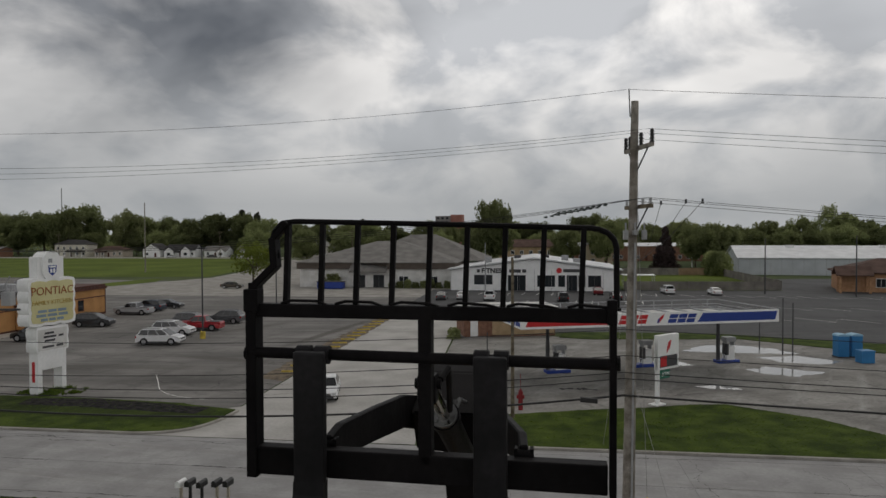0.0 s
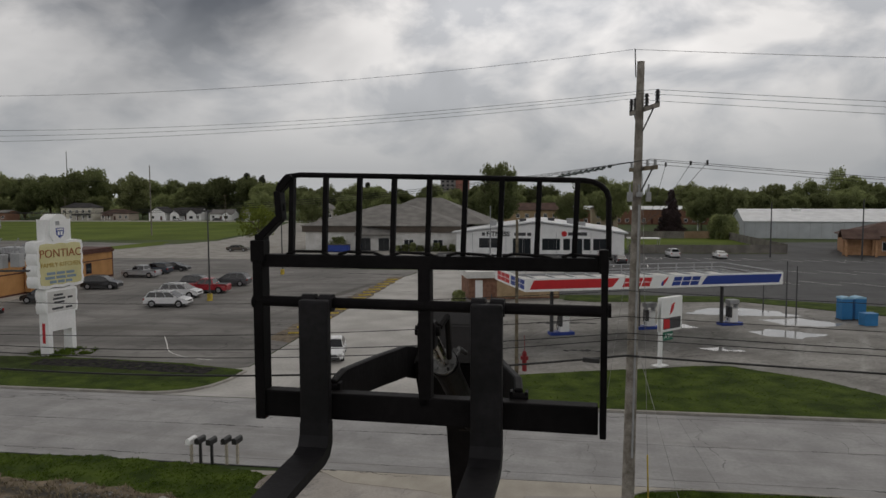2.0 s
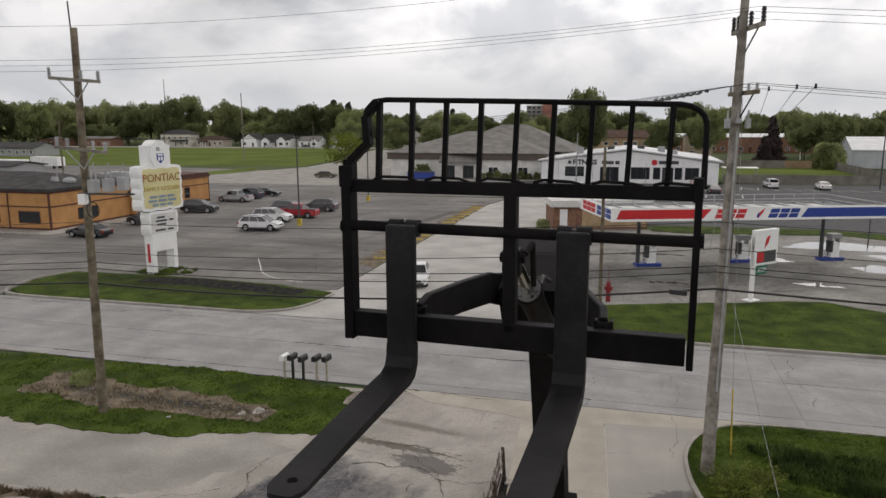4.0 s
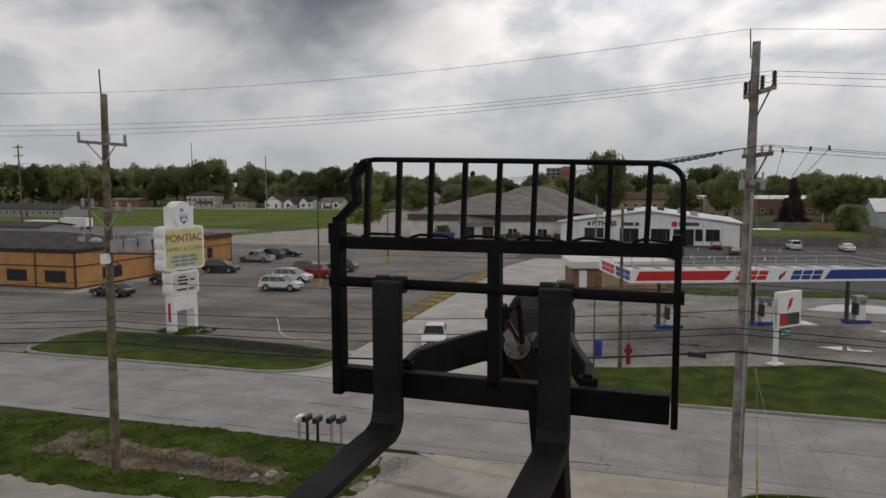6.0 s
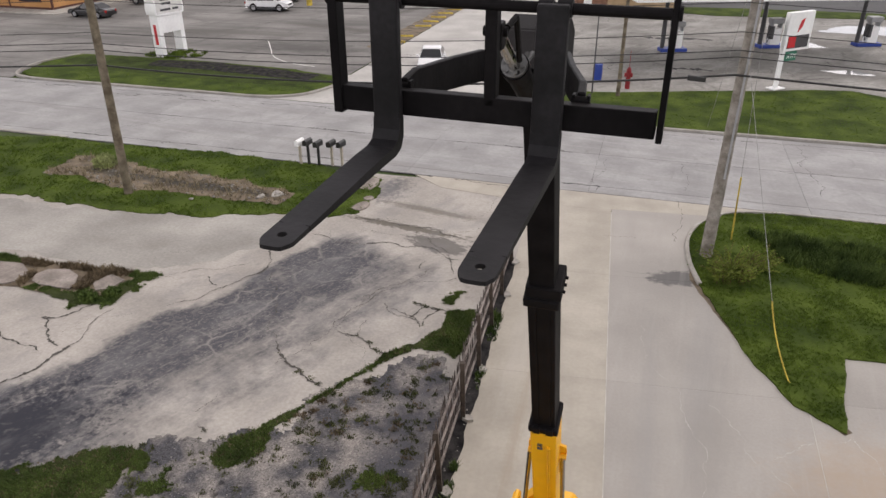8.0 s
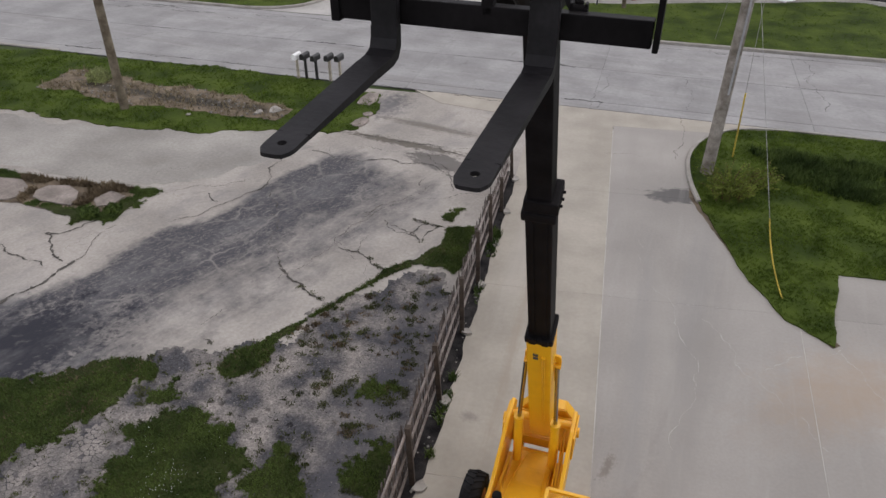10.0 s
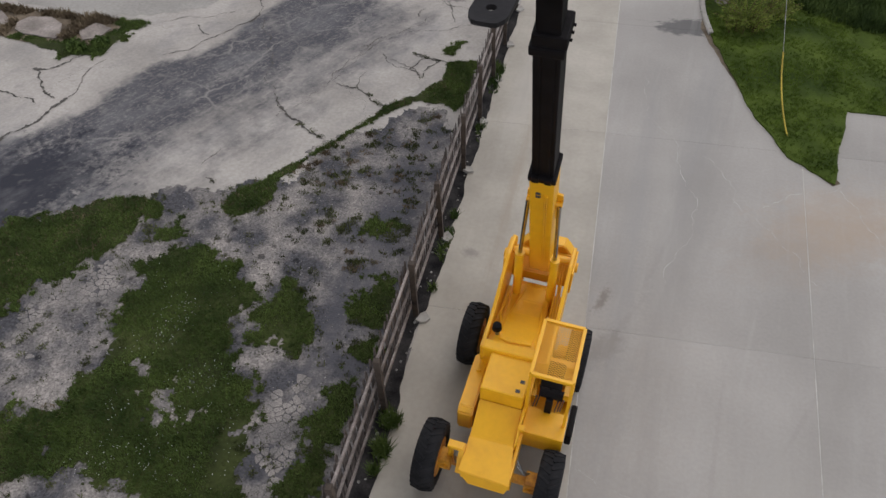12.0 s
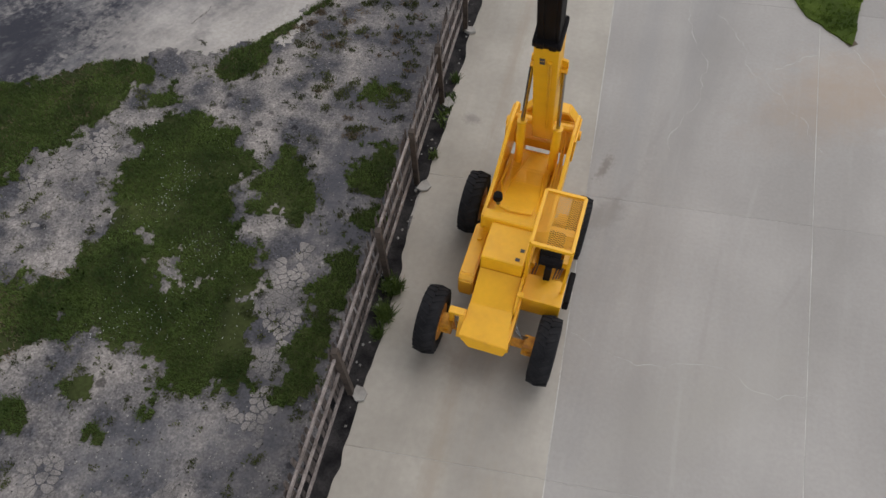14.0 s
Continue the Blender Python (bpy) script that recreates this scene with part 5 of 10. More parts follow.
for i, (pts, w) in enumerate((([(7.1, 11.1), (6.8, 12.0), (6.3, 12.7), (5.6, 13.6), (5.0, 15.2)], 0.014), ([(8.2, 14.4), (8.5, 13.4), (8.8, 12.5)], 0.016), ([(6.2, 13.4), (7.2, 14.1), (8.3, 14.6)], 0.012),
                               ([(2.1, 6.0), (4.1, 5.72), (6.3, 5.5)], 0.010), ([(3.9, 10.6), (4.6, 13.0), (4.4, 15.5), (3.6, 18.8)], 0.009))):
    crack(bm, pts, w * 0.85, 0.0015, 500 + i)
tagged(part("drive_cracks", bm, SEALANT), "pale filled hairline cracks in the drive", "cracks", "", "stuff")
bm = bm_new()
for i, (pts, w) in enumerate((
        ([(2.25, 28.9), (2.3, 30.6), (2.9, 32.2), (3.0, 33.2)], 0.03), ([(11.8, 30.0), (12.1, 32.2), (11.9, 34.2), (12.6, 36.0), (12.2, 37.2)], 0.035),
        ([(18.2, 31.4), (18.6, 33.4), (17.7, 35.6)], 0.03), ([(-9.5, 36.5), (-9.9, 37.9), (-9.3, 39.6)], 0.03), ([(-24.5, 33.0), (-22.0, 35.2), (-20.7, 36.8)], 0.03),
        ([(6.2, 29.4), (6.6, 31.6), (6.5, 33.2)], 0.02), ([(11.4, 37.1), (12.6, 36.9), (13.3, 37.0)], 0.05), ([(26.0, 30.2), (25.6, 32.6), (26.4, 34.5)], 0.03))):
    crack(bm, pts, w * 0.6, 0.001, 200 + i)
for i in range(60):   # ragged tar along the joints
    u, v = rnd.uniform(-45, 40), rnd.choice((29.75, 29.75, 33.95, 33.95, 38.0))
    l = rnd.uniform(0.4, 2.6)
    crack(bm, uvs((u, v), (u + l / 2, v + rnd.uniform(-0.05, 0.05)), (u + l, v)), rnd.uniform(0.025, 0.09), 0.001, 300 + i)
for i in range(14):
    u = rnd.uniform(-34, -16)
    v = rnd.uniform(36.6, 38.0)
    crack(bm, uvs((u, v), (u + rnd.uniform(0.6, 2.2), v + rnd.uniform(-0.1, 0.1))), 0.05, 0.001, 400 + i)
tagged(part("road_cracks", bm, TAR), "dark cracks and ragged joints of the road", "cracks", "", "stuff")

# ---- the telescopic handler on the drive
def tele_handler():
    root = thing("telescopic_handler", pose(0.665, 5.415, 0, 0, 0, -7.6), "yellow telescopic forklift with raised black boom on the concrete drive", "forklift")

    # wheels
    def tyre_mesh(sign):
        bm = bm_new()
        prof = [(-0.15, 0.33), (-0.185, 0.40), (-0.195, 0.47), (-0.185, 0.53), (-0.155, 0.572), (-0.09, 0.588), (0.0, 0.592), (0.09, 0.588), (0.155, 0.572), (0.185, 0.53), (0.195, 0.47), (0.185, 0.40), (0.15, 0.33)]
        n = 36
        ringv = [[bm.verts.new((x, r * math.cos(6.2832 * k / n), r * math.sin(6.2832 * k / n))) for x, r in prof] for k in range(n)]
        for k in range(n):
            a, b = ringv[k], ringv[(k + 1) % n]
            for i in range(len(prof)):
                j = (i + 1) % len(prof)
                bm.faces.new((a[i], a[j], b[j], b[i]))
        for k in range(24):   # slanting tread bars, worn low
            for s in (-1, 1):
                t = 6.2832 * (k + (0.5 if s > 0 else 0)) / 24
                m = Matrix.Rotation(t, 4, "X") @ Matrix.Translation((s * 0.088, 0, 0.583)) @ Matrix.Rotation(s * sign * radians(32), 4, "Z") @ Matrix.Rotation(s * radians(10), 4, "Y")
                box(bm, -0.10, 0.10, -0.022, 0.022, -0.05, 0.015, 0.006, m)
        bmesh.ops.recalc_face_normals(bm, faces=bm.faces)
        return mesh_of("tyre", bm, RUBBER, True)
    tyre = tyre_mesh(1)
    for x in (-1.0, 1.0):
        for y in (0.0, 2.63):
            wheel = part("wheel", wheel_rim(x), RUSTY, root, "worn orange steel wheel", m=pose(x, y, 0.6))
            part("tyre", tyre, None, wheel, "black tractor tread tyre")
    # axles
    for y in (0.0, 2.63):
        bm = bm_new()
        rod(bm, (-0.86, y, 0.6), (0.86, y, 0.6), 0.075, seg=12)
        box(bm, -0.2, 0.2, y - 0.2, y + 0.2, 0.42, 0.8, 0.05)
        for s in (-1, 1):
            box(bm, s * 0.62, s * 0.84, y - 0.13, y + 0.13, 0.45, 0.76, 0.03)
            rod(bm, (s * 0.7, y - 0.17, 0.6), (s * 0.7, y + 0.17, 0.6), 0.05)
        part("axle", bm, RUSTY, root, "worn orange steel axle")
    # chassis rails, belly
    bm = bm_new()
    for s in (-1, 1):
        box(bm, s * 0.36, s * 0.42, -0.22, 4.1, 0.55, 0.98, 0.012)
    for y in (-0.18, 1.0, 2.2, 3.0):
        box(bm, -0.37, 0.37, y, y + 0.12, 0.6, 0.9)
    box(bm, -0.42, 0.42, 0.4, 3.25, 0.52, 0.58)
    part("chassis", bm, YELLOW, root)
    # sloping hood, then a flatter, wider nose with a turned-down lip
    bm = bm_new()
    prism(bm, [(0.20, 0.62), (0.20, 1.045), (0.30, 1.075), (0.84, 1.34), (0.84, 0.62)], 0, -0.40, 0.33)
    bmesh.ops.bevel(bm, geom=bm.edges[:], offset=0.012, segments=2, affect="EDGES")
    part("front_hood", bm, YELLOW, root)
    bm = bm_new()
    top = [(-0.405, 0.27, 1.068), (0.335, 0.30, 1.078), (0.42, -0.36, 0.99), (-0.43, -0.33, 0.99)]
    mid = [(-0.405, 0.27, 0.86), (0.335, 0.30, 0.86), (0.42, -0.365, 0.955), (-0.43, -0.335, 0.955)]
    low = [(-0.30, 0.27, 0.62), (0.30, 0.30, 0.62), (0.36, -0.42, 0.80), (-0.24, -0.42, 0.80)]
    rings2 = [[bm.verts.new(c) for c in r] for r in (top, mid, low)]
    bm.faces.new(rings2[0])
    for a, b in zip(rings2, rings2[1:]):
        for i in range(4):
            bm.faces.new((a[i], a[(i + 1) % 4], b[(i + 1) % 4], b[i]))
    bm.faces.new(rings2[2])
    bmesh.ops.recalc_face_normals(bm, faces=bm.faces)
    bmesh.ops.bevel(bm, geom=bm.edges[:], offset=0.012, segments=2, affect="EDGES")
    part("nose_plate", bm, YELLOW, root)
    bm = bm_new()   # wall between the hood and the cab
    prism(bm, [(0.30, 0.9), (0.30, 1.10), (0.46, 1.34), (0.56, 1.37), (1.0, 1.37), (1.0, 0.9)], 0, 0.335, 0.375)
    bmesh.ops.bevel(bm, geom=bm.edges[:], offset=0.006, segments=1, affect="EDGES")
    box(bm, 0.335, 0.44, 0.46, 0.56, 1.30, 1.365, 0.01)
    part("side_plate", bm, YELLOW, root)
    # engine box
    bm = bm_new()
    box(bm, -0.41, 0.32, 0.85, 1.60, 0.9, 1.66, 0.03)
    part("engine_cover", bm, YELLOW, root)
    for x, y in ((0.16, 0.93), (0.20, 1.12)):
        bm = bm_new()
        box(bm, x, x + 0.075, y, y + 0.06, 1.655, 1.672, 0.004)
        part("switch_plate", bm, DARK_GREY, root)
    # rear body with raised cross bar
    bm = bm_new()
    prism(bm, [(1.58, 0.8), (1.58, 1.58), (1.66, 1.69), (1.92, 1.69), (2.75, 1.40), (3.1, 1.36), (3.45, 1.44), (3.58, 1.36), (3.58, 0.8)], 0, -0.46, 0.30)
    bmesh.ops.bevel(bm, geom=bm.edges[:], offset=0.03, segments=3, affect="EDGES")
    part("rear_cover", bm, YELLOW, root)
    for x0, x1 in ((-0.575, -0.462), (0.302, 0.512)):
        bm = bm_new()
        prism(bm, [(1.7, 0.9), (1.7, 1.52), (2.4, 1.36), (3.3, 1.12), (3.6, 1.1), (3.6, 0.9)], 0, x0, x1)
        part("side_deck", bm, YELLOW, root)
    bm = bm_new()
    box(bm, -0.58, 0.36, 1.59, 1.80, 1.42, 1.73, 0.04)
    part("cross_bar", bm, YELLOW, root)
    for s, x in ((-1, -0.60), (1, 0.54)):
        bm = bm_new()
        prism(bm, [(1.66, 1.25), (1.66, 1.64), (2.4, 1.72), (3.1, 2.02), (3.45, 2.16), (3.95, 2.16), (4.12, 1.95), (4.05, 1.2), (2.6, 0.82)], 0, x - 0.035, x + 0.035)
        bmesh.ops.bevel(bm, geom=bm.edges[:], offset=0.012, segments=1, affect="EDGES")
        part("side_frame", bm, YELLOW, root)
        bm = bm_new()
        box(bm, x + s * 0.035, x + s * 0.075, 3.35, 3.95, 1.55, 2.1, 0.02)
        rod(bm, (x + s * 0.02, 3.68, 1.92), (x + s * 0.12, 3.68, 1.92), 0.09, seg=16)
        part("pivot_boss", bm, YELLOW, root)
    bm = bm_new()   # counterweight behind the boom foot
    prism(bm, [(-0.55, 1.0), (-0.55, 1.66), (-0.34, 1.94), (0.34, 1.94), (0.55, 1.66), (0.55, 1.0)], 1, 4.12, 4.40)
    bmesh.ops.bevel(bm, geom=bm.edges[:], offset=0.02, segments=2, affect="EDGES")
    part("counterweight", bm, YELLOW, root)
    bm = bm_new()
    prism(bm, [(3.80, 1.18), (3.80, 1.42), (4.06, 1.78), (4.12, 1.78), (4.12, 1.18)], 0, -0.57, 0.51)
    bmesh.ops.bevel(bm, geom=bm.edges[:], offset=0.02, segments=2, affect="EDGES")
    part("tower_beam", bm, YELLOW, root)
    # pipes on the rear cover and up the tower
    for pts in ([(-0.36, 1.9, 1.70), (-0.36, 2.5, 1.50), (-0.30, 3.0, 1.39), (-0.2, 3.3, 1.44)], [(-0.36, 1.9, 1.71), (-0.2, 1.84, 1.72), (0.2, 1.88, 1.71), (0.26, 2.3, 1.57), (0.2, 3.0, 1.4)],
                *[[(x, 1.95, 1.50), (x, 2.5, 1.46), (x - 0.02, 3.2, 1.5), (x - 0.06, 3.6, 1.75), (x - 0.06, 3.85, 1.95)] for x in (0.38, 0.43, 0.48)],
                [(-0.40, 2.2, 1.62), (-0.50, 2.6, 1.5), (-0.46, 3.2, 1.46)], [(-0.14, 3.86, 1.53), (-0.10, 3.95, 1.66), (0.1, 4.0, 1.74)], [(0.16, 3.82, 1.46), (0.14, 3.98, 1.72), (0.06, 4.04, 1.8)]):
        bm = bm_new()
        tube(bm, pts, 0.014, 6)
        part("hydraulic_pipe", bm, YELLOW, root)
    # exhaust
    bm = bm_new()
    rod(bm, (-0.40, 2.0, 1.45), (-0.42, 1.95, 1.88), 0.035, seg=12)
    part("exhaust_pipe", bm, STEEL, root)
    bm = bm_new()
    rod(bm, (-0.42, 1.94, 1.86), (-0.42, 1.94, 1.97), 0.085, 0.075, seg=20)
    part("exhaust_cap", bm, BLACK, root)
    # tank on the fence side
    bm = bm_new()
    prism(bm, [(0.66, 0.55), (0.66, 1.02), (0.76, 1.12), (1.86, 1.12), (1.86, 0.55)], 0, -0.74, -0.47)
    bmesh.ops.bevel(bm, geom=bm.edges[:], offset=0.03, segments=2, affect="EDGES")
    part("fuel_tank", bm, YELLOW, root)
    bm = bm_new()
    rod(bm, (-0.60, 1.52, 1.11), (-0.60, 1.52, 1.16), 0.045, seg=14)
    part("tank_cap", bm, YELLOW, root)
    # bracket by the front wheel
    bm = bm_new()
    box(bm, -0.70, -0.43, -0.03, 0.11, 1.03, 1.11, 0.018)
    prism(bm, [(-0.03, 1.09), (0.11, 1.09), (-0.08, 0.74), (-0.26, 0.74)], 0, -0.50, -0.41)
    part("front_bracket", bm, YELLOW, root)
    bm = bm_new()
    rod(bm, (-0.655, 0.03, 0.66), (-0.655, 0.03, 1.05), 0.045, seg=14)
    rod(bm, (-0.655, 0.03, 0.78), (-0.655, 0.03, 0.84), 0.055, seg=14)
    part("steering_link", bm, YELLOW, root)
    for pts in ([(-0.54, 0.0, 1.04), (-0.57, -0.05, 0.9), (-0.53, -0.08, 0.72)], [(0.44, 0.14, 0.95), (0.56, 0.02, 0.86), (0.66, 0.06, 0.76)], [(0.46, 0.06, 0.92), (0.60, 0.0, 0.80), (0.70, 0.10, 0.74)]):
        bm = bm_new()
        tube(bm, pts, 0.013, 6)
        part("brake_hose", bm, STEEL, root, "pale braided hose at the axle")
    # cab: floor box, posts, mesh roof, seat, dash
    cab = part("operator_cab", cab_box(), YELLOW, root)
    bm = bm_new()
    x0, x1, y0, y1, zt = 0.37, 1.03, 0.92, 2.01, 2.32
    for x, y in ((x0, y0), (x1, y0), (x0, y1), (x1, y1)):
        box(bm, x - 0.025, x + 0.025, y - 0.025, y + 0.025, 0.75, zt - 0.03, 0.006)
    for a, b in (((x0, y0), (x1, y0)), ((x1, y0), (x1, y1)), ((x1, y1), (x0, y1)), ((x0, y1), (x0, y0))):
        beam(bm, (*a, zt), (*b, zt), 0.06, 0.07, 0.008)
    part("roof_frame", bm, YELLOW, cab)
    bm = bm_new()   # expanded metal: two layers of slanting strips
    for i in range(-12, 28):
        for s in (-1, 1):
            xa, xb = x0 + 0.03, x1 - 0.03
            yc = y0 + (i + 0.5) * 0.042
            ya, yb = (yc, yc + 0.36) if s > 0 else (yc + 0.36, yc)
            # clip to the frame
            pts = []
            for tt in (0.0, 1.0):
                pts.append([xa + (xb - xa) * tt, ya + (yb - ya) * tt])
            (ax, ay), (bx, by) = pts
            lo, hi = y0 + 0.03, y1 - 0.03
            if max(ay, by) < lo or min(ay, by) > hi:
                continue
            d = by - ay
            ta, tb = 0.0, 1.0
            for lim, sign in ((lo, 1), (hi, -1)):
                if d * sign > 0:
                    ta = max(ta, (lim - ay) / d)
                else:
                    tb = min(tb, (lim - ay) / d)
            if tb - ta > 0.03:
                beam(bm, (ax + (bx - ax) * ta, ay + d * ta, zt + 0.004 * s), (ax + (bx - ax) * tb, ay + d * tb, zt + 0.004 * s), 0.0068, 0.012)
    part("roof_mesh", bm, YELLOW, cab, "yellow expanded metal roof")
    bm = bm_new()
    box(bm, 0.50, 0.88, 1.42, 1.76, 1.12, 1.25, 0.05)
    box(bm, 0.51, 0.87, 1.73, 1.83, 1.22, 1.52, 0.05)
    part("seat", bm, BLACK, cab, "black vinyl seat")
    bm = bm_new()
    rod(bm, (0.53, 1.23, 1.42), (0.93, 1.23, 1.42), 0.085, seg=18)
    box(bm, 0.66, 0.78, 1.08, 1.26, 0.98, 1.42, 0.02)
    part("dash", bm, BLACK, cab, "black instrument panel")
    bm = bm_new()
    for a in range(18):
        t0, t1 = 6.2832 * a / 18, 6.2832 * (a + 1) / 18
        rod(bm, (0.70 + 0.17 * math.cos(t0), 1.30 + 0.15 * math.sin(t0), 1.52 + 0.05 * math.sin(t0)), (0.70 + 0.17 * math.cos(t1), 1.30 + 0.15 * math.sin(t1), 1.52 + 0.05 * math.sin(t1)), 0.014, seg=6)
    rod(bm, (0.70, 1.30, 1.52), (0.70, 1.18, 1.40), 0.02)
    part("steering_wheel", bm, BLACK, cab, "black steering wheel")
    for x, y in ((0.46, 1.15), (0.51, 1.17), (0.83, 1.15), (0.88, 1.17), (0.92, 1.19)):
        bm = bm_new()
        rod(bm, (x, y, 1.02), (x + 0.03, y + 0.06, 1.26), 0.009, seg=6)
        bmesh.ops.create_icosphere(bm, subdivisions=1, radius=0.02, matrix=Matrix.Translation((x + 0.03, y + 0.06, 1.27)))
        part("lever", bm, DARK_GREY, cab, "thin control lever")
    bm = bm_new()
    box(bm, 1.10, 1.21, 0.95, 1.60, 0.42, 0.70, 0.03)
    part("step_box", bm, BLACK, root, "black battery box with step")
    # lift cylinders
    for s, x, xt in ((-1, -0.35, -0.285), (1, 0.275, 0.215)):
        cyl = part("lift_cylinder", cylinder_mesh((x, 3.30, 1.05), (x, 3.10, 2.62), 0.075), YELLOW, root)
        bm = bm_new()
        rod(bm, (x, 3.12, 2.55), (xt, 2.945, 4.03), 0.036, seg=14)
        part("piston_rod", bm, CHROME, cyl, "dull chrome piston rod")
    # boom
    foot, ang = Vector((-0.03, 3.73, 2.0)), radians(68.5)
    along = Vector((0, -math.cos(ang), math.sin(ang)))
    over = Vector((0, -math.sin(ang), -math.cos(ang)))     # towards the front
    frame_m = Matrix((Vector((1, 0, 0)), over * -1, along)).transposed().to_4x4()
    frame_m.translation = foot
    bm = bm_new()
    box(bm, -0.185, 0.185, -0.22, 0.22, -0.25, 3.40, 0.02, frame_m)
    rod(bm, foot + Vector((-0.55, 0, 0)), foot + Vector((0.55, 0, 0)), 0.07, seg=16)
    for s in (-1, 1):   # flared gussets that take the lift cylinders
        fs2 = prism(bm, [(s * 0.18, 1.45), (s * 0.18, 2.42), (s * 0.28, 2.38), (s * 0.29, 2.2)], 1, 0.085, 0.125)
        fs2 += prism(bm, [(-0.02, 2.25), (-0.02, 2.08), (0.10, 1.8), (0.13, 2.35)], 0, s * 0.178, s * 0.20)
        bmesh.ops.transform(bm, matrix=frame_m, verts=list({v for f in fs2 for v in f.verts}))
        rod(bm, frame_m @ Vector((s * 0.17, 0.047, 2.16)), frame_m @ Vector((s * 0.29, 0.047, 2.16)), 0.05, seg=14)
    outer = part("boom_outer", bm, YELLOW, root)
    bm = bm_new()
    for zz in (2.93, 2.83):
        box(bm, -0.085, -0.01, -0.235, -0.222, zz - 0.028, zz + 0.028, 0.0, frame_m)
    part("inspection_hole", bm, DARK_GREY, outer)
    for xx in (0.055, 0.085):
        bm = bm_new()
        p = [frame_m @ Vector((xx, -0.24, zz)) for zz in (2.88, 2.2, 1.2, 0.4)]
        tube(bm, p, 0.012, 6)
        rod(bm, frame_m @ Vector((xx, -0.26, 2.9)), frame_m @ Vector((xx, -0.22, 2.9)), 0.02)
        part("boom_pipe", bm, YELLOW, outer)
    bm = bm_new()
    box(bm, -0.157, 0.157, -0.185, 0.185, 3.2, 6.25, 0.018, frame_m)
    for xx in (-0.08, 0.08):
        box(bm, xx - 0.02, xx + 0.02, -0.20, -0.18, 3.5, 6.1, 0.0, frame_m)
    part("boom_middle", bm, BLACK, root)
    bm = bm_new()
    box(bm, -0.205, 0.205, -0.25, 0.24, 3.30, 3.44, 0.03, frame_m)
    for xx in (-0.09, 0.09):
        box(bm, xx - 0.05, xx + 0.05, -0.27, -0.22, 3.32, 3.46, 0.01, frame_m)
    part("wear_collar", bm, BLACK, root)
    bm = bm_new()
    box(bm, -0.20, 0.20, -0.215, 0.21, 6.08, 6.22, 0.03, frame_m)
    box(bm, -0.17, 0.215, -0.19, 0.20, 6.22, 6.40, 0.02, frame_m)
    for k in range(3):
        rod(bm, frame_m @ Vector((0.20, -0.10 + k * 0.1, 6.3)), frame_m @ Vector((0.245, -0.10 + k * 0.1, 6.3)), 0.02, seg=6)
    part("wear_collar", bm, BLACK, root)
    bm = bm_new()
    box(bm, -0.135, 0.135, -0.15, 0.15, 6.1, 9.35, 0.015, frame_m)
    part("boom_inner", bm, BLACK, root)
    # boom head and the arms that carry the fork carriage
    bm = bm_new()
    head = frame_m @ Vector((0, 0, 9.35))
    prism(bm, [(head.y + 0.30, head.z - 0.55), (head.y + 0.34, head.z - 0.05), (head.y + 0.10, head.z + 0.09), (head.y - 0.20, head.z + 0.02), (head.y - 0.45, head.z - 0.10), (head.y - 0.62, head.z - 0.18), (head.y - 0.42, head.z - 0.50)], 0, -0.27, 0.19)
    bmesh.ops.bevel(bm, geom=bm.edges[:], offset=0.02, segments=2, affect="EDGES")
    part("boom_head", bm, BLACK, root)
    for side, lug, mid in ((-1, (-0.395, -1.71), (-0.31, -0.40)), (1, (0.55, -1.735), (0.275, -0.30))):
        bm = bm_new()
        track = [(lug[0], lug[1], 10.63, 10.755), (lug[0] + 0.05 * (mid[0] - lug[0]), lug[1] + 0.16, 10.60, 10.775), (mid[0] + 0.45 * (lug[0] - mid[0]), -0.98, 10.525, 10.725), (*mid, 10.44, 10.66), (mid[0] - 0.09 * side, 0.45, 10.18, 10.46)]
        prev = None
        for x, y, za, zb in track:
            ring = [bm.verts.new(c) for c in ((x - 0.02, y, za), (x + 0.02, y, za), (x + 0.02, y, zb), (x - 0.02, y, zb))]
            if prev:
                for i in range(4):
                    bm.faces.new((prev[i], prev[(i + 1) % 4], ring[(i + 1) % 4], ring[i]))
            else:
                bm.faces.new(ring)
            prev = ring
        bm.faces.new(prev)
        bmesh.ops.recalc_face_normals(bm, faces=bm.faces)
        bmesh.ops.bevel(bm, geom=bm.edges[:], offset=0.007, segments=1, affect="EDGES")
        part("carriage_arm", bm, BLACK, root)
        bm = bm_new()
        rod(bm, (lug[0] - 0.045, lug[1], 10.715), (lug[0] + 0.045, lug[1], 10.715), 0.022, seg=14)
        for dx in (-0.036, 0.036):
            box(bm, lug[0] + dx - 0.008, lug[0] + dx + 0.008, lug[1] - 0.02, lug[1] + 0.035, 10.68, 10.745, 0.005)
        part("carriage_lug", bm, BLACK, root)
    # tilt cylinder
    top, gland, tail = CAR(0.905, 0.06, 11.04), Vector((0.088, -1.15, 10.725)), Vector((0.14, -0.2, 10.08))
    tilt = part("tilt_cylinder", cylinder_mesh(tail, gland, 0.075), BLACK, root)
    bm = bm_new()
    ax = (gland - tail).normalized()
    rod(bm, gland - ax * 0.02, gland + ax * 0.035, 0.078, seg=24)
    for a in range(6):
        t = 6.2832 * a / 6
        u1 = ax.orthogonal().normalized()
        u2 = ax.cross(u1)
        c = gland + (u1 * math.cos(t) + u2 * math.sin(t)) * 0.058
        rod(bm, c + ax * 0.03, c + ax * 0.05, 0.011, seg=6)
    part("gland", bm, STEEL, tilt, "bare steel gland ring with bolts")
    bm = bm_new()
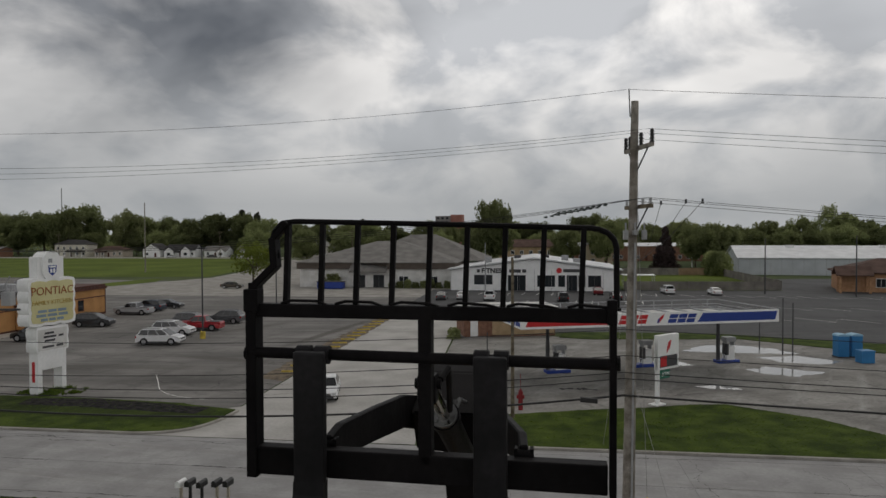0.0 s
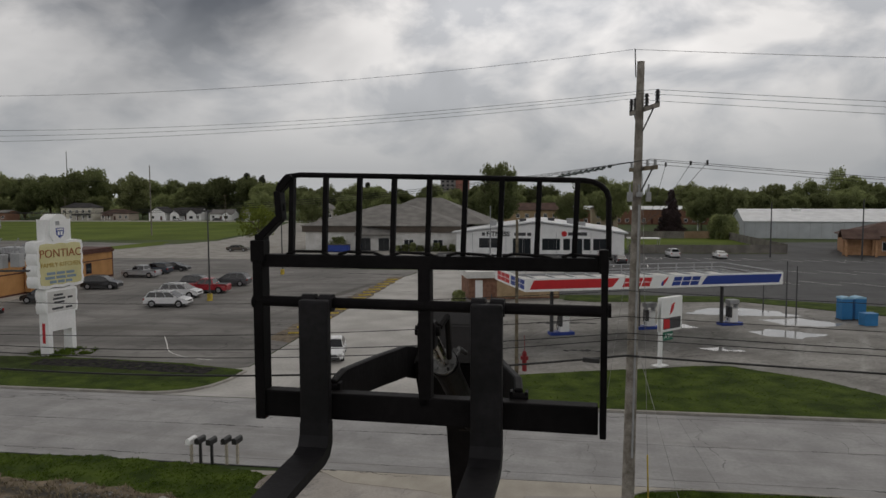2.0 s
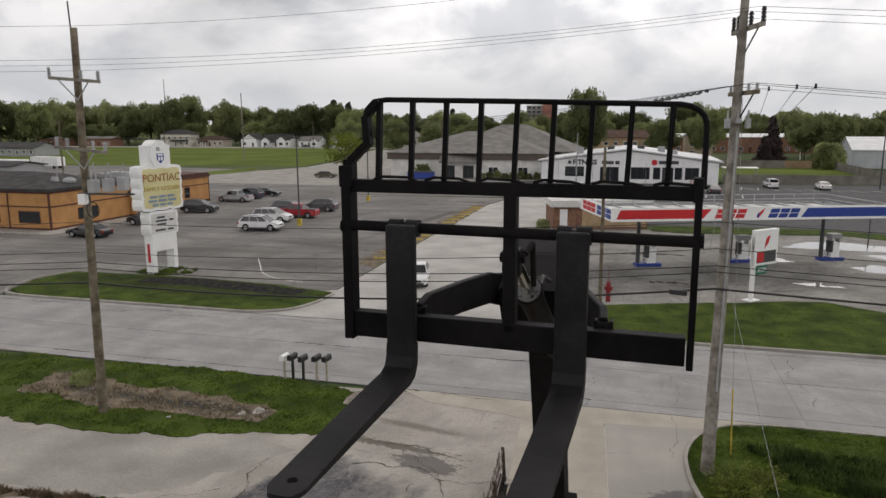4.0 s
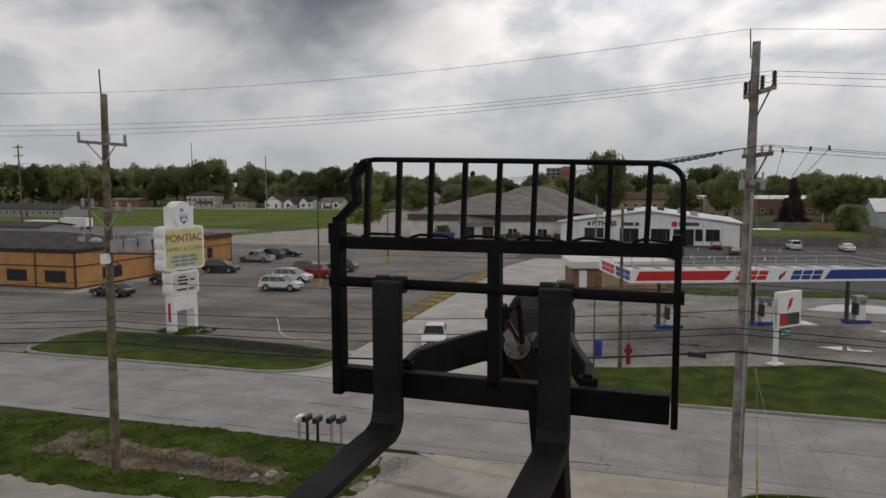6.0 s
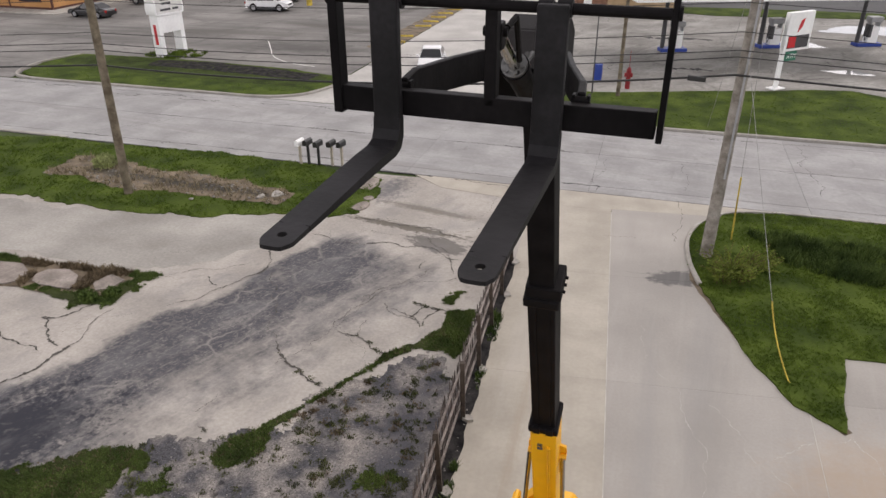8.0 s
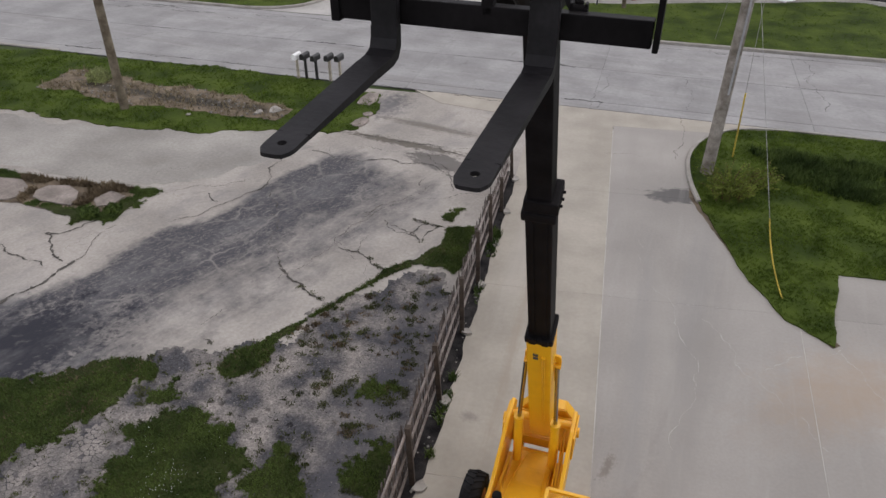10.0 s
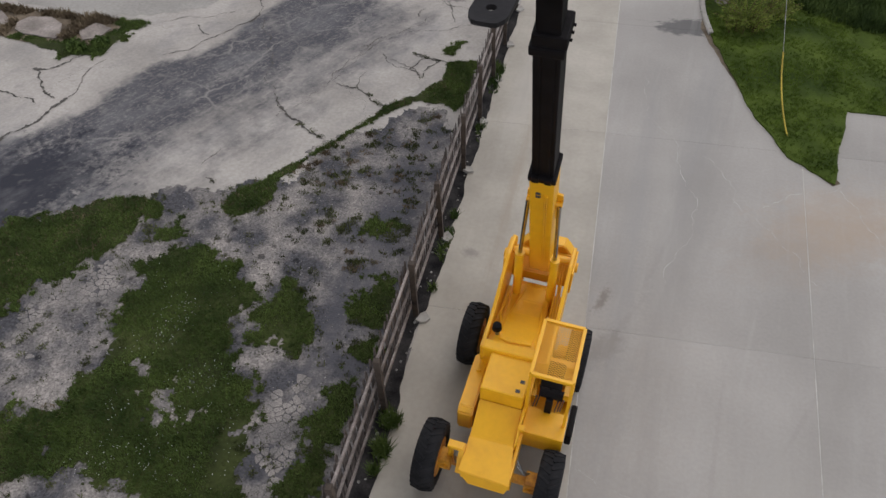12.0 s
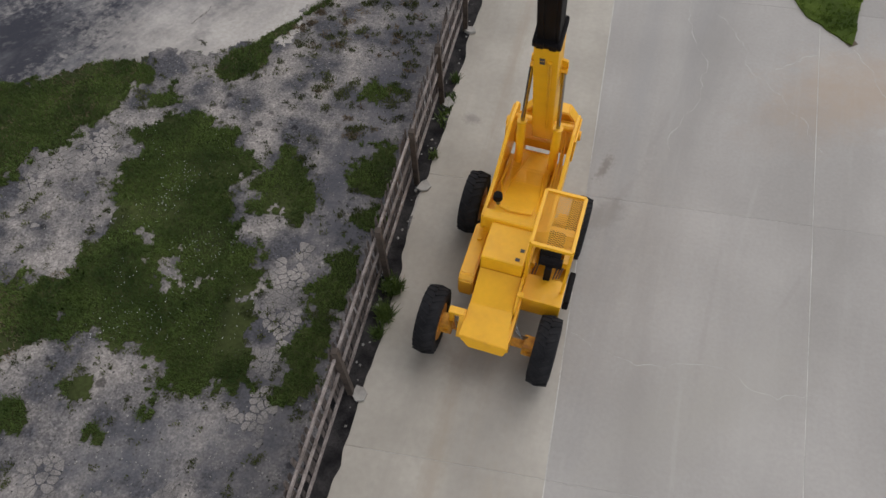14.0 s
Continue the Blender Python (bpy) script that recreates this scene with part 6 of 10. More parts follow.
    rod(bm, gland, top, 0.036, seg=16)
    part("piston_rod", bm, CHROME, tilt, "polished piston rod")
    bm = bm_new()
    box(bm, top.x - 0.045, top.x + 0.045, top.y - 0.03, top.y + 0.07, top.z - 0.11, top.z + 0.03, 0.015)
    rod(bm, top + Vector((-0.06, 0.02, -0.02)), top + Vector((0.065, 0.02, -0.02)), 0.026, seg=12)
    tube(bm, [top + Vector((0.06, 0.03, 0.0)), top + Vector((0.085, 0.10, 0.04)), top + Vector((0.075, 0.2, -0.06)), top + Vector((0.05, 0.40, -0.24))], 0.016, 8)
    part("clevis", bm, BLACK, tilt)
    bm = bm_new()
    tube(bm, [Vector((0.10, head.y - 0.6, head.z - 0.1)), Vector((0.14, -0.9, head.z + 0.06)), Vector((0.12, -1.2, head.z + 0.0)), gland + Vector((0.05, 0.1, 0.06))], 0.016, 8)
    part("hose", bm, HOSE, root, "black rubber hose")
    # carriage
    for a, b0, b1, zt in ((0.062, 0.028, 0.10, 11.47), (1.757, 1.73, 1.774, 11.44)):
        bm = bm_new()
        half = 0.026 if a < 1 else 0.015
        box_on(bm, a - half, a + half, -0.045, 0.045, 10.562, zt - 0.04, 0.006)
        box_on(bm, b0, b1, -0.05, 0.03, zt - 0.11, zt, 0.008)
        part("carriage_upright", bm, BLACK, root)
    bm = bm_new()
    box_on(bm, 0.06, 1.735, -0.03, 0.05, 10.575, 10.71, 0.008)
    part("lower_rail", bm, BLACK, root)
    bm = bm_new()
    box_on(bm, 0.05, 1.745, -0.03, 0.035, 11.335, 11.40, 0.008)
    part("upper_rail", bm, BLACK, root)
    bm = bm_new()
    rod(bm, CAR(0.05, -0.02, 11.165), CAR(1.755, -0.02, 11.155), 0.027, seg=14)
    for a in (0.03, 1.772):
        rod(bm, CAR(a, -0.02, 11.16), CAR(a + 0.015, -0.02, 11.16), 0.034, seg=10)
    part("fork_shaft", bm, BLACK, root)
    bm = bm_new()
    box_on(bm, 0.88, 0.942, -0.03, 0.05, 10.66, 11.35, 0.008)
    part("middle_upright", bm, BLACK, root)
    # load guard
    bm = bm_new()
    tops = [(0.30, 11.775), (1.68, 11.745)]
    tube(bm, [CAR(0.065, 0.0, 11.45), CAR(0.08, 0.0, 11.50), CAR(0.165, 0.0, 11.57), CAR(0.185, 0.0, 11.63), CAR(0.16, 0.0, 11.71), CAR(0.17, 0.0, 11.745), CAR(0.21, 0.0, 11.785), CAR(0.28, 0.0, 11.793),
              CAR(1.0, 0.0, 11.775), CAR(1.66, 0.0, 11.755), CAR(1.70, 0.0, 11.748), CAR(1.735, 0.0, 11.732), CAR(1.760, 0.0, 11.705), CAR(1.771, 0.0, 11.67), CAR(1.773, 0.0, 11.40)], 0.013, 8)
    guard = part("guard_frame", bm, BLACK, root)
    bm = bm_new()
    box_on(bm, 0.05, 0.095, -0.04, 0.035, 11.45, 11.50, 0.004)
    beam(bm, CAR(0.078, -0.002, 11.49), CAR(0.175, -0.002, 11.58), 0.034, 0.075, 0.006, up=(0, 1, 0))
    beam(bm, CAR(0.178, -0.002, 11.57), CAR(0.168, -0.002, 11.715), 0.034, 0.07, 0.006, up=(0, 1, 0))
    beam(bm, CAR(0.166, -0.002, 11.705), CAR(0.245, -0.002, 11.788), 0.026, 0.06, 0.006, up=(0, 1, 0))
    part("guard_bracket", bm, BLACK, guard)
    for i in range(9):
        a0, a1 = 0.228 + i * 0.1735, 0.243 + i * 0.1735
        bm = bm_new()
        beam(bm, CAR(a0, 0.0, 11.385 - 0.004 * i), CAR(a1, 0.0, 11.787 - 0.0042 * i), 0.024, 0.03 if i else 0.04, 0.003, up=(0, 1, 0))
        part("guard_bar", bm, BLACK, guard)
    for i in range(6):
        bm = bm_new()
        a = 0.26 + i * 0.27
        pts = [CAR(a - 0.05, -0.02, 11.402), CAR(a, -0.02, 11.416), CAR(a + 0.13, -0.02, 11.415 - 0.002 * i), CAR(a + 0.18, -0.02, 11.396)]
        tube(bm, pts, 0.007, 6)
        part("guard_foot", bm, BLACK, guard)
    # forks
    for a, k in ((0.376, 0.0), (1.222, 0.0)):
        bm = bm_new()
        box_on(bm, a - 0.075, a + 0.075, -0.11, -0.055, 10.50, 11.185, 0.012)
        rod(bm, CAR(a - 0.078, -0.03, 11.163), CAR(a - 0.012, -0.03, 11.163), 0.044, seg=16)
        rod(bm, CAR(a + 0.012, -0.03, 11.163), CAR(a + 0.078, -0.03, 11.163), 0.044, seg=16)
        sec = [(-0.055, 10.58), (-0.06, 10.47), (-0.10, 10.415), (-0.17, 10.395), (-1.42, 10.385), (-1.42, 10.405), (-0.2, 10.45), (-0.14, 10.47), (-0.115, 10.52), (-0.11, 10.58)]
        outline_fork(bm, a, sec)
        part("fork", bm, FORK, root, "black steel fork with a hole near its tip")
    return root


def CAR(a, off, z):
    """A place on the fork carriage: a metres from its end, off behind its face, at height z, in the machine's frame."""
    t = radians(-1.8)
    return Vector((0.0625 + (a - 0.875) * math.cos(t) - off * math.sin(t), -1.775 + (a - 0.875) * math.sin(t) + off * math.cos(t), z))


def box_on(bm, a0, a1, o0, o1, z0, z1, bevel):
    p = CAR(0, 0, 0)
    m = Matrix.Translation(p) @ Matrix.Rotation(radians(-1.8), 4, "Z")
    box(bm, a0, a1, o0, o1, z0, z1, bevel, m)


def outline_fork(bm, a, sec):
    """Heel and blade of one fork, with a rounded tip and a round hole."""
    m = Matrix.Translation(CAR(0, 0, 0)) @ Matrix.Rotation(radians(-1.8), 4, "Z")
    fs = prism(bm, [(y, z) for y, z in sec[:4]] + [(-0.30, 10.394), (-0.30, 10.447)] + [(y, z) for y, z in sec[6:]], 0, a - 0.075, a + 0.075)
    bmesh.ops.transform(bm, matrix=m, verts=list({v for f in fs for v in f.verts}))
    # blade seen from above: outer outline and hole share a ring of quads
    n = 28
    cy, hr = -1.20, 0.021
    outer, inner = [], []
    for i in range(n):
        t = 6.2832 * i / n
        inner.append((a + hr * math.cos(t), cy + hr * 1.0 * math.sin(t)))
        c, s = math.cos(t), math.sin(t)
        k = min(0.075 / max(abs(c), 1e-6), 0.10 / max(abs(s), 1e-6))
        x, y = a + c * k, cy + s * k
        if y < cy - 0.03:
            x = a + (x - a) * (1 - 0.42 * ((cy - 0.03 - y) / 0.07) ** 2)
        outer.append((x, y))

    def height(y):
        return 10.372 + 0.022 * (y + 1.30) / 1.0, 10.390 + 0.058 * (y + 1.30) / 1.0
    tops, bots = [], []
    for ring in (outer, inner):
        tops.append([bm.verts.new(m @ Vector((x, y, height(y)[1]))) for x, y in ring])
        bots.append([bm.verts.new(m @ Vector((x, y, height(y)[0]))) for x, y in ring])
    fs = []
    for i in range(n):
        j = (i + 1) % n
        fs += [bm.faces.new((tops[0][i], tops[0][j], tops[1][j], tops[1][i])), bm.faces.new((bots[0][j], bots[0][i], bots[1][i], bots[1][j])),
               bm.faces.new((tops[0][j], tops[0][i], bots[0][i], bots[0][j])), bm.faces.new((tops[1][i], tops[1][j], bots[1][j], bots[1][i]))]
    bmesh.ops.recalc_face_normals(bm, faces=fs)
    y0, y1 = cy + 0.10, -0.30
    vs = [bm.verts.new(m @ Vector((x, y, height(y)[k]))) for k in (0, 1) for x, y in ((a - 0.075, y0), (a + 0.075, y0), (a + 0.075, y1), (a - 0.075, y1))]
    fs = [bm.faces.new([vs[i] for i in q]) for q in ((0, 1, 2, 3), (4, 5, 6, 7), (0, 1, 5, 4), (1, 2, 6, 5), (2, 3, 7, 6), (3, 0, 4, 7))]
    bmesh.ops.recalc_face_normals(bm, faces=fs)


def wheel_rim(x):
    bm = bm_new()
    s = 1 if x > 0 else -1
    rod(bm, (-0.17, 0, 0), (0.17, 0, 0), 0.335, seg=28)
    rod(bm, (s * 0.12, 0, 0), (s * 0.20, 0, 0), 0.13, seg=16)
    rod(bm, (-s * 0.28, 0, 0), (-s * 0.12, 0, 0), 0.14, seg=16)
    for k in range(8):
        t = 6.2832 * k / 8
        rod(bm, (s * 0.16, 0.2 * math.cos(t), 0.2 * math.sin(t)), (s * 0.19, 0.2 * math.cos(t), 0.2 * math.sin(t)), 0.02, seg=6)
    return bm


def cab_box():
    """Floor tub of the cab: a solid deck in front, an open footwell behind it."""
    bm = bm_new()
    box(bm, 0.38, 1.08, 0.63, 1.14, 0.60, 1.04, 0.015)
    box(bm, 0.35, 1.08, 1.14, 2.05, 0.56, 0.62, 0.01)
    box(bm, 0.35, 0.40, 1.0, 2.05, 0.62, 1.36, 0.01)
    box(bm, 1.03, 1.08, 1.5, 2.05, 0.62, 1.20, 0.01)
    box(bm, 0.35, 1.08, 1.9, 2.05, 0.62, 1.3, 0.01)
    box(bm, 0.40, 1.03, 1.80, 1.92, 1.10, 1.16, 0.01)
    box(bm, 0.40, 0.47, 1.30, 1.82, 0.95, 1.12, 0.01)
    box(bm, 0.92, 1.03, 1.45, 1.82, 0.95, 1.12, 0.01)
    return bm


def cylinder_mesh(p, q, r):
    bm = bm_new()
    rod(bm, p, q, r, seg=18)
    p, q = Vector(p), Vector(q)
    d = (q - p).normalized()
    rod(bm, q - d * 0.06, q + d * 0.01, r * 1.15, seg=18)
    rod(bm, p - Vector((r * 1.3, 0, 0)), p + Vector((r * 1.3, 0, 0)), r * 0.9, seg=14)
    return bm


tele_handler()

# ---- paved lots across the road
CONC2 = cracked("forecourt_concrete", (0.215, 0.205, 0.188), (0.315, 0.304, 0.282), 0.3, 0.3, 0.7, rough=0.9, var=0.2, scale=0.25, fine=4, bump=0.2, bump_scale=20)
streaks(NEW_LOT, 5.0, (0.06, 0.4), 0.5, 0.7, (0.11, 0.108, 0.106), 0.5)
streaks(NEW_LOT, 70.0, (0.15, 0.9), 0.55, 0.72, (0.03, 0.03, 0.031), 0.6, 6.0)
streaks(CONC2, 30.0, (0.5, 1.6), 0.56, 0.72, (0.10, 0.093, 0.083), 0.6, 3.0)
streaks(CONC2, 14.0, (0.08, 0.5), 0.5, 0.68, (0.15, 0.142, 0.13), 0.55)
streaks(CONC2, 60.0, (0.1, 0.7), 0.55, 0.7, (0.42, 0.41, 0.39), 0.5, 8.0)
sheet("restaurant_lot", [(-130, 38.9), (-42, 38.9), (-43.4, 43.2), (-42.3, 46.6), (-30, 46.7), (-19.4, 45.0), (-19.2, 100), (-17.5, 111), (-60, 111), (-130, 108)], -0.008, LOT,
      "worn grey asphalt parking lot of the restaurant", "parking lot", uv=True)
sheet("exit_drive", [(-23.5, 38.8), (-6.3, 38.9), (-7.2, 50), (-8.4, 80), (-8.6, 113), (-16.6, 113), (-19.0, 100), (-19.2, 46), (-21, 44.8)], -0.004, mat("exit_concrete", (0.40, 0.385, 0.36), (0.47, 0.455, 0.43), rough=0.9, var=0.12, scale=0.3, fine=5, bump=0.15, bump_scale=30),
      "pale concrete exit lane beside the lot", "driveway", uv=True)
sheet("station_forecourt", [(-7.2, 44), (-4, 45.4), (9, 49.2), (14, 50.5), (20, 44), (60, 38.9), (60, 72), (36, 73), (24, 82), (3.6, 81), (-8.4, 86)], -0.006, CONC2,
      "stained worn concrete forecourt of the fuel station", "forecourt", uv=True)
sheet("fitness_lot", [(-8.5, 86), (3, 85), (22, 84.5), (36, 79), (90, 77), (90, 150), (50, 150.4), (19, 148.4), (19, 146), (-20, 146), (-20, 113), (-8.5, 113)], -0.007, NEW_LOT,
      "fresh dark asphalt parking lot with painted stalls", "parking lot", uv=True)
sheet("cross_street", [(-400, 108), (-60, 111), (-17, 112.5), (-17, 128), (-60, 127), (-400, 124)], -0.014, LOT, "grey cross street behind the lots", "road", uv=True)
sheet("pale_lot", [(-100, 127), (-16.5, 127.5), (-16, 155), (-50, 175), (-72, 250), (-92, 300), (-112, 310), (-88, 205), (-85, 180)], -0.016, PALE_LOT, "pale gravel lot beside the hall", "parking lot", uv=True)
sheet("grey_yard", [(-220, 125), (-98, 126), (-84, 165), (-140, 176), (-230, 160)], -0.017, LOT, "grey gravel yard behind the restaurant", "parking lot", uv=True)
sheet("green_field", [(-420, 160), (-140, 177), (-88, 184), (-92, 215), (-124, 318), (-420, 318)], -0.018, FIELD, "mown bright green field", "field", uv=True)
sheet("far_street", [(-420, 319.5), (-124, 320), (-60, 324), (60, 324), (60, 336), (-60, 336), (-420, 335)], -0.02, PALE_LOT, "pale street in front of the houses", "road", uv=True)
sheet("grass_wedge", [(-102, 153), (-94, 148.5), (-91.5, 163), (-96, 175), (-99, 174)], -0.008, FIELD, "thin green grass wedge beside the pale lot", "field", uv=True)
sheet("office_yard", [(46, 120), (50.5, 161.5), (58, 186), (82, 190), (110, 175), (110, 120)], -0.012, NEW_LOT, "dark asphalt yard round the brick office", "pavement", uv=True)
sheet("lawn_behind_lot", [(19, 148.5), (50.4, 150.6), (51, 203), (22, 200.5)], -0.01, FIELD, "bright green lawn behind the lot fence", "field", uv=True)
for pts in ([(14.9, 72.5), (18, 76.5), (21, 77.4), (24.5, 75.2), (25.8, 72.6), (21, 72.2)], [(21.2, 70.0), (25.2, 71.2), (28.4, 68.6), (26.4, 66.8), (23, 67.4)], [(18.6, 63.4), (20.8, 65.2), (24.5, 63.0), (22.0, 61.0), (20, 61.6)], [(10.6, 66.5), (13.5, 67.2), (14.8, 65.0), (12.2, 64.6)], [(12.8, 56.4), (15.4, 56.8), (16.2, 55.6), (14.0, 55.2)]):
    sheet("puddle", pts, -0.001, WATER, "shallow rain puddle reflecting the sky on the forecourt", "puddle", "", wobble=0.5, step=0.5, uv=True)

bm = bm_new()
def stripe(u0, v0, u1, v1, w=0.12, z=0.001):
    p, q = W(u0, v0), W(u1, v1)
    d = (q - p).normalized()
    n2 = Vector((-d.y, d.x, 0)) * w / 2
    bm.faces.new([bm.verts.new((c.x, c.y, z)) for c in (p - n2, q - n2, q + n2, p + n2)])
for i in range(14):
    stripe(-12 + i * 2.75, 139.5, -12.6 + i * 2.75, 134.5)
    stripe(21 + i * 3.4, 139.5 - i * 0.35, 22.9 + i * 3.4, 134.5 - i * 0.35)
for i in range(9):
    stripe(-3 + i * 2.75, 124, -3.6 + i * 2.75, 119)
for i in range(5):
    stripe(27 + i * 5.4, 118 - 0.5 * i, 31 + i * 5.4, 113.5 - 0.5 * i)
for i in range(3):
    stripe(31 + i * 5.0, 103 - 0.5 * i, 34.6 + i * 5.0, 98.5 - 0.5 * i)
bend = smooth_line([(-30.6, 55.4), (-28.9, 52.7), (-27.2, 50.0), (-25.4, 48.5), (-23.8, 47.9), (-22.6, 47.6)])
for a, b in zip(bend, bend[1:]):
    stripe(*a, *b, 0.075)
tagged(part("lot_markings", bm, LINE), "faded painted parking lines", "markings", "", "structure")
bm = bm_new()
for i in range(90):
    u, v = rnd.uniform(-56, -20), rnd.uniform(47, 105)
    l = rnd.uniform(2, 9)
    a = rnd.choice((0.05, 1.5, 0.3))
    crack(bm, uvs((u, v), (u + l * math.cos(a), v + l * math.sin(a))), 0.075, -0.003, 700 + i)
for i in range(30):
    u, v = rnd.uniform(-4, 30), rnd.uniform(52, 78)
    l = rnd.uniform(2, 7)
    a = rnd.choice((0.35, 1.9, 0.1))
    crack(bm, uvs((u, v), (u + l * math.cos(a), v + l * math.sin(a))), 0.06, -0.002, 800 + i)
tagged(part("lot_cracks", bm, TAR), "dark cracks in the parking lots", "cracks", "", "stuff")
bm = bm_new()
for k, (u, v, a, b) in enumerate(((-24, 104, 5, 0.9), (-30, 99, 3, 0.6), (4, 54, 1.4, 0.6), (3, 66, 3, 0.8))):
    crack(bm, uvs((u - a, v), (u, v + 0.2), (u + a, v)), b, -0.002, 900 + k, 3)
tagged(part("oil_stains", bm, TAR), "dark tar patches on the lots", "stain", "", "stuff")


# ---- wooden fence along the drive
def board_fence():
    root = thing("board_fence", pose(0, 0, 0), "weathered grey picket fence with dark posts along the drive", "fence")
    ys = [22.0, 19.75, 17.8, 15.75, 13.6, 11.15, 8.85, 6.55, 4.2, 1.95, -0.4, -2.8, -5.2]
    def fx(y):
        return -0.60 - (22 - y) * 0.0555
    bm = bm_new()
    box(bm, -0.055, 0.055, -0.055, 0.055, 0.0, 1.68, 0.008)
    me = mesh_of("post", bm, POST_WOOD)
    r2 = random.Random(5)
    for y in ys:
        h = 0.72 if y > 19 else 1.0
        bm = bm_new()   # broken concrete round the foot
        for k in range(1):
            a = r2.uniform(0, 6.28)
            ring = [(0.11 * math.cos(a + 1.05 * j) * r2.uniform(0.7, 1.5), 0.15 * math.sin(a + 1.05 * j) * r2.uniform(0.6, 1.5)) for j in range(6)]
            ox, oy = r2.uniform(0.04, 0.12), r2.uniform(-0.16, 0.06)
            prism(bm, [(px + ox, py + oy) for px, py in ring], 2, 0.0, r2.uniform(0.03, 0.07))
        part("footing", bm, KERB, root, "broken pale concrete footing", m=pose(fx(y) + 0.12, y, 0.012))
        part("post", me, None, root, m=pose(fx(y) + 0.07, y, 0, r2.uniform(-1.5, 1.5), r2.uniform(-4.5, -1), 3) @ Matrix.Diagonal((1, 1, h, 1)))
    for y0, y1 in zip(ys[1:], ys):
        h = 0.75 if y0 > 17 else 1.0
        for zz in (0.35, 0.92, 1.45):
            bm = bm_new()
            beam(bm, (fx(y0) - 0.02, y0, zz * h + r2.uniform(-0.02, 0.02)), (fx(y1) - 0.02, y1, zz * h + r2.uniform(-0.02, 0.02)), 0.04, 0.085, 0.004)
            part("rail", bm, FENCE_WOOD, root)
    bm = bm_new()
    prism(bm, [(-0.045, 0.08), (0.045, 0.08), (0.045, 1.52), (0.0, 1.58), (-0.045, 1.52)], 0, -0.01, 0.01)
    me = mesh_of("picket", bm, PICKET_WOOD)
    y = -5.2
    while y < 22.0:
        if r2.random() > 0.05:
            h = 0.74 if y > 18.5 else 1.0
            part("picket", me, None, root, m=pose(fx(y) - 0.055, y, 0, r2.uniform(-1.2, 1.2), r2.uniform(-3.5, 0), 3.3) @ Matrix.Diagonal((1, 1, h * r2.uniform(0.95, 1.0), 1)))
        y += 0.118 + r2.uniform(0, 0.01)


board_fence()


# ---- utility poles and wires
INSULATOR = mat("green_insulator", (0.035, 0.05, 0.045), rough=0.4, var=0.1, bump=0)
def insulator(bm, p, h=0.28, r=0.06):
    for k in range(4):
        rod(bm, (p[0], p[1], p[2] + h * k / 4), (p[0], p[1], p[2] + h * (k + 0.7) / 4), r, r * 0.6, 10)
    rod(bm, p, (p[0], p[1], p[2] + h), r * 0.5, seg=8)


def pole_parts(root, h, r0, r1, wood, lean=(0, 0)):
    bm = bm_new()
    n, seg = 12, 14
    rings2 = []
    for k in range(n + 1):
        a = k / n
        rr = r0 + (r1 - r0) * a
        rings2.append([bm.verts.new((lean[0] * a + rr * math.cos(6.2832 * i / seg), lean[1] * a + rr * math.sin(6.2832 * i / seg), h * a - (0.1 if k == 0 else 0))) for i in range(seg)])
    for lo, hi in zip(rings2, rings2[1:]):
        for i in range(seg):
            j = (i + 1) % seg
            bm.faces.new((lo[i], lo[j], hi[j], hi[i]))
    bm.faces.new(rings2[-1])
    part("pole_shaft", bm, wood, root, smooth=True)


def wire(p, q, sag, r, name="wire", label="thin black overhead wire", material=None):
    p, q = Vector(p), Vector(q)
    cu = bpy.data.curves.new(name, "CURVE")
    cu.dimensions, cu.bevel_depth, cu.bevel_resolution = "3D", r, 1
    sp = cu.splines.new("POLY")
    sp.points.add(20)
    for i in range(21):
        t = i / 20
        c = p.lerp(q, t)
        sp.points[i].co = (c.x, c.y, c.z - sag * 4 * t * (1 - t), 1)
    cu.materials.append(material or CABLE)
    return tagged(new(name, cu), label, "wire", "overhead wires")


east = thing("utility_pole", pose(6.20, 23.6, 0), "tall weathered grey wooden utility pole with two crossarms", "utility pole", "utility poles")
pole_parts(east, 16.0, 0.225, 0.12, POLE_WOOD, (0.22, 0.02))
EX, EY = 6.40, 23.61
arm = Vector((0.12, -0.99, 0)).normalized()
for z, half, ins in ((14.48, 1.2, True), (12.57, 1.15, False)):
    bm = bm_new()
    c = Vector((0.19, 0.02, z)) + Vector((0.16, 0.06, 0))
    beam(bm, c - arm * half, c + arm * half, 0.10, 0.13, 0.008)
    part("crossarm", bm, POLE_WOOD if ins else OLD_WOOD, east)
    for s in (-1, 1):
        bm = bm_new()
        rod(bm, c + arm * s * half * 0.75, c + Vector((-0.1, 0, -0.85)), 0.025, seg=8)
        part("brace", bm, DARK_GREY, east)
    for k in ((-0.95, -0.62, 0.2, 0.95) if ins else (-0.9, 0.35, 0.9)):
        bm = bm_new()
        p = c + arm * half * k
        insulator(bm, (p.x, p.y, p.z + 0.06), 0.42 if ins else 0.2, 0.085 if ins else 0.06)
        part("insulator", bm, CABLE if ins else GREY, east)
bm = bm_new()
rod(bm, (0.06, 0, 15.5), (0.02, 0, 16.4), 0.02, seg=6)
part("top_pin", bm, DARK_GREY, east)
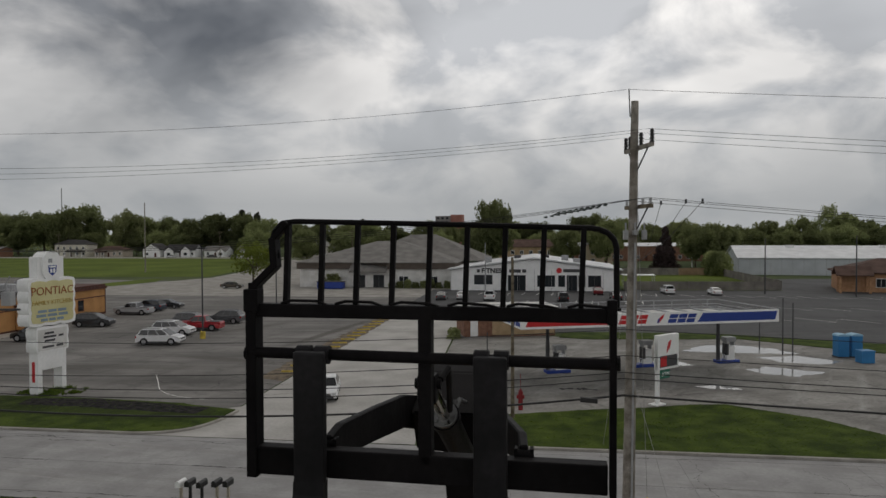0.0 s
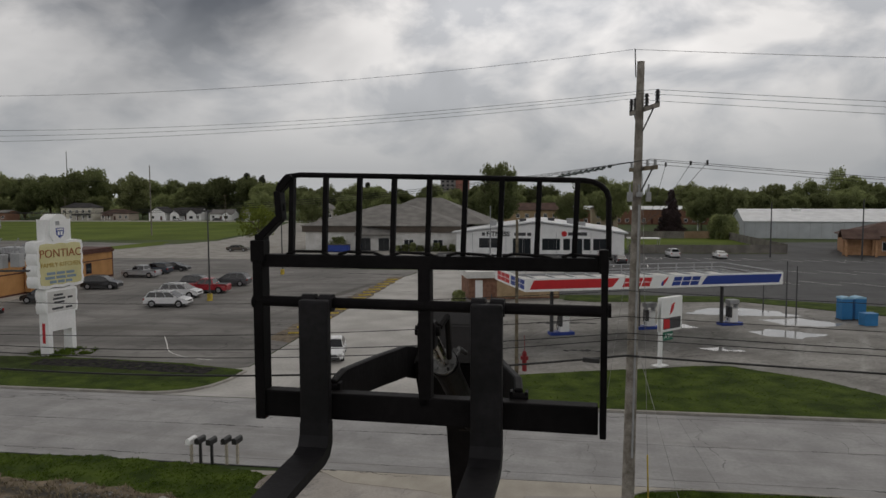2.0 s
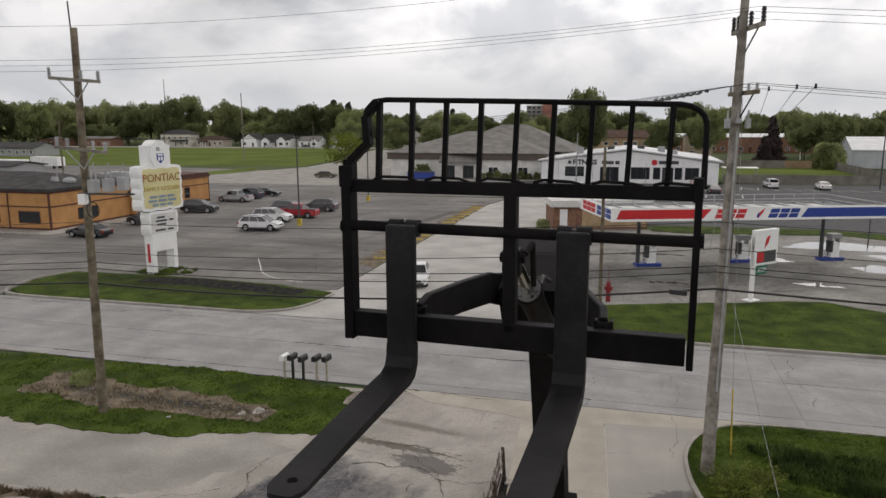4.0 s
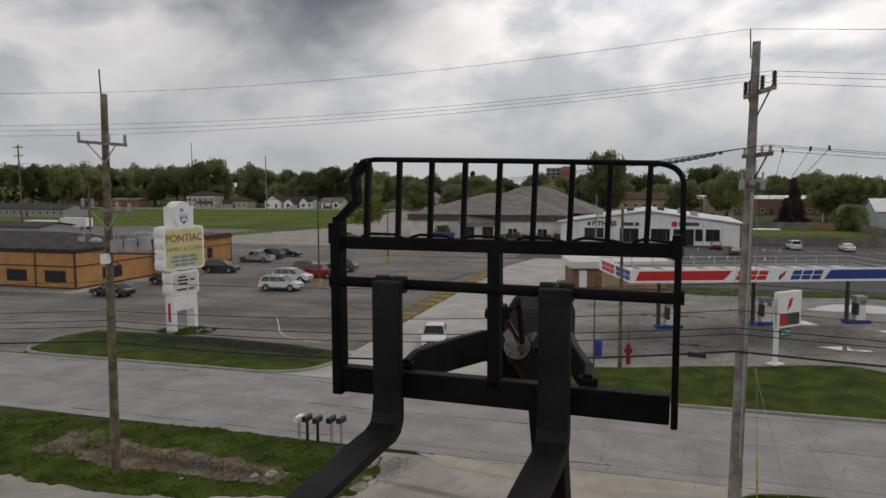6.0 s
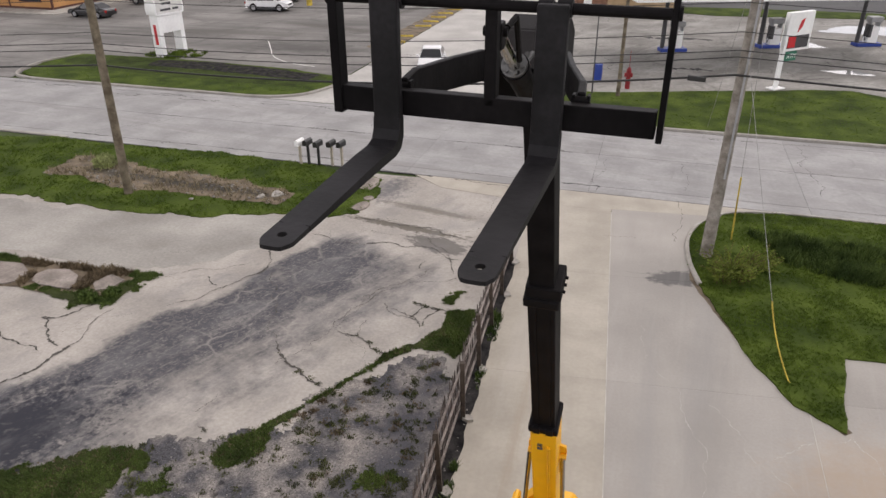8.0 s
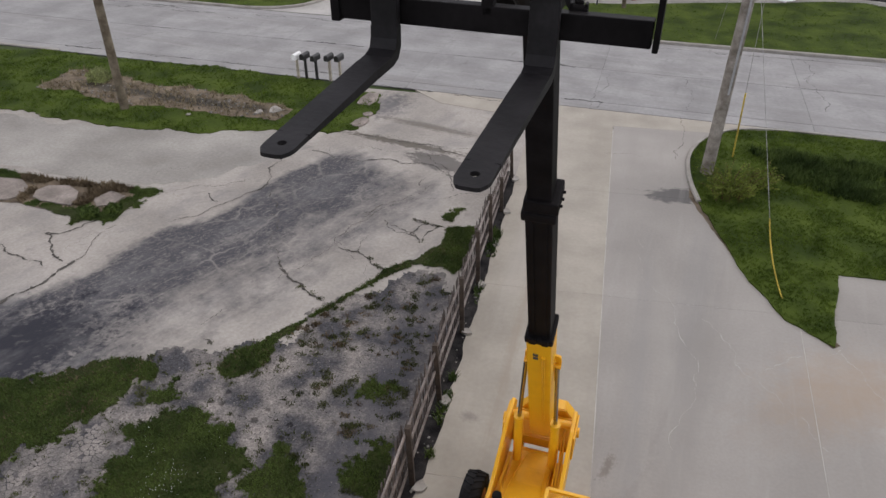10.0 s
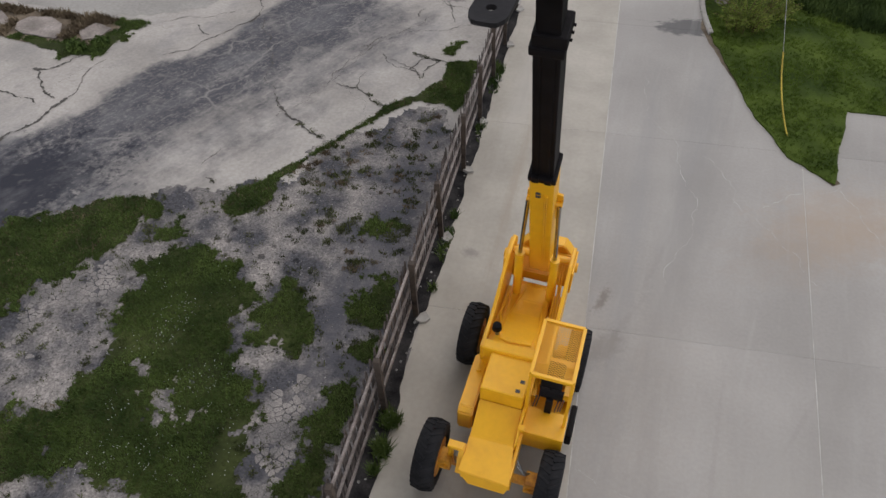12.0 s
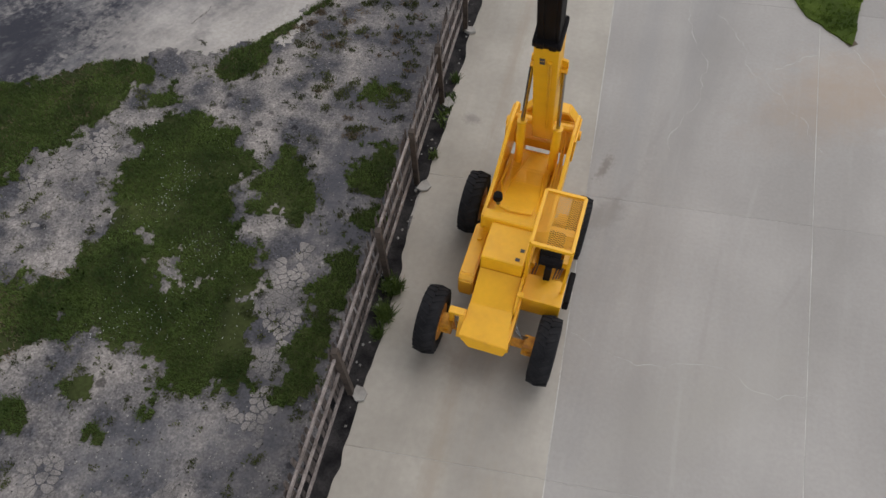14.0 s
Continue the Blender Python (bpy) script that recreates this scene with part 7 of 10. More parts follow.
for k in range(3):
    bm = bm_new()
    box(bm, -0.2 + k * 0.3, -0.05 + k * 0.3, -0.30, -0.12, 11.5 if k != 1 else 11.65, 11.8, 0.02)
    rod(bm, (-0.12 + k * 0.3, -0.2, 11.75), (-0.12 + k * 0.3, -0.2, 12.05), 0.03, seg=8)
    part("cutout_box", bm, GREY, east)
bm = bm_new()
beam(bm, (0.08, -0.235, 3.0), (0.19, -0.19, 11.4), 0.05, 0.05)
part("riser_strip", bm, GREY, east)

west = thing("utility_pole", pose(-17.3, 25.5, 0), "brown wooden utility pole with crossarms and grey transformers", "utility pole", "utility poles")
pole_parts(west, 15.25, 0.185, 0.13, OLD_WOOD, (0.28, -0.1))
warm = Vector((0.985, -0.17, 0))
for z, half, ins in ((13.35, 1.2, True), (10.75, 1.25, False)):
    bm = bm_new()
    c = Vector((0.25, -0.3, z))
    beam(bm, c - warm * half + Vector((0, 0, 0.1)), c + warm * half - Vector((0, 0, 0.1)), 0.10, 0.12, 0.008)
    part("crossarm", bm, POLE_WOOD, west)
    for s in (-1, 1):
        bm = bm_new()
        rod(bm, c + warm * s * 0.75, c + Vector((0.05, 0.05, -0.75)), 0.025, seg=8)
        part("brace", bm, GREY, west)
    for k in ((-0.98, 0.28, 0.95) if ins else (-0.9, -0.5, 0.5, 0.95)):
        bm = bm_new()
        p = c + warm * half * k
        insulator(bm, (p.x, p.y, p.z + 0.05 - 0.1 * k), 0.34, 0.085)
        part("insulator", bm, GREY, west)
for k in range(3):   # transformer bank
    bm = bm_new()
    x = 0.45 + k * 0.62
    box(bm, x + 0.06, x + 0.40, -0.48, -0.14, 9.1 + 0.05 * k, 9.6 + 0.05 * k, 0.03)
    rod(bm, (x + 0.15, -0.3, 9.6), (x + 0.15, -0.3, 9.98), 0.04, 0.03, 8)
    rod(bm, (x + 0.33, -0.3, 9.6), (x + 0.33, -0.3, 9.9), 0.04, 0.03, 8)
    rod(bm, (x + 0.15, -0.3, 9.98), (x + 0.3, -0.3, 10.25), 0.02, seg=6)
    part("transformer", bm, GREY, west, "grey steel transformer can")
bm = bm_new()
box(bm, 0.0, 2.3, -0.32, -0.2, 9.02, 9.09)
part("transformer_bracket", bm, DARK_GREY, west)
bm = bm_new()
box(bm, 0.08, 0.38, -0.5, -0.25, 8.65, 9.05, 0.02)
part("meter_box", bm, WHITE, west)
bm = bm_new()
for a in range(14):
    t0, t1 = 6.2832 * a / 14, 6.2832 * (a + 1) / 14
    rod(bm, (0.62 + 0.26 * math.cos(t0), -0.4, 8.45 + 0.3 * math.sin(t0)), (0.62 + 0.26 * math.cos(t1), -0.4, 8.45 + 0.3 * math.sin(t1)), 0.02, seg=6)
part("cable_loop", bm, CABLE, west)
bm = bm_new()
rod(bm, (0.22, -0.15, 14.6), (0.16, -0.15, 16.2), 0.03, seg=6)
part("top_pin", bm, DARK_GREY, west)

WX, WY = -17.0, 25.6
FARW = Vector((-62, 24, 0))
FARE = W(60, 20)
# static wire and phase wires
wire((WX, WY, 15.35), (EX - 0.25, EY, 16.38), 0.35, 0.006)
wire((EX - 0.15, EY, 16.38), (FARE.x, FARE.y, 13.9), 0.6, 0.007)
wire((WX, WY, 15.35), (FARW.x, FARW.y, 17.6), 0.5, 0.007)
for k, (a, b) in enumerate(((-1.05, -0.95), (0.3, 0.2), (1.05, 0.95))):
    pw = Vector((WX - 0.1, WY - 0.2, 13.7 + 0.19 * k)) + warm * a
    pe = Vector((EX + 0.06, EY + 0.06, 14.96)) + arm * (1.14 * b)
    wire(pw, pe, 0.3, 0.006)
    wire(pe, (FARE.x, FARE.y + 2 - 2 * k, 11.9), 0.6, 0.007)
    wire(pw, (FARW.x, FARW.y + 1.5 - 1.5 * k, 15.4), 0.4, 0.007)
for k, (b, sag) in enumerate(((-0.9, 0.4), (0.35, 0.45), (0.9, 0.5))):   # second level, slack and insulators to the west
    pe = Vector((EX + 0.06, EY + 0.06, 12.83)) + arm * 1.1 * b
    pw = Vector((WX + 0.2, WY - 0.2, 11.15)) + warm * (-0.8 + 0.7 * k)
    wire(pe, (FARE.x, FARE.y + 2 - 2 * k, 9.0), 0.5, 0.008)
    wire(pe, pw, 0.45 + 0.05 * k, 0.008)
    string = thing("strain_insulators", pose(0, 0, 0), "grey strain insulator string on the wire", "insulator", "strain insulators")
    d = (pw - pe).normalized() + Vector((0, 0, -0.06))
    for j in range(9):
        bm = bm_new()
        c = pe + d * (0.6 + 0.45 * k + j * 0.2) - Vector((0, 0, 0.04 + 0.01 * j + 0.03 * k))
        rod(bm, c, c + d * 0.11, 0.042, 0.02, 8)
        part("insulator_disc", bm, INSULATOR, string)
    q = pe.lerp(Vector((FARE.x, FARE.y + 2 - 2 * k, 9.0)), 0.021 + 0.004 * k) + Vector((0, 0, -0.03))
    wire(q, W(12.5 - 1.5 * k, 86, 8.6), 1.1 + 0.15 * k, 0.009, "tap_wire", "slack black tap wire running off north")
    bm = bm_new()
    rod(bm, q + Vector((0, 0, -0.06)), q + Vector((0, 0, 0.08)), 0.035, seg=8)
    tagged(part("wire_clamp", bm, CABLE), "small black clamp on the overhead wire", "clamp", "wire clamps")
for k, (z0, z1, r) in enumerate(((8.6, 7.9, 0.012), (7.75, 6.7, 0.013), (7.2, 6.3, 0.016), (7.0, 6.05, 0.016), (6.45, 5.45, 0.036))):   # cables below
    a, b = Vector((-17.3 - 0.1, 25.55, z1)), Vector((6.0, 23.35, z0))
    nm = "telephone_cable"
    wire(a, b, 0.25 + 0.06 * k, r, nm, "black overhead telephone cable")
    wire(b, (FARE.x, FARE.y + 1, z0 - 0.5), 0.4, r, nm, "black overhead telephone cable")
    wire(a, (FARW.x, FARW.y + 1, z1 - 1.2), 0.3, r, nm, "black overhead telephone cable")
bm = bm_new()
box(bm, -0.28, 0.28, -0.07, 0.07, -0.10, 0.06, 0.03)
tagged(part("splice_case", bm, CABLE, m=pose(4.9, 23.4, 6.3, 0, 4, -5)), "black splice case hanging on the telephone cable", "splice case")
# guy wires with yellow guards
GUY = mat("galvanised_wire", (0.26, 0.26, 0.25), (0.38, 0.375, 0.36), rough=0.6, var=0.2, scale=3, bump=0)
for k, (gx, gy, zt, guard) in enumerate(((7.14, 16.5, 7.0, 2.2), (7.3, 25.0, 12.4, 2.6), (8.6, 39.3, 12.6, 0.0))):
    if k == 0:   # the slack stay, its guard bowed
        low = Vector((7.25, 16.38, 0.03))
        high = low + (Vector((EX + 0.1, EY - 0.1, zt)) - low).normalized() * 2.2 + Vector((-0.22, 0, 0))
        wire((EX - 0.05, EY - 0.1, zt), tuple(high), 0.0, 0.008, "guy_wire", "slack steel guy wire of the pole", GUY)
        bm = bm_new()
        bend = [low.lerp(high, s) + Vector((-0.3, 0, -0.2)) * s * (1 - s) for s in (0, 0.15, 0.3, 0.45, 0.6, 0.75, 0.9, 1)]
        tube(bm, bend, 0.019, 10)
        tagged(part("guy_guard", bm, SAFETY), "bowed yellow plastic guard on the slack guy wire", "guy guard", "guy guards")
        continue
    wire((EX + 0.1, EY - 0.1, zt), (gx, gy, 0.05), 0.0, 0.008, "guy_wire", "steel guy wire of the pole", GUY)
    if guard:
        d = (Vector((EX + 0.1, EY - 0.1, zt)) - Vector((gx, gy, 0.03))).normalized()
        bm = bm_new()
        rod(bm, Vector((gx, gy, 0.03)), Vector((gx, gy, 0.03)) + d * guard, 0.028, seg=10)
        tagged(part("guy_guard", bm, SAFETY), "yellow plastic guard on the guy wire", "guy guard", "guy guards")

def plain_pole(u, v, h, r, material, label, arms=0, name="utility_pole", cat="utility pole"):
    root = thing(name, at_uv(u, v), label, cat, name + "s beyond the road")
    bm = bm_new()
    rod(bm, (0, 0, -0.1), (0, 0, h), r, r * 0.65, 10)
    part("pole_shaft", bm, material, root)
    for k in range(arms):
        bm = bm_new()
        box(bm, -1.3, 1.3, -0.06, 0.06, h - 0.7 - 1.8 * k, h - 0.55 - 1.8 * k)
        for x in (-1.2, -0.4, 0.5, 1.2):
            rod(bm, (x, 0, h - 0.55 - 1.8 * k), (x, 0, h - 0.25 - 1.8 * k), 0.06, 0.04, 6)
        part("crossarm", bm, material, root)
    return root


plain_pole(-0.9, 45.2, 10.2, 0.13, OLD_WOOD, "slim brown wooden pole by the station", 0)
plain_pole(-133, 124, 21.0, 0.22, OLD_WOOD, "tall wooden utility pole with crossarms by the cross street", 2)
plain_pole(-120, 130, 13.0, 0.2, OLD_WOOD, "wooden utility pole by the cross street", 1)
plain_pole(-118.8, 205, 21.5, 0.22, POLE_WOOD, "tall bare pole in the green field", 0)
plain_pole(-230, 318, 12, 0.2, OLD_WOOD, "wooden utility pole by the houses", 1)
plain_pole(-150, 325, 13, 0.2, OLD_WOOD, "wooden utility pole by the houses", 1)
plain_pole(-105, 325, 14, 0.2, OLD_WOOD, "wooden utility pole by the houses", 1)
plain_pole(-62, 240, 13, 0.2, OLD_WOOD, "wooden utility pole behind the lot", 1)
plain_pole(-265, 369, 38, 0.35, GREY, "tall thin grey mast behind the houses", 0, "mast", "mast")
plain_pole(-8, 128, 10, 0.11, GREY, "slim grey pole in the fitness lot", 0)
plain_pole(44, 141, 10.5, 0.14, DARK_GREY, "slim dark pole at the lot fence", 0)
plain_pole(58, 136, 11, 0.14, DARK_GREY, "slim dark pole at the lot edge", 0)
plain_pole(24.2, 71.5, 5.4, 0.07, DARK_GREY, "dark steel post on the forecourt", 0)
plain_pole(25.0, 71.2, 5.0, 0.07, DARK_GREY, "dark steel post on the forecourt", 0)
plain_pole(23.0, 74.5, 4.2, 0.06, DARK_GREY, "dark steel post on the forecourt", 0)
plain_pole(-2.5, 45.4, 5.4, 0.05, DARK_GREY, "thin dark steel post at the exit lane", 0)
for pts, z in ((((-230, 318), (-150, 325), (-105, 325), (-62, 240)), 11.4), (((-230, 318), (-150, 325), (-105, 325)), 9.6), (((-133, 124), (-118.8, 205)), 17)):
    for (a, b), (c, d) in zip(pts, pts[1:]):
        p, q = W(a, b, z), W(c, d, z)
        wire(p, q, 1.0, 0.03, "wire", "thin dark overhead wire beyond the road")

def lot_lamp(u, v, h):
    root = thing("lot_lamp", at_uv(u, v), "dark lamp post on a yellow concrete base in the parking lot", "lamp post", "lot lamps")
    bm = bm_new()
    rod(bm, (0, 0, 0), (0, 0, 0.8), 0.32, 0.3, 18)
    part("base", bm, SAFETY, root, "yellow painted concrete base")
    bm = bm_new()
    rod(bm, (0, 0, 0.8), (0, 0, h), 0.10, 0.07, 10)
    part("post", bm, DARK_GREY, root)
    bm = bm_new()
    box(bm, -0.5, 0.5, -0.18, 0.18, h - 0.05, h + 0.12, 0.03)
    part("lamp_head", bm, DARK_GREY, root)
lot_lamp(-36.2, 75.2, 10.1)
lot_lamp(-37.8, 102.4, 8.2)
for u, v in ((54, 250), (60, 250), (66, 252)):
    plain_pole(u, v, 11, 0.15, WHITE, "white lamp post behind the trees", 0, "street_lamp", "street lamp")

# ---- buildings
TAN = mat("tan_siding", (0.44, 0.225, 0.08), (0.50, 0.262, 0.10), rough=0.8, var=0.08, scale=0.8, fine=6, bump=0.1)
BROWN = mat("brown_trim", (0.085, 0.03, 0.02), rough=0.7, var=0.15, scale=1, bump=0.05)
SHINGLE = mat("dark_shingle", (0.035, 0.033, 0.034), (0.06, 0.056, 0.056), rough=0.95, var=0.2, scale=0.8, fine=8, bump=0.4, bump_scale=8)
GREY_ROOF = mat("grey_shingle", (0.17, 0.16, 0.15), (0.22, 0.21, 0.195), rough=0.95, var=0.12, scale=0.5, fine=6, bump=0.4, bump_scale=8)
BROWN_ROOF = mat("brown_shingle", (0.075, 0.04, 0.03), (0.11, 0.065, 0.05), rough=0.95, var=0.15, scale=0.5, fine=6, bump=0.4, bump_scale=8)
WHITE_ROOF = mat("white_metal_roof", (0.62, 0.63, 0.64), (0.72, 0.73, 0.74), rough=0.5, var=0.06, scale=0.4, fine=4, bump=0.08, bump_scale=4)
BRICK = mat("brown_brick", (0.20, 0.10, 0.065), (0.28, 0.15, 0.10), rough=0.9, var=0.2, scale=2, fine=12, bump=0.3)
TAN_BRICK = mat("tan_brick", (0.42, 0.23, 0.12), (0.50, 0.29, 0.16), rough=0.9, var=0.12, scale=1.5, fine=12, bump=0.3)
BOARD = mat("tan_board", (0.38, 0.27, 0.15), (0.46, 0.33, 0.2), rough=0.85, var=0.12, scale=1, bump=0.1)
CREAM = mat("sign_cream", (0.62, 0.57, 0.28), (0.68, 0.63, 0.34), rough=0.6, var=0.06, scale=0.7, bump=0.03)
RUST_TEXT = mat("sign_brown", (0.30, 0.10, 0.03), rough=0.6, var=0.1, bump=0)
GOLD_TEXT = mat("sign_gold", (0.42, 0.28, 0.05), rough=0.6, var=0.1, bump=0)
BLUE_TEXT = mat("sign_blue_grey", (0.22, 0.30, 0.38), rough=0.6, var=0.1, bump=0)
TOWER = mat("tower_brick", (0.35, 0.15, 0.12), (0.42, 0.19, 0.15), rough=0.9, var=0.1, scale=0.2, bump=0.1)


def window(parent, x0, x1, z0, z1, y=0.0, frame_mat=None, fw=0.08, muntin=1, axis=1, out=-1):
    """A framed pane in a wall; axis 1: wall runs along x at depth y; axis 0: wall runs along y at x = y."""
    def bx(bm, a0, a1, d0, d1, c0, c1):
        if axis == 1:
            box(bm, a0, a1, y + out * d0, y + out * d1, c0, c1)
        else:
            box(bm, y + out * d0, y + out * d1, a0, a1, c0, c1)
    bm = bm_new()
    rings = []
    for grow, d in ((fw, -0.05), (fw, 0.06), (0, 0.06), (0, -0.05)):
        ring = []
        for a, c in ((x0 - grow, z0 - grow), (x1 + grow, z0 - grow), (x1 + grow, z1 + grow), (x0 - grow, z1 + grow)):
            ring.append(bm.verts.new((a, y + out * d, c) if axis == 1 else (y + out * d, a, c)))
        rings.append(ring)
    for k in range(4):
        a, b = rings[k], rings[(k + 1) % 4]
        for i in range(4):
            bm.faces.new((a[i], a[(i + 1) % 4], b[(i + 1) % 4], b[i]))
    bmesh.ops.recalc_face_normals(bm, faces=bm.faces)
    win = part("window", bm, frame_mat or BROWN, parent)
    for k in range(1, muntin):
        c = x0 + (x1 - x0) * k / muntin
        bm = bm_new()
        bx(bm, c - 0.03, c + 0.03, -0.05, 0.05, z0, z1)
        part("muntin", bm, frame_mat or BROWN, win)
    bm = bm_new()
    bx(bm, x0, x1, 0.0, 0.02, z0, z1)
    part("pane", bm, GLASS, win, "dark reflecting glass")
    return win


def gable(bm, x0, x1, y0, y1, z0, z1, along=0, over=0.4, t=0.18):
    """A gable roof slab pair with thickness; the ridge runs along axis `along`."""
    if along == 0:
        ym = (y0 + y1) / 2
        prism(bm, [(y0 - over, z0 - 0.1), (ym, z1), (y1 + over, z0 - 0.1), (y1 + over, z0 - 0.1 + t), (ym, z1 + t), (y0 - over, z0 - 0.1 + t)], 0, x0 - over, x1 + over)
    else:
        xm = (x0 + x1) / 2
        fs = prism(bm, [(x0 - over, z0 - 0.1), (xm, z1), (x1 + over, z0 - 0.1), (x1 + over, z0 - 0.1 + t), (xm, z1 + t), (x0 - over, z0 - 0.1 + t)], 1, y0 - over, y1 + over)


def hip(bm, x0, x1, y0, y1, z0, z1, inset, over=0.5, t=0.25):
    x0, x1, y0, y1 = x0 - over, x1 + over, y0 - over, y1 + over
    base = [bm.verts.new((x, y, z0)) for x, y in ((x0, y0), (x1, y0), (x1, y1), (x0, y1))]
    eave = [bm.verts.new((x, y, z0 + t)) for x, y in ((x0, y0), (x1, y0), (x1, y1), (x0, y1))]
    ym = (y0 + y1) / 2
    a, b = bm.verts.new((x0 + inset, ym, z1)), bm.verts.new((x1 - inset, ym, z1))
    bm.faces.new(base)
    for i in range(4):
        bm.faces.new((base[i], base[(i + 1) % 4], eave[(i + 1) % 4], eave[i]))
    bm.faces.new((eave[0], eave[1], b, a))
    bm.faces.new((eave[1], eave[2], b))
    bm.faces.new((eave[2], eave[3], a, b))
    bm.faces.new((eave[3], eave[0], a))
    bmesh.ops.recalc_face_normals(bm, faces=bm.faces)


def restaurant():
    root = thing("restaurant", at_uv(-61.2, 64.3), "tan sided restaurant with brown trim and a dark hip roof", "restaurant")
    # local x from 0 towards -x, y away from the road
    bm = bm_new()
    box(bm, -32, 0, 0, 14, 0.3, 4.4)
    part("wall", bm, TAN, root)
    bm = bm_new()
    box(bm, -14, -1.5, 14, 33, 0.3, 3.75)
    part("wall", bm, TAN, root)
    bm = bm_new()
    box(bm, -1.5, 0.9, 13.0, 18.6, 0.3, 3.0)
    part("entrance_wall", bm, TAN, root)
    bm = bm_new()
    for z0, z1 in ((0.0, 0.3), (2.6, 2.75), (4.15, 4.4)):
        box(bm, -32.04, 0.04, -0.04, 14.04, z0, z1)
        box(bm, -14.04, -1.46, 14.04, 33.04, z0, z1)
    for x in (0.0, -5.6, -11.2, -16.8, -22.4):
        box(bm, x - 0.12, x + 0.05, -0.05, 0.02, 0, 4.3)
    for y in (0.0, 13.0):
        box(bm, -0.02, 0.05, y, y + 0.16, 0, 4.3)
    for y in (18.8, 24, 32.9):
        box(bm, -1.52, -1.45, y, y + 0.16, 0, 3.7)
    part("trim", bm, BROWN, root)
    bm = bm_new()
    hip(bm, -32, 0, 0, 14, 4.4, 6.1, 9.0, 0.25, 0.3)
    part("roof", bm, SHINGLE, root)
    bm = bm_new()
    box(bm, -14.2, -1.3, 13.6, 33.2, 3.75, 4.1)
    box(bm, -1.7, 1.1, 12.8, 18.8, 3.0, 3.25)
    part("roof_parapet", bm, BROWN, root)
    bm = bm_new()
    box(bm, -14.0, -1.5, 14.6, 33.0, 4.1, 4.13)
    part("flat_roof", bm, SHINGLE, root)
    bm = bm_new()
    for k in range(5):   # dark ribbed awning over the entrance
        beam(bm, (1.0, 13.4 + k * 0.9, 3.6), (2.0, 13.4 + k * 0.9, 2.6), 0.85, 0.08)
    part("awning", bm, DARK_GREY, root)
    for x in (-4.0, -9.6, -15.2, -20.8):
        window(root, x - 0.2, x + 2.6, 0.9, 2.1, 0.0)
    for y in (4.2,):
        window(root, y, y + 3.0, 0.9, 2.1, 0.0, axis=0, out=1, muntin=2)
    window(root, 15.0, 17.2, 0.6, 2.3, 0.9, axis=0, out=1, muntin=2)
    window(root, 26.8, 27.9, 1.0, 2.4, -1.5, axis=0, out=1)
    for k, (x, y, sx, sy, h) in enumerate(((-5.5, 16.5, 2.2, 1.6, 1.3), (-8.5, 17.5, 1.8, 1.8, 1.0), (-4.2, 20.0, 1.6, 1.6, 1.2), (-7.0, 21.5, 2.4, 1.6, 1.4), (-10.5, 22.0, 1.6, 1.4, 0.9), (-5.0, 25.5, 2.0, 1.6, 1.1), (-9.0, 27.0, 1.8, 1.8, 1.3), (-3.4, 14.5, 1.2, 1.2, 0.8))):
        bm = bm_new()
        box(bm, x, x + sx, y, y + sy, 4.13, 4.13 + h, 0.04)
        rod(bm, (x + sx / 2, y + sy / 2, 4.13 + h), (x + sx / 2, y + sy / 2, 4.2 + h), 0.45, seg=16)
        part("roof_unit", bm, GREY if k % 2 else GALV, root, "grey rooftop air unit")
    bm = bm_new()
    rod(bm, (-3.2, 4.5, 5.0), (-3.2, 4.5, 5.7), 0.5, 0.35, 16)
    bmesh.ops.create_uvsphere(bm, u_segments=14, v_segments=8, radius=0.75, matrix=Matrix.Translation((-1.6, 5.0, 5.2)) @ Matrix.Diagonal((1, 1, 0.6, 1)))
    part("roof_vent", bm, GREY, root)
    bm = bm_new()
    for q in ((-0.6, 9), (-6, 9)):
        rod(bm, (-4.4, 6.2, 5.2), (-4.4 + 0.05 * q[0], 6.2, 7.2), 0.03, seg=6)
    rod(bm, (-2.5, 8.5, 5.3), (-6.5, 7.5, 6.4), 0.04, seg=6)
    part("antenna", bm, GREY, root)
    bm = bm_new()
    box(bm, -32, 2.4, -2.6, -0.06, -0.05, 0.10)
    box(bm, 0.06, 2.4, -0.06, 13, -0.05, 0.10)
    tagged(part("restaurant_walk", bm, KERB, m=at_uv(-61.2, 64.3)), "pale concrete walk round the restaurant", "pavement", "", "structure")


restaurant()


def letters(parent, text, size, m, material, name="lettering", bold=0.0):
    cu = bpy.data.curves.new(name, "FONT")
    cu.body, cu.size, cu.align_x, cu.align_y, cu.extrude = text, size, "CENTER", "CENTER", 0.01
    cu.resolution_u, cu.offset = 3, bold
    tmp = bpy.data.objects.new(name, cu)
    scene.collection.objects.link(tmp)
    dg = bpy.context.evaluated_depsgraph_get()
    me = bpy.data.meshes.new_from_object(tmp.evaluated_get(dg))
    bpy.data.objects.remove(tmp)
    me.materials.clear()
    me.materials.append(material)
    return part(name, me, None, parent, "", m=m)


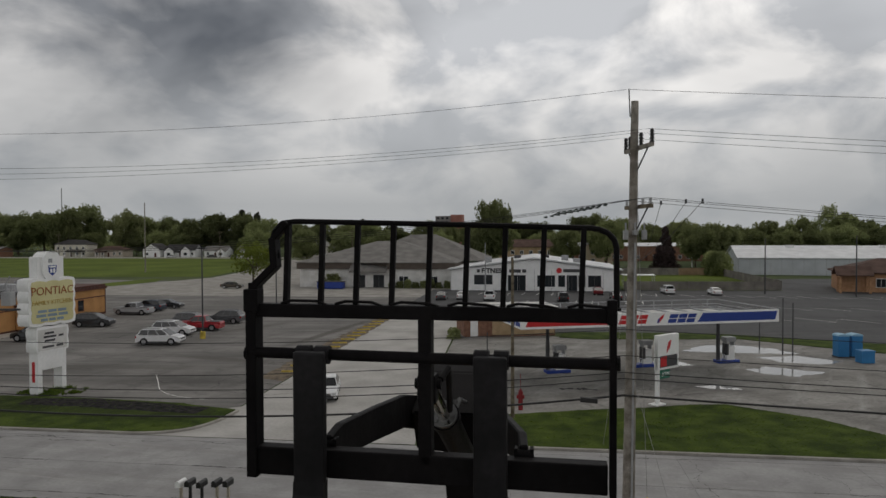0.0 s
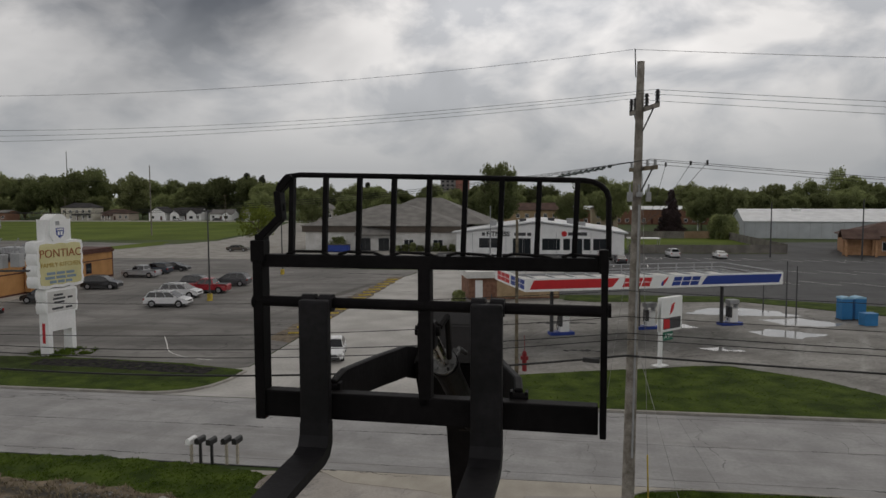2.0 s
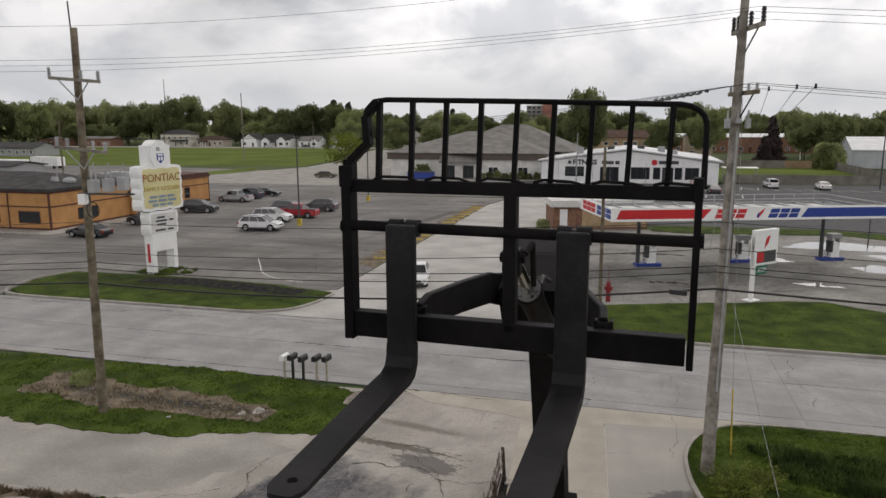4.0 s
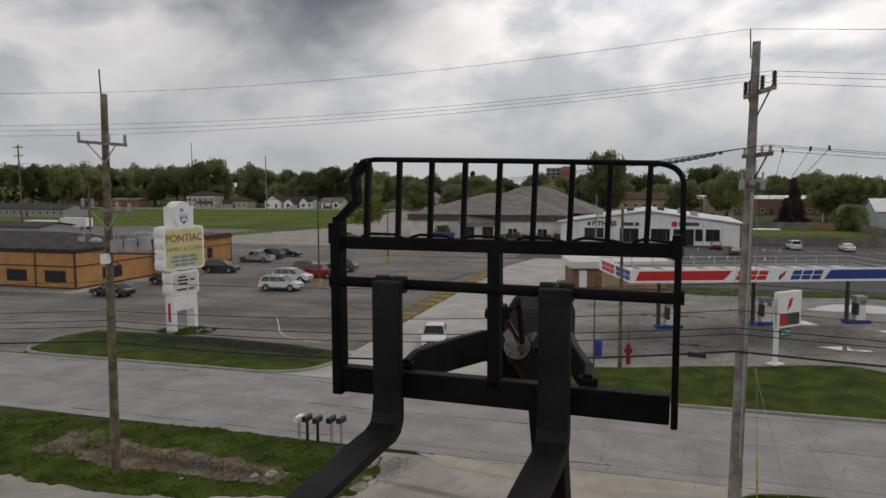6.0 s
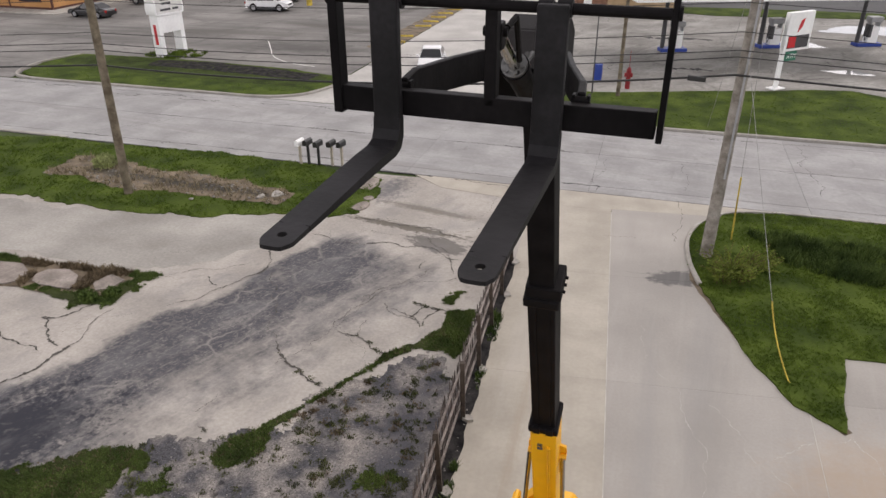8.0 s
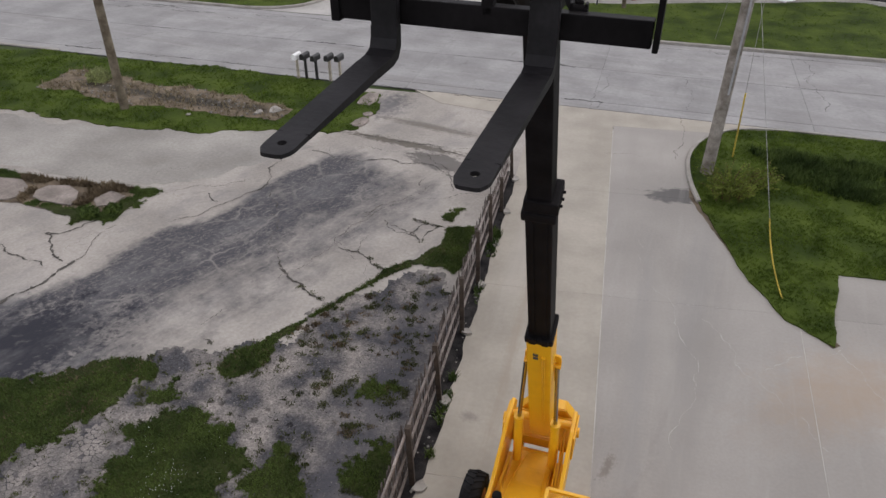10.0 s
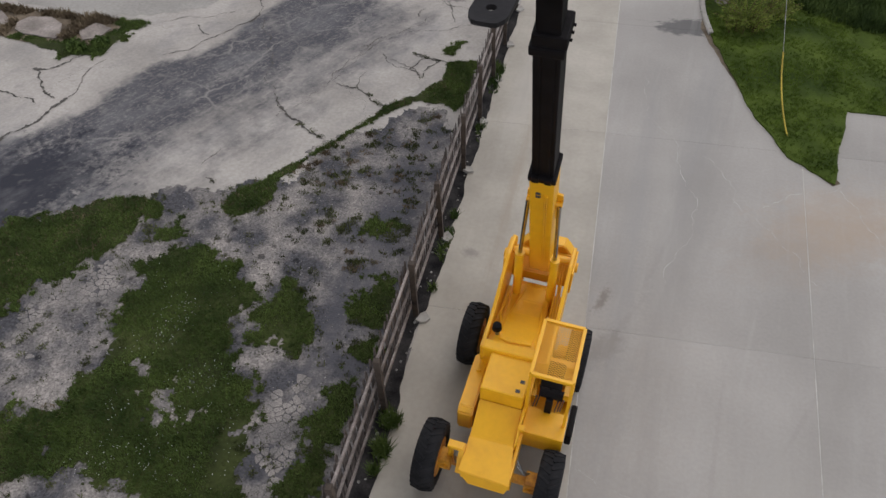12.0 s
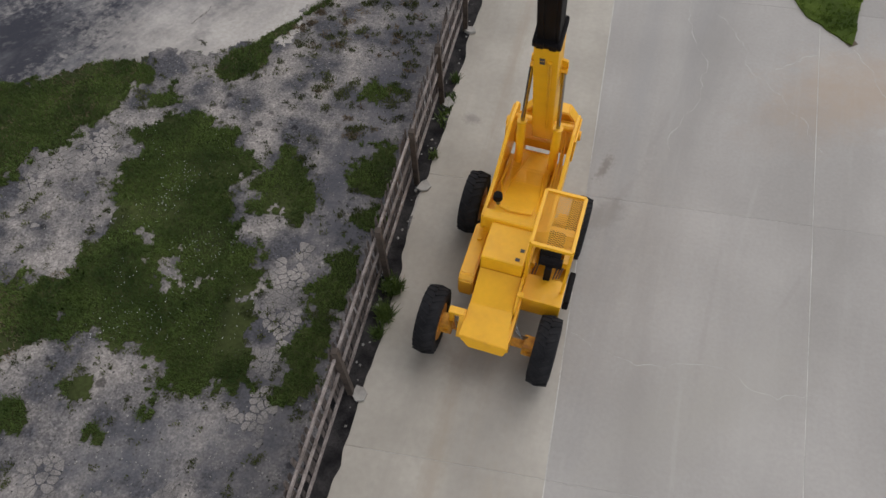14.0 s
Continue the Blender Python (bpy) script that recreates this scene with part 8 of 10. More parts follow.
def restaurant_sign():
    # front faces the road towards the south-east
    p = W(-35.4, 48.6)
    root = thing("roadside_sign", pose(p.x, p.y, 0, 0, 0, 72), "tall white roadside sign with a scalloped cream panel", "sign")
    def scallop(w, z0, z1, nx, nz, r):
        pts = []
        def run(a, b, n, nrm):
            for i in range(n * 6):
                t = i / (n * 6)
                k = abs(math.sin(math.pi * t * n)) * r
                pts.append((a[0] + (b[0] - a[0]) * t + nrm[0] * k, a[1] + (b[1] - a[1]) * t + nrm[1] * k))
        run((-w, z0), (w, z0), nx, (0, -1))
        run((w, z0), (w, z1), nz, (1, 0))
        run((w, z1), (-w, z1), nx, (0, 1))
        run((-w, z1), (-w, z0), nz, (-1, 0))
        return pts
    for x in (-1.25, 0.85):
        bm = bm_new()
        box(bm, x, x + 0.40, -0.42, 0.42, -0.1, 5.4, 0.02)
        part("leg", bm, WHITE, root)
    bm = bm_new()
    box(bm, -1.23, 1.23, -0.44, 0.44, 1.75, 3.2, 0.03)
    part("lower_cabinet", bm, WHITE, root)
    bm = bm_new()
    prism(bm, scallop(1.36, 3.1, 4.9, 2, 2, 0.08), 1, -0.5, 0.5)
    part("message_cabinet", bm, WHITE, root)
    bm = bm_new()
    box(bm, -1.26, 1.26, -0.515, -0.502, 3.2, 4.75)
    board = part("message_board", bm, DINGY, root)
    bm = bm_new()
    for k, (x0, x1, z) in enumerate(((-0.7, 0.1, 4.45), (-0.8, 0.3, 4.18), (-0.7, 0.2, 3.9), (0.5, 0.95, 4.18), (-0.9, 0.1, 3.45), (0.3, 0.9, 3.45))):
        box(bm, x0, x1, -0.525, -0.516, z - 0.08, z + 0.08)
    part("unreadable_text", bm, DARK_GREY, board)
    bm = bm_new()
    prism(bm, scallop(1.96, 5.1, 8.45, 3, 4, 0.10), 1, -0.55, 0.55)
    part("main_cabinet", bm, WHITE, root)
    bm = bm_new()
    prism(bm, scallop(1.76, 5.3, 8.25, 3, 4, 0.08), 1, -0.575, -0.555)
    panel = part("sign_face", bm, CREAM, root, "cream sign face")
    front = lambda x, z: pose(x, -0.59, z, 90, 0, 0)
    letters(panel, "PONTIAC", 0.86, front(0, 7.55), RUST_TEXT)
    letters(panel, "FAMILY KITCHEN", 0.46, front(0, 6.72), GOLD_TEXT)
    bm = bm_new()
    for z, w in ((6.1, 1.28), (5.78, 1.42), (5.46, 1.05)):
        for k in range(3):
            a = -w + k * 2 * w / 3
            box(bm, a, a + 2 * w / 3 - 0.12, -0.59, -0.577, z - 0.10, z + 0.10)
    part("unreadable_text", bm, BLUE_TEXT, panel)
    bm = bm_new()
    box(bm, -1.16, 1.16, -0.4, 0.4, 8.4, 10.1, 0.05)
    part("top_cabinet", bm, WHITE, root)
    bm = bm_new()
    pts = [(0.84 * math.cos(t), 9.55 + 0.95 * math.sin(t)) for t in [math.pi * k / 12 for k in range(13)]] + [(-0.84, 8.9), (-0.55, 8.45), (0.55, 8.45), (0.84, 8.9)]
    prism(bm, pts, 1, -0.58, 0.58)
    crest = part("crest", bm, WHITE, root)
    bm = bm_new()
    prism(bm, [(-0.36, 9.45), (0.36, 9.45), (0.32, 8.95), (0.0, 8.68), (-0.32, 8.95)], 1, -0.6, -0.581)
    part("shield", bm, BLUE, crest, "blue shield badge")
    bm = bm_new()
    prism(bm, [(-0.3, 9.4), (0.3, 9.4), (0.26, 9.28), (-0.26, 9.28)], 1, -0.61, -0.601)
    box(bm, -0.22, -0.04, -0.61, -0.601, 8.9, 9.2)
    box(bm, 0.04, 0.22, -0.61, -0.601, 8.9, 9.2)
    part("shield_marks", bm, WHITE, crest)
    bm = bm_new()
    box(bm, -0.36, -0.02, -0.595, -0.581, 9.65, 9.95)
    part("flag_badge", bm, GREY, crest)
    bm = bm_new()
    box(bm, -1.262, -1.252, -0.14, 0.14, 0.9, 2.4)
    part("red_strip", bm, RED, root)


restaurant_sign()
foot_bed = [tuple(W(u, v)[:2]) for u, v in ((-37.2, 47.2), (-34.6, 46.9), (-32.6, 48.2), (-32.9, 49.8), (-35.2, 50.2), (-37.0, 49.4))]
grass("sign_bed", [foot_bed], 60, 0.22, BLADE, "green and dry weeds round the foot of the sign", 41, -0.005, width=0.035, bare=0.8)
stones("sign_gravel", [foot_bed], 160, 0.03, 0.08, STONE, "pale stones round the foot of the sign", 42, -0.005)


def fitness_building():
    root = thing("fitness_building", at_uv(0.65, 144.6), "white single storey storefront with a low gable roof", "shop building")
    bm = bm_new()
    prism(bm, [(-16.9, 0), (16.9, 0), (16.9, 4.1), (0, 6.35), (-16.9, 4.1)], 1, 0, 26)
    part("wall", bm, WHITE, root)
    bm = bm_new()
    gable(bm, -16.9, 16.9, 0, 26, 4.25, 6.5, 1, 0.7, 0.28)
    part("roof", bm, WHITE_ROOF, root)
    for x0, x1, z0, z1, n in ((-12.0, -8.4, 1.3, 3.1, 2), (3.8 - 3.0, 4.2, 0.9, 3.05, 3), (5.0, 6.2, 0.9, 3.05, 1), (9.0, 10.2, 0.9, 3.05, 1), (10.9, 13.3, 0.9, 3.05, 2)):
        window(root, x0, x1, z0, z1, 0, DARK_GREY, 0.08, n)
    for x0 in (-5.1, 6.7):
        window(root, x0, x0 + (3.4 if x0 < 0 else 1.9), 0.1, 3.05, 0, DARK_GREY, 0.1, 3 if x0 < 0 else 2)
    for k in range(10):
        bm = bm_new()
        box(bm, -16.85 + k * 3.4, -16.8 + k * 3.4, -0.03, 0.02, 0, 4.2)
        part("wall_seam", bm, GREY, root)
    s = part("wall_sign", sign_bars(((-11.5, -10.9, 4.0),)), DARK_GREY, root)
    letters(s, "FITNESS", 1.35, pose(-8.2, -0.08, 4.0, 90, 0, 0), DARK_GREY, bold=0.05)
    part("name_bars", sign_bars(((-4.9, -2.6, 4.0), (-2.3, -1.5, 4.0))), DARK_GREY, s)
    bm = bm_new()
    rod(bm, (5.1, -0.1, 4.1), (5.1, 0.02, 4.1), 0.55, seg=20)
    s2 = part("wall_sign", bm, RED, root)
    part("name_bars", sign_bars(((5.9, 9.6, 4.1),)), DARK_GREY, s2)
    for x, y, h in ((-9.5, 4, 1.5), (6.5, 7, 1.4), (8.8, 4, 1.1), (-3.5, 8, 0.9), (2.5, 9, 0.9)):
        bm = bm_new()
        zr = 6.5 - abs(x) * 0.14
        box(bm, x - 0.7, x + 0.7, y, y + 1.3, zr - 0.2, zr + h, 0.04)
        part("roof_unit", bm, GREY if h > 1 else DARK_GREY, root, "grey rooftop air unit")


def sign_bars(spans, h=0.32):
    bm = bm_new()
    for x0, x1, z in spans:
        box(bm, x0, x1, -0.1, -0.02, z - h, z + h)
    return bm


fitness_building()


def hall():
    root = thing("assembly_hall", at_uv(-33.4, 150.5), "low white hall with a wide grey hip roof and brown fascia", "hall")
    bm = bm_new()
    box(bm, -17, 17, 0, 30, 0, 4.0)
    part("wall", bm, DINGY, root)
    bm = bm_new()
    box(bm, -17.6, -5.2, -0.6, 30.6, 4.0, 5.3)
    box(bm, 2.6, 17.6, -0.6, 30.6, 4.0, 5.3)
    box(bm, -5.2, 2.6, 0.4, 30.5, 4.0, 5.3)
    part("fascia", bm, mat("hall_fascia", (0.10, 0.08, 0.065), rough=0.8, var=0.1, scale=1), root)
    bm = bm_new()
    hip(bm, -17, 17, 0, 30, 5.3, 9.9, 15.0, 0.9, 0.15)
    part("roof", bm, GREY_ROOF, root)
    bm = bm_new()
    vs = [bm.verts.new(c) for c in ((-5.4, -1.8, 3.6), (2.8, -1.8, 3.6), (-1.3, 12.0, 9.0), (-5.4, 0, 5.4), (2.8, 0, 5.4), (-5.4, -1.8, 3.3), (2.8, -1.8, 3.3))]
    bm.faces.new((vs[0], vs[1], vs[4], vs[2], vs[3]))
    bm.faces.new((vs[5], vs[6], vs[1], vs[0]))
    bm.faces.new((vs[5], vs[0], vs[3]))
    bm.faces.new((vs[1], vs[6], vs[4]))
    part("porch_roof", bm, GREY_ROOF, root)
    bm = bm_new()
    hip(bm, -9, 22, 12, 38, 5.3, 11.4, 13.0, 0.6, 0.15)
    part("ridge_roof", bm, GREY_ROOF, root)
    for x in (-4.6, -0.4):
        window(root, x, x + 2.2, 0.1, 2.6, 0, DARK_GREY, 0.1, 2)
    for x in (5.2, 11.6, -10):
        window(root, x, x + 2.0, 0.6, 2.4, 0, WHITE, 0.1, 2)
    return root


hall()

def bush(u, v, r, h, material, label, seed, count=900, leaf=0.16, world=None):
    rnd2 = random.Random(seed)
    vs, fs = [], []
    for _ in range(count):
        while True:
            x, y, z = rnd2.uniform(-1, 1), rnd2.uniform(-1, 1), rnd2.uniform(0, 1)
            d = x * x + y * y + (z - 0.35) ** 2
            if d < 0.75 + 0.35 * noise.noise(Vector((x * 2, y * 2, z * 2 + seed))) and d > 0.25 * rnd2.random():
                break
        leaf_quad(vs, fs, Vector((x * r, y * r, z * h)), leaf * rnd2.uniform(0.6, 1.3), rnd2)
    me = bpy.data.meshes.new("bush")
    me.from_pydata(vs, [], fs)
    me.materials.append(material)
    ob = new("bush", me)
    ob.matrix_basis = pose(*world) if world else at_uv(u, v)
    return tagged(ob, label, "bush")


def leaf_quad(vs, fs, c, s, rnd2):
    a = Vector((rnd2.gauss(0, 1), rnd2.gauss(0, 1), rnd2.gauss(0, 0.7))).normalized()
    b = a.orthogonal().normalized()
    b = Matrix.Rotation(rnd2.uniform(0, 6.28), 3, a) @ b
    d = a.cross(b)
    i = len(vs)
    vs += [tuple(c + b * s), tuple(c + d * s * 0.6), tuple(c - b * s), tuple(c - d * s * 0.6)]
    fs.append((i, i + 1, i + 2, i + 3))


def shrub(x, y, stems, spread, reach, label, seed):
    """A loose wild shrub: arching stems set with leaves, paler at some tips."""
    root = thing("bush", pose(x, y, 0.04), label, "bush")
    rnd2 = random.Random(seed)
    wood, leaves, tips = bm_new(), bm_new(), bm_new()
    for _ in range(stems):
        a, r = rnd2.uniform(0, 6.28), rnd2.uniform(0, spread)
        out, up = rnd2.uniform(0.15, 0.62) * reach, rnd2.uniform(0.3, 0.85) * reach
        p0 = Vector((r * math.cos(a), r * math.sin(a), 0))
        a += rnd2.uniform(-0.9, 0.9)
        line = [p0 + Vector((math.cos(a) * out * t * t, math.sin(a) * out * t * t, up * (t - 0.18 * t * t))) for t in (0, 0.25, 0.5, 0.75, 1)]
        tube(wood, line, 0.006, 4)
        pale = rnd2.random() < 0.4
        for k in range(26):
            t = 0.2 + 0.8 * k / 25
            i = min(3, int(t * 4))
            c = line[i].lerp(line[i + 1], t * 4 - i)
            b = Vector((rnd2.gauss(0, 1), rnd2.gauss(0, 1), rnd2.gauss(0.3, 0.5))).normalized() * rnd2.uniform(0.06, 0.12)
            e = b.orthogonal().normalized() * rnd2.uniform(0.018, 0.032)
            e = Matrix.Rotation(rnd2.uniform(-0.8, 0.8), 3, b.normalized()) @ e
            bm = tips if pale and t > 0.55 else leaves
            bm.faces.new([bm.verts.new(v) for v in (c, c + b * 0.5 + e, c + b - Vector((0, 0, 0.015)), c + b * 0.5 - e)])
    tagged(part("stem", wood, BROWN, root), "thin brown stems", "", "", "stuff")
    tagged(part("leaf_mass", leaves, LEAF_BUSH, root), "", "", "", "stuff")
    tagged(part("new_growth", tips, LEAF_LIME, root), "yellow-green young shoots", "", "", "stuff")


shrub(6.75, 22.05, 90, 0.75, 1.25, "loose leafy green bush with yellowish shoots at the pole foot", 31)
shrub(7.95, 22.9, 34, 0.4, 0.95, "small loose leafy bush near the pole", 32)
bush(0, 0, 0.65, 0.55, LEAF, "dark green weed clump in the ditch", 33, 600, 0.07, (-20.2, 28.3, 0.03))
bush(0, 0, 0.32, 0.3, WEED_BLADE, "dark green weed clump on the stony strip", 34, 350, 0.05, (-13.6, 17.2, 0.0))
bush(0, 0, 0.3, 0.25, WEED_BLADE, "dark green weed clump on the stony strip", 35, 350, 0.05, (-13.0, 17.6, 0.0))
tufts = [[(x + r * math.cos(a), y + 1.3 * r * math.sin(a)) for a in (0, 0.8, 1.6, 2.4, 3.2, 4.0, 4.8, 5.6)] for x, y, r in ((-1.22, 6.35, 0.14), (-1.26, 5.75, 0.13), (-1.3, 5.35, 0.07), (-1.05, 9.6, 0.07), (-0.95, 11.9, 0.08))]
grass("fence_tufts", tufts, 1500, 0.2, WEED_BLADE, "shaggy green weeds at the fence foot", 36, 0.012, width=0.012)
for k in range(8):
    bush(-29.5 + k * 1.7, 149.2, 0.9, 1.2 + 0.3 * (k % 3), LEAF, "clipped dark green bush along the hall", 40 + k, 200, 0.25)
bush(-42.5, 148.5, 2.2, 3.0, LEAF, "round green bush by the hall", 60, 500, 0.3)
bush(-8.2, 78.5, 0.9, 1.2, LEAF, "small bush beside the kiosk", 61, 300, 0.18)
bush(50, 201, 4.5, 6.5, LEAF, "large dark bush behind the lot fence", 63, 3000, 0.38)
bush(84, 190, 1.8, 4.2, LEAF, "small green tree by the white building", 64, 400, 0.35)


def kiosk():
    root = thing("station_kiosk", at_uv(-7.1, 79.5, 0, 15), "small brick station kiosk with a white fascia and boarded windows", "kiosk")
    bm = bm_new()
    box(bm, 0, 10.5, 0, 6, 0, 2.5)
    part("wall", bm, BRICK, root)
    bm = bm_new()
    box(bm, 3.2, 10.4, -0.06, 0.04, 0.2, 2.45)
    part("boarding", bm, BOARD, root)
    bm = bm_new()
    box(bm, -0.4, 11, -0.7, 6.4, 2.5, 3.25, 0.02)
    part("fascia", bm, DINGY, root)
    bm = bm_new()
    box(bm, 0.7, 1.55, -0.05, 0.02, 0.05, 2.2, 0.01)
    part("door", bm, WHITE, root)


kiosk()


def canopy():
    rot = 19.5
    root = thing("fuel_canopy", at_uv(-0.28, 53.0, 0, rot), "white fuel station canopy with red and blue panels on posts", "canopy")
    L, D, z0, z1 = 21.6, 8.6, 4.55, 5.55
    bm = bm_new()
    box(bm, 0, L, 0, 0.12, z0, z1)
    box(bm, 0, 0.12, 0.12, D - 0.12, z0, z1)
    part("fascia", bm, WHITE, root)
    bm = bm_new()
    box(bm, 0, L, D - 0.12, D, z0, z0 + 0.4)
    box(bm, L - 0.12, L, 0.12, D - 0.12, z0, z0 + 0.4)
    part("rear_fascia", bm, GREY, root)
    for zz in (z0 + 0.62, z1 + 0.02):
        bm = bm_new()
        beam(bm, (0.1, D - 0.06, zz), (L - 0.06, D - 0.06, zz), 0.05, 0.05)
        part("top_rail", bm, GALV, root)
        bm = bm_new()
        beam(bm, (L - 0.06, 0.1, zz), (L - 0.06, D - 0.1, zz), 0.05, 0.05)
        part("top_rail", bm, GALV, root)
    bm = bm_new()
    box(bm, 0.18, L - 0.18, 0.18, D - 0.18, z0 + 0.05, z0 + 0.2)
    part("deck", bm, DINGY, root, "pale grey metal canopy deck")
    bm = bm_new()
    for k in range(12):
        x = 1 + k * (L - 2) / 11
        box(bm, x - 0.06, x + 0.06, 0.2, D - 0.2, z0 + 0.2, z0 + 0.34)
        box(bm, x - 0.03, x + 0.03, D - 0.1, D - 0.05, z0 + 0.3, z1 + 0.02)
    part("deck_ribs", bm, GALV, root)

    def para(x0, x1, s0, s1, material, name, y=-0.012, face="front"):
        bm = bm_new()
        if face == "front":
            prism(bm, [(x0, z0 + 0.18), (x1, z0 + 0.18), (x1 + s1, z1 - 0.14), (x0 + s0, z1 - 0.14)], 1, y, 0.0)
        else:
            prism(bm, [(x0, z0 + 0.18), (x1, z0 + 0.18), (x1 + s1, z1 - 0.14), (x0 + s0, z1 - 0.14)], 0, y, 0.0)
        part(name, bm, material, root)
    para(0.35, 6.9, 0.3, 0.6, RED, "red_panel")
    for base, material, name in ((7.75, RED, "red_square"), (11.85, BLUE, "blue_square")):   # leaning squares, three by two
        for k in range(3):
            for j in range(2):
                x, z = base + k * 0.78 + j * 0.14, z0 + 0.17 + j * 0.36
                bm = bm_new()
                prism(bm, [(x, z), (x + 0.68, z), (x + 0.8, z + 0.31), (x + 0.12, z + 0.31)], 1, -0.012, 0)
                part(name, bm, material, root)
    para(14.4, 21.25, 0.5, 0.2, BLUE, "blue_panel")
    bm = bm_new()
    prism(bm, [(11.1, z0 + 0.15), (11.45, z0 + 0.55), (11.6, z1 - 0.1), (11.2, z0 + 0.6)], 1, -0.012, 0)
    part("flame_mark", bm, RED, root)
    bm = bm_new()
    prism(bm, [(10.95, z0 + 0.2), (11.12, z0 + 0.16), (11.2, z0 + 0.58), (11.05, z0 + 0.5)], 1, -0.012, 0)
    part("dark_mark", bm, BLUE, root)
    for base, material in ((0.25, BLUE), (4.2, RED)):
        for k in range(3):
            for j in range(2):
                bm = bm_new()
                box(bm, -0.012, 0, base + k * 1.2, base + 1.06 + k * 1.2, z0 + 0.16 + j * 0.38, z0 + 0.48 + j * 0.38)
                part("side_square", bm, material, root)
    for k in range(3):
        u, v = ((2.6, 60.0), (10.2, 63.6), (17.9, 66.5))[k]
        p = root.matrix_basis.inverted() @ W(u - 0.8, v + 0.2)
        bm = bm_new()
        rod(bm, (p.x, p.y, 0), (p.x, p.y, 2.6), 0.17, seg=12)
        part("post_foot", bm, DARK_GREY, root)
        bm = bm_new()
        rod(bm, (p.x, p.y, 2.6), (p.x, p.y, z0 + 0.1), 0.15, seg=12)
        part("post", bm, DARK_GREY, root)
    return root


canopy()


def pump(u, v):
    root = thing("fuel_pump", at_uv(u, v, 0, 20), "disused fuel pump on a blue island kerb", "fuel pump", "fuel pumps")
    bm = bm_new()
    box(bm, -1.15, 0.95, -0.48, 0.48, -0.02, 0.26, 0.06)
    part("island", bm, BLUE, root, "blue painted island kerb")
    bm = bm_new()
    box(bm, -0.3, 0.5, -0.35, 0.35, 0.25, 1.55, 0.04)
    part("cabinet", bm, WHITE, root)
    bm = bm_new()
    box(bm, -0.32, -0.1, -0.36, 0.36, 0.7, 1.7, 0.03)
    part("hose_panel", bm, DARK_GREY, root)
    bm = bm_new()
    box(bm, -0.4, 0.6, -0.4, 0.4, 1.9, 2.3, 0.05)
    for x in (-0.25, 0.45):
        box(bm, x - 0.05, x + 0.05, -0.3, 0.3, 1.5, 1.95)
    part("head", bm, GREY, root)
    bm = bm_new()
    tube(bm, [(-0.35, -0.2, 1.6), (-0.6, -0.25, 0.9), (-0.5, -0.25, 0.45), (-0.35, -0.25, 0.9)], 0.03, 6)
    part("hose", bm, HOSE, root)


for u, v in ((2.7, 60.5), (10.3, 64.1), (18.0, 67.0)):
    pump(u, v)


def price_sign():
    root = thing("price_sign", at_uv(9.0, 50.0, 0, 44), "white station price sign on a single post", "sign")
    bm = bm_new()
    box(bm, -0.12, 0.12, -0.12, 0.12, -0.02, 4.3, 0.02)
    box(bm, -0.5, 0.5, -0.35, 0.35, -0.02, 0.06)
    part("post", bm, WHITE, root)
    bm = bm_new()
    box(bm, -0.12, 2.15, -0.18, 0.18, 2.35, 4.72, 0.04)
    cab = part("cabinet", bm, WHITE, root)
    bm = bm_new()
    box(bm, 0.05, 1.95, -0.195, -0.182, 2.52, 3.3)
    part("price_panel", bm, DARK_GREY, cab)
    bm = bm_new()
    box(bm, 0.08, 0.75, -0.205, -0.196, 2.57, 3.25)
    part("red_price", bm, RED, cab)
    bm = bm_new()
    prism(bm, [(0.75, 3.45), (1.12, 3.8), (1.28, 4.34), (0.95, 4.2), (0.83, 3.88)], 1, -0.195, -0.182)
    part("flame_mark", bm, RED, cab)
    bm = bm_new()
    box(bm, 0.2, 1.25, -0.1, 0.1, 1.72, 2.3, 0.02)
    small = part("lower_sign", bm, mat("green_sign", (0.02, 0.16, 0.10), rough=0.5, var=0.1, bump=0), root)
    letters(small, "ATM", 0.42, pose(0.75, -0.112, 2.0, 90, 0, 0), WHITE)


price_sign()


def toilet(u, v, turn):
    root = thing("portable_toilet", at_uv(u, v, 0, turn), "bright blue portable toilet with a pale roof", "portable toilet", "portable toilets")
    bm = bm_new()
    box(bm, -0.5, 0.5, -0.52, 0.52, 0.08, 2.0, 0.04)
    body = part("cabin", bm, SKY_BLUE, root)
    bm = bm_new()
    prism(bm, [(-0.54, 2.0), (0.54, 2.0), (0.46, 2.14), (0.0, 2.22), (-0.46, 2.14)], 1, -0.57, 0.57)
    part("roof", bm, mat("pale_blue_plastic", (0.25, 0.45, 0.6), rough=0.5, var=0.08, bump=0), root)
    bm = bm_new()
    box(bm, -0.36, 0.36, -0.545, -0.522, 0.15, 1.9, 0.01)
    part("door", bm, SKY_BLUE, root)
    bm = bm_new()
    box(bm, -0.55, 0.55, -0.57, 0.57, 0.0, 0.1)
    part("skid", bm, DARK_GREY, root)


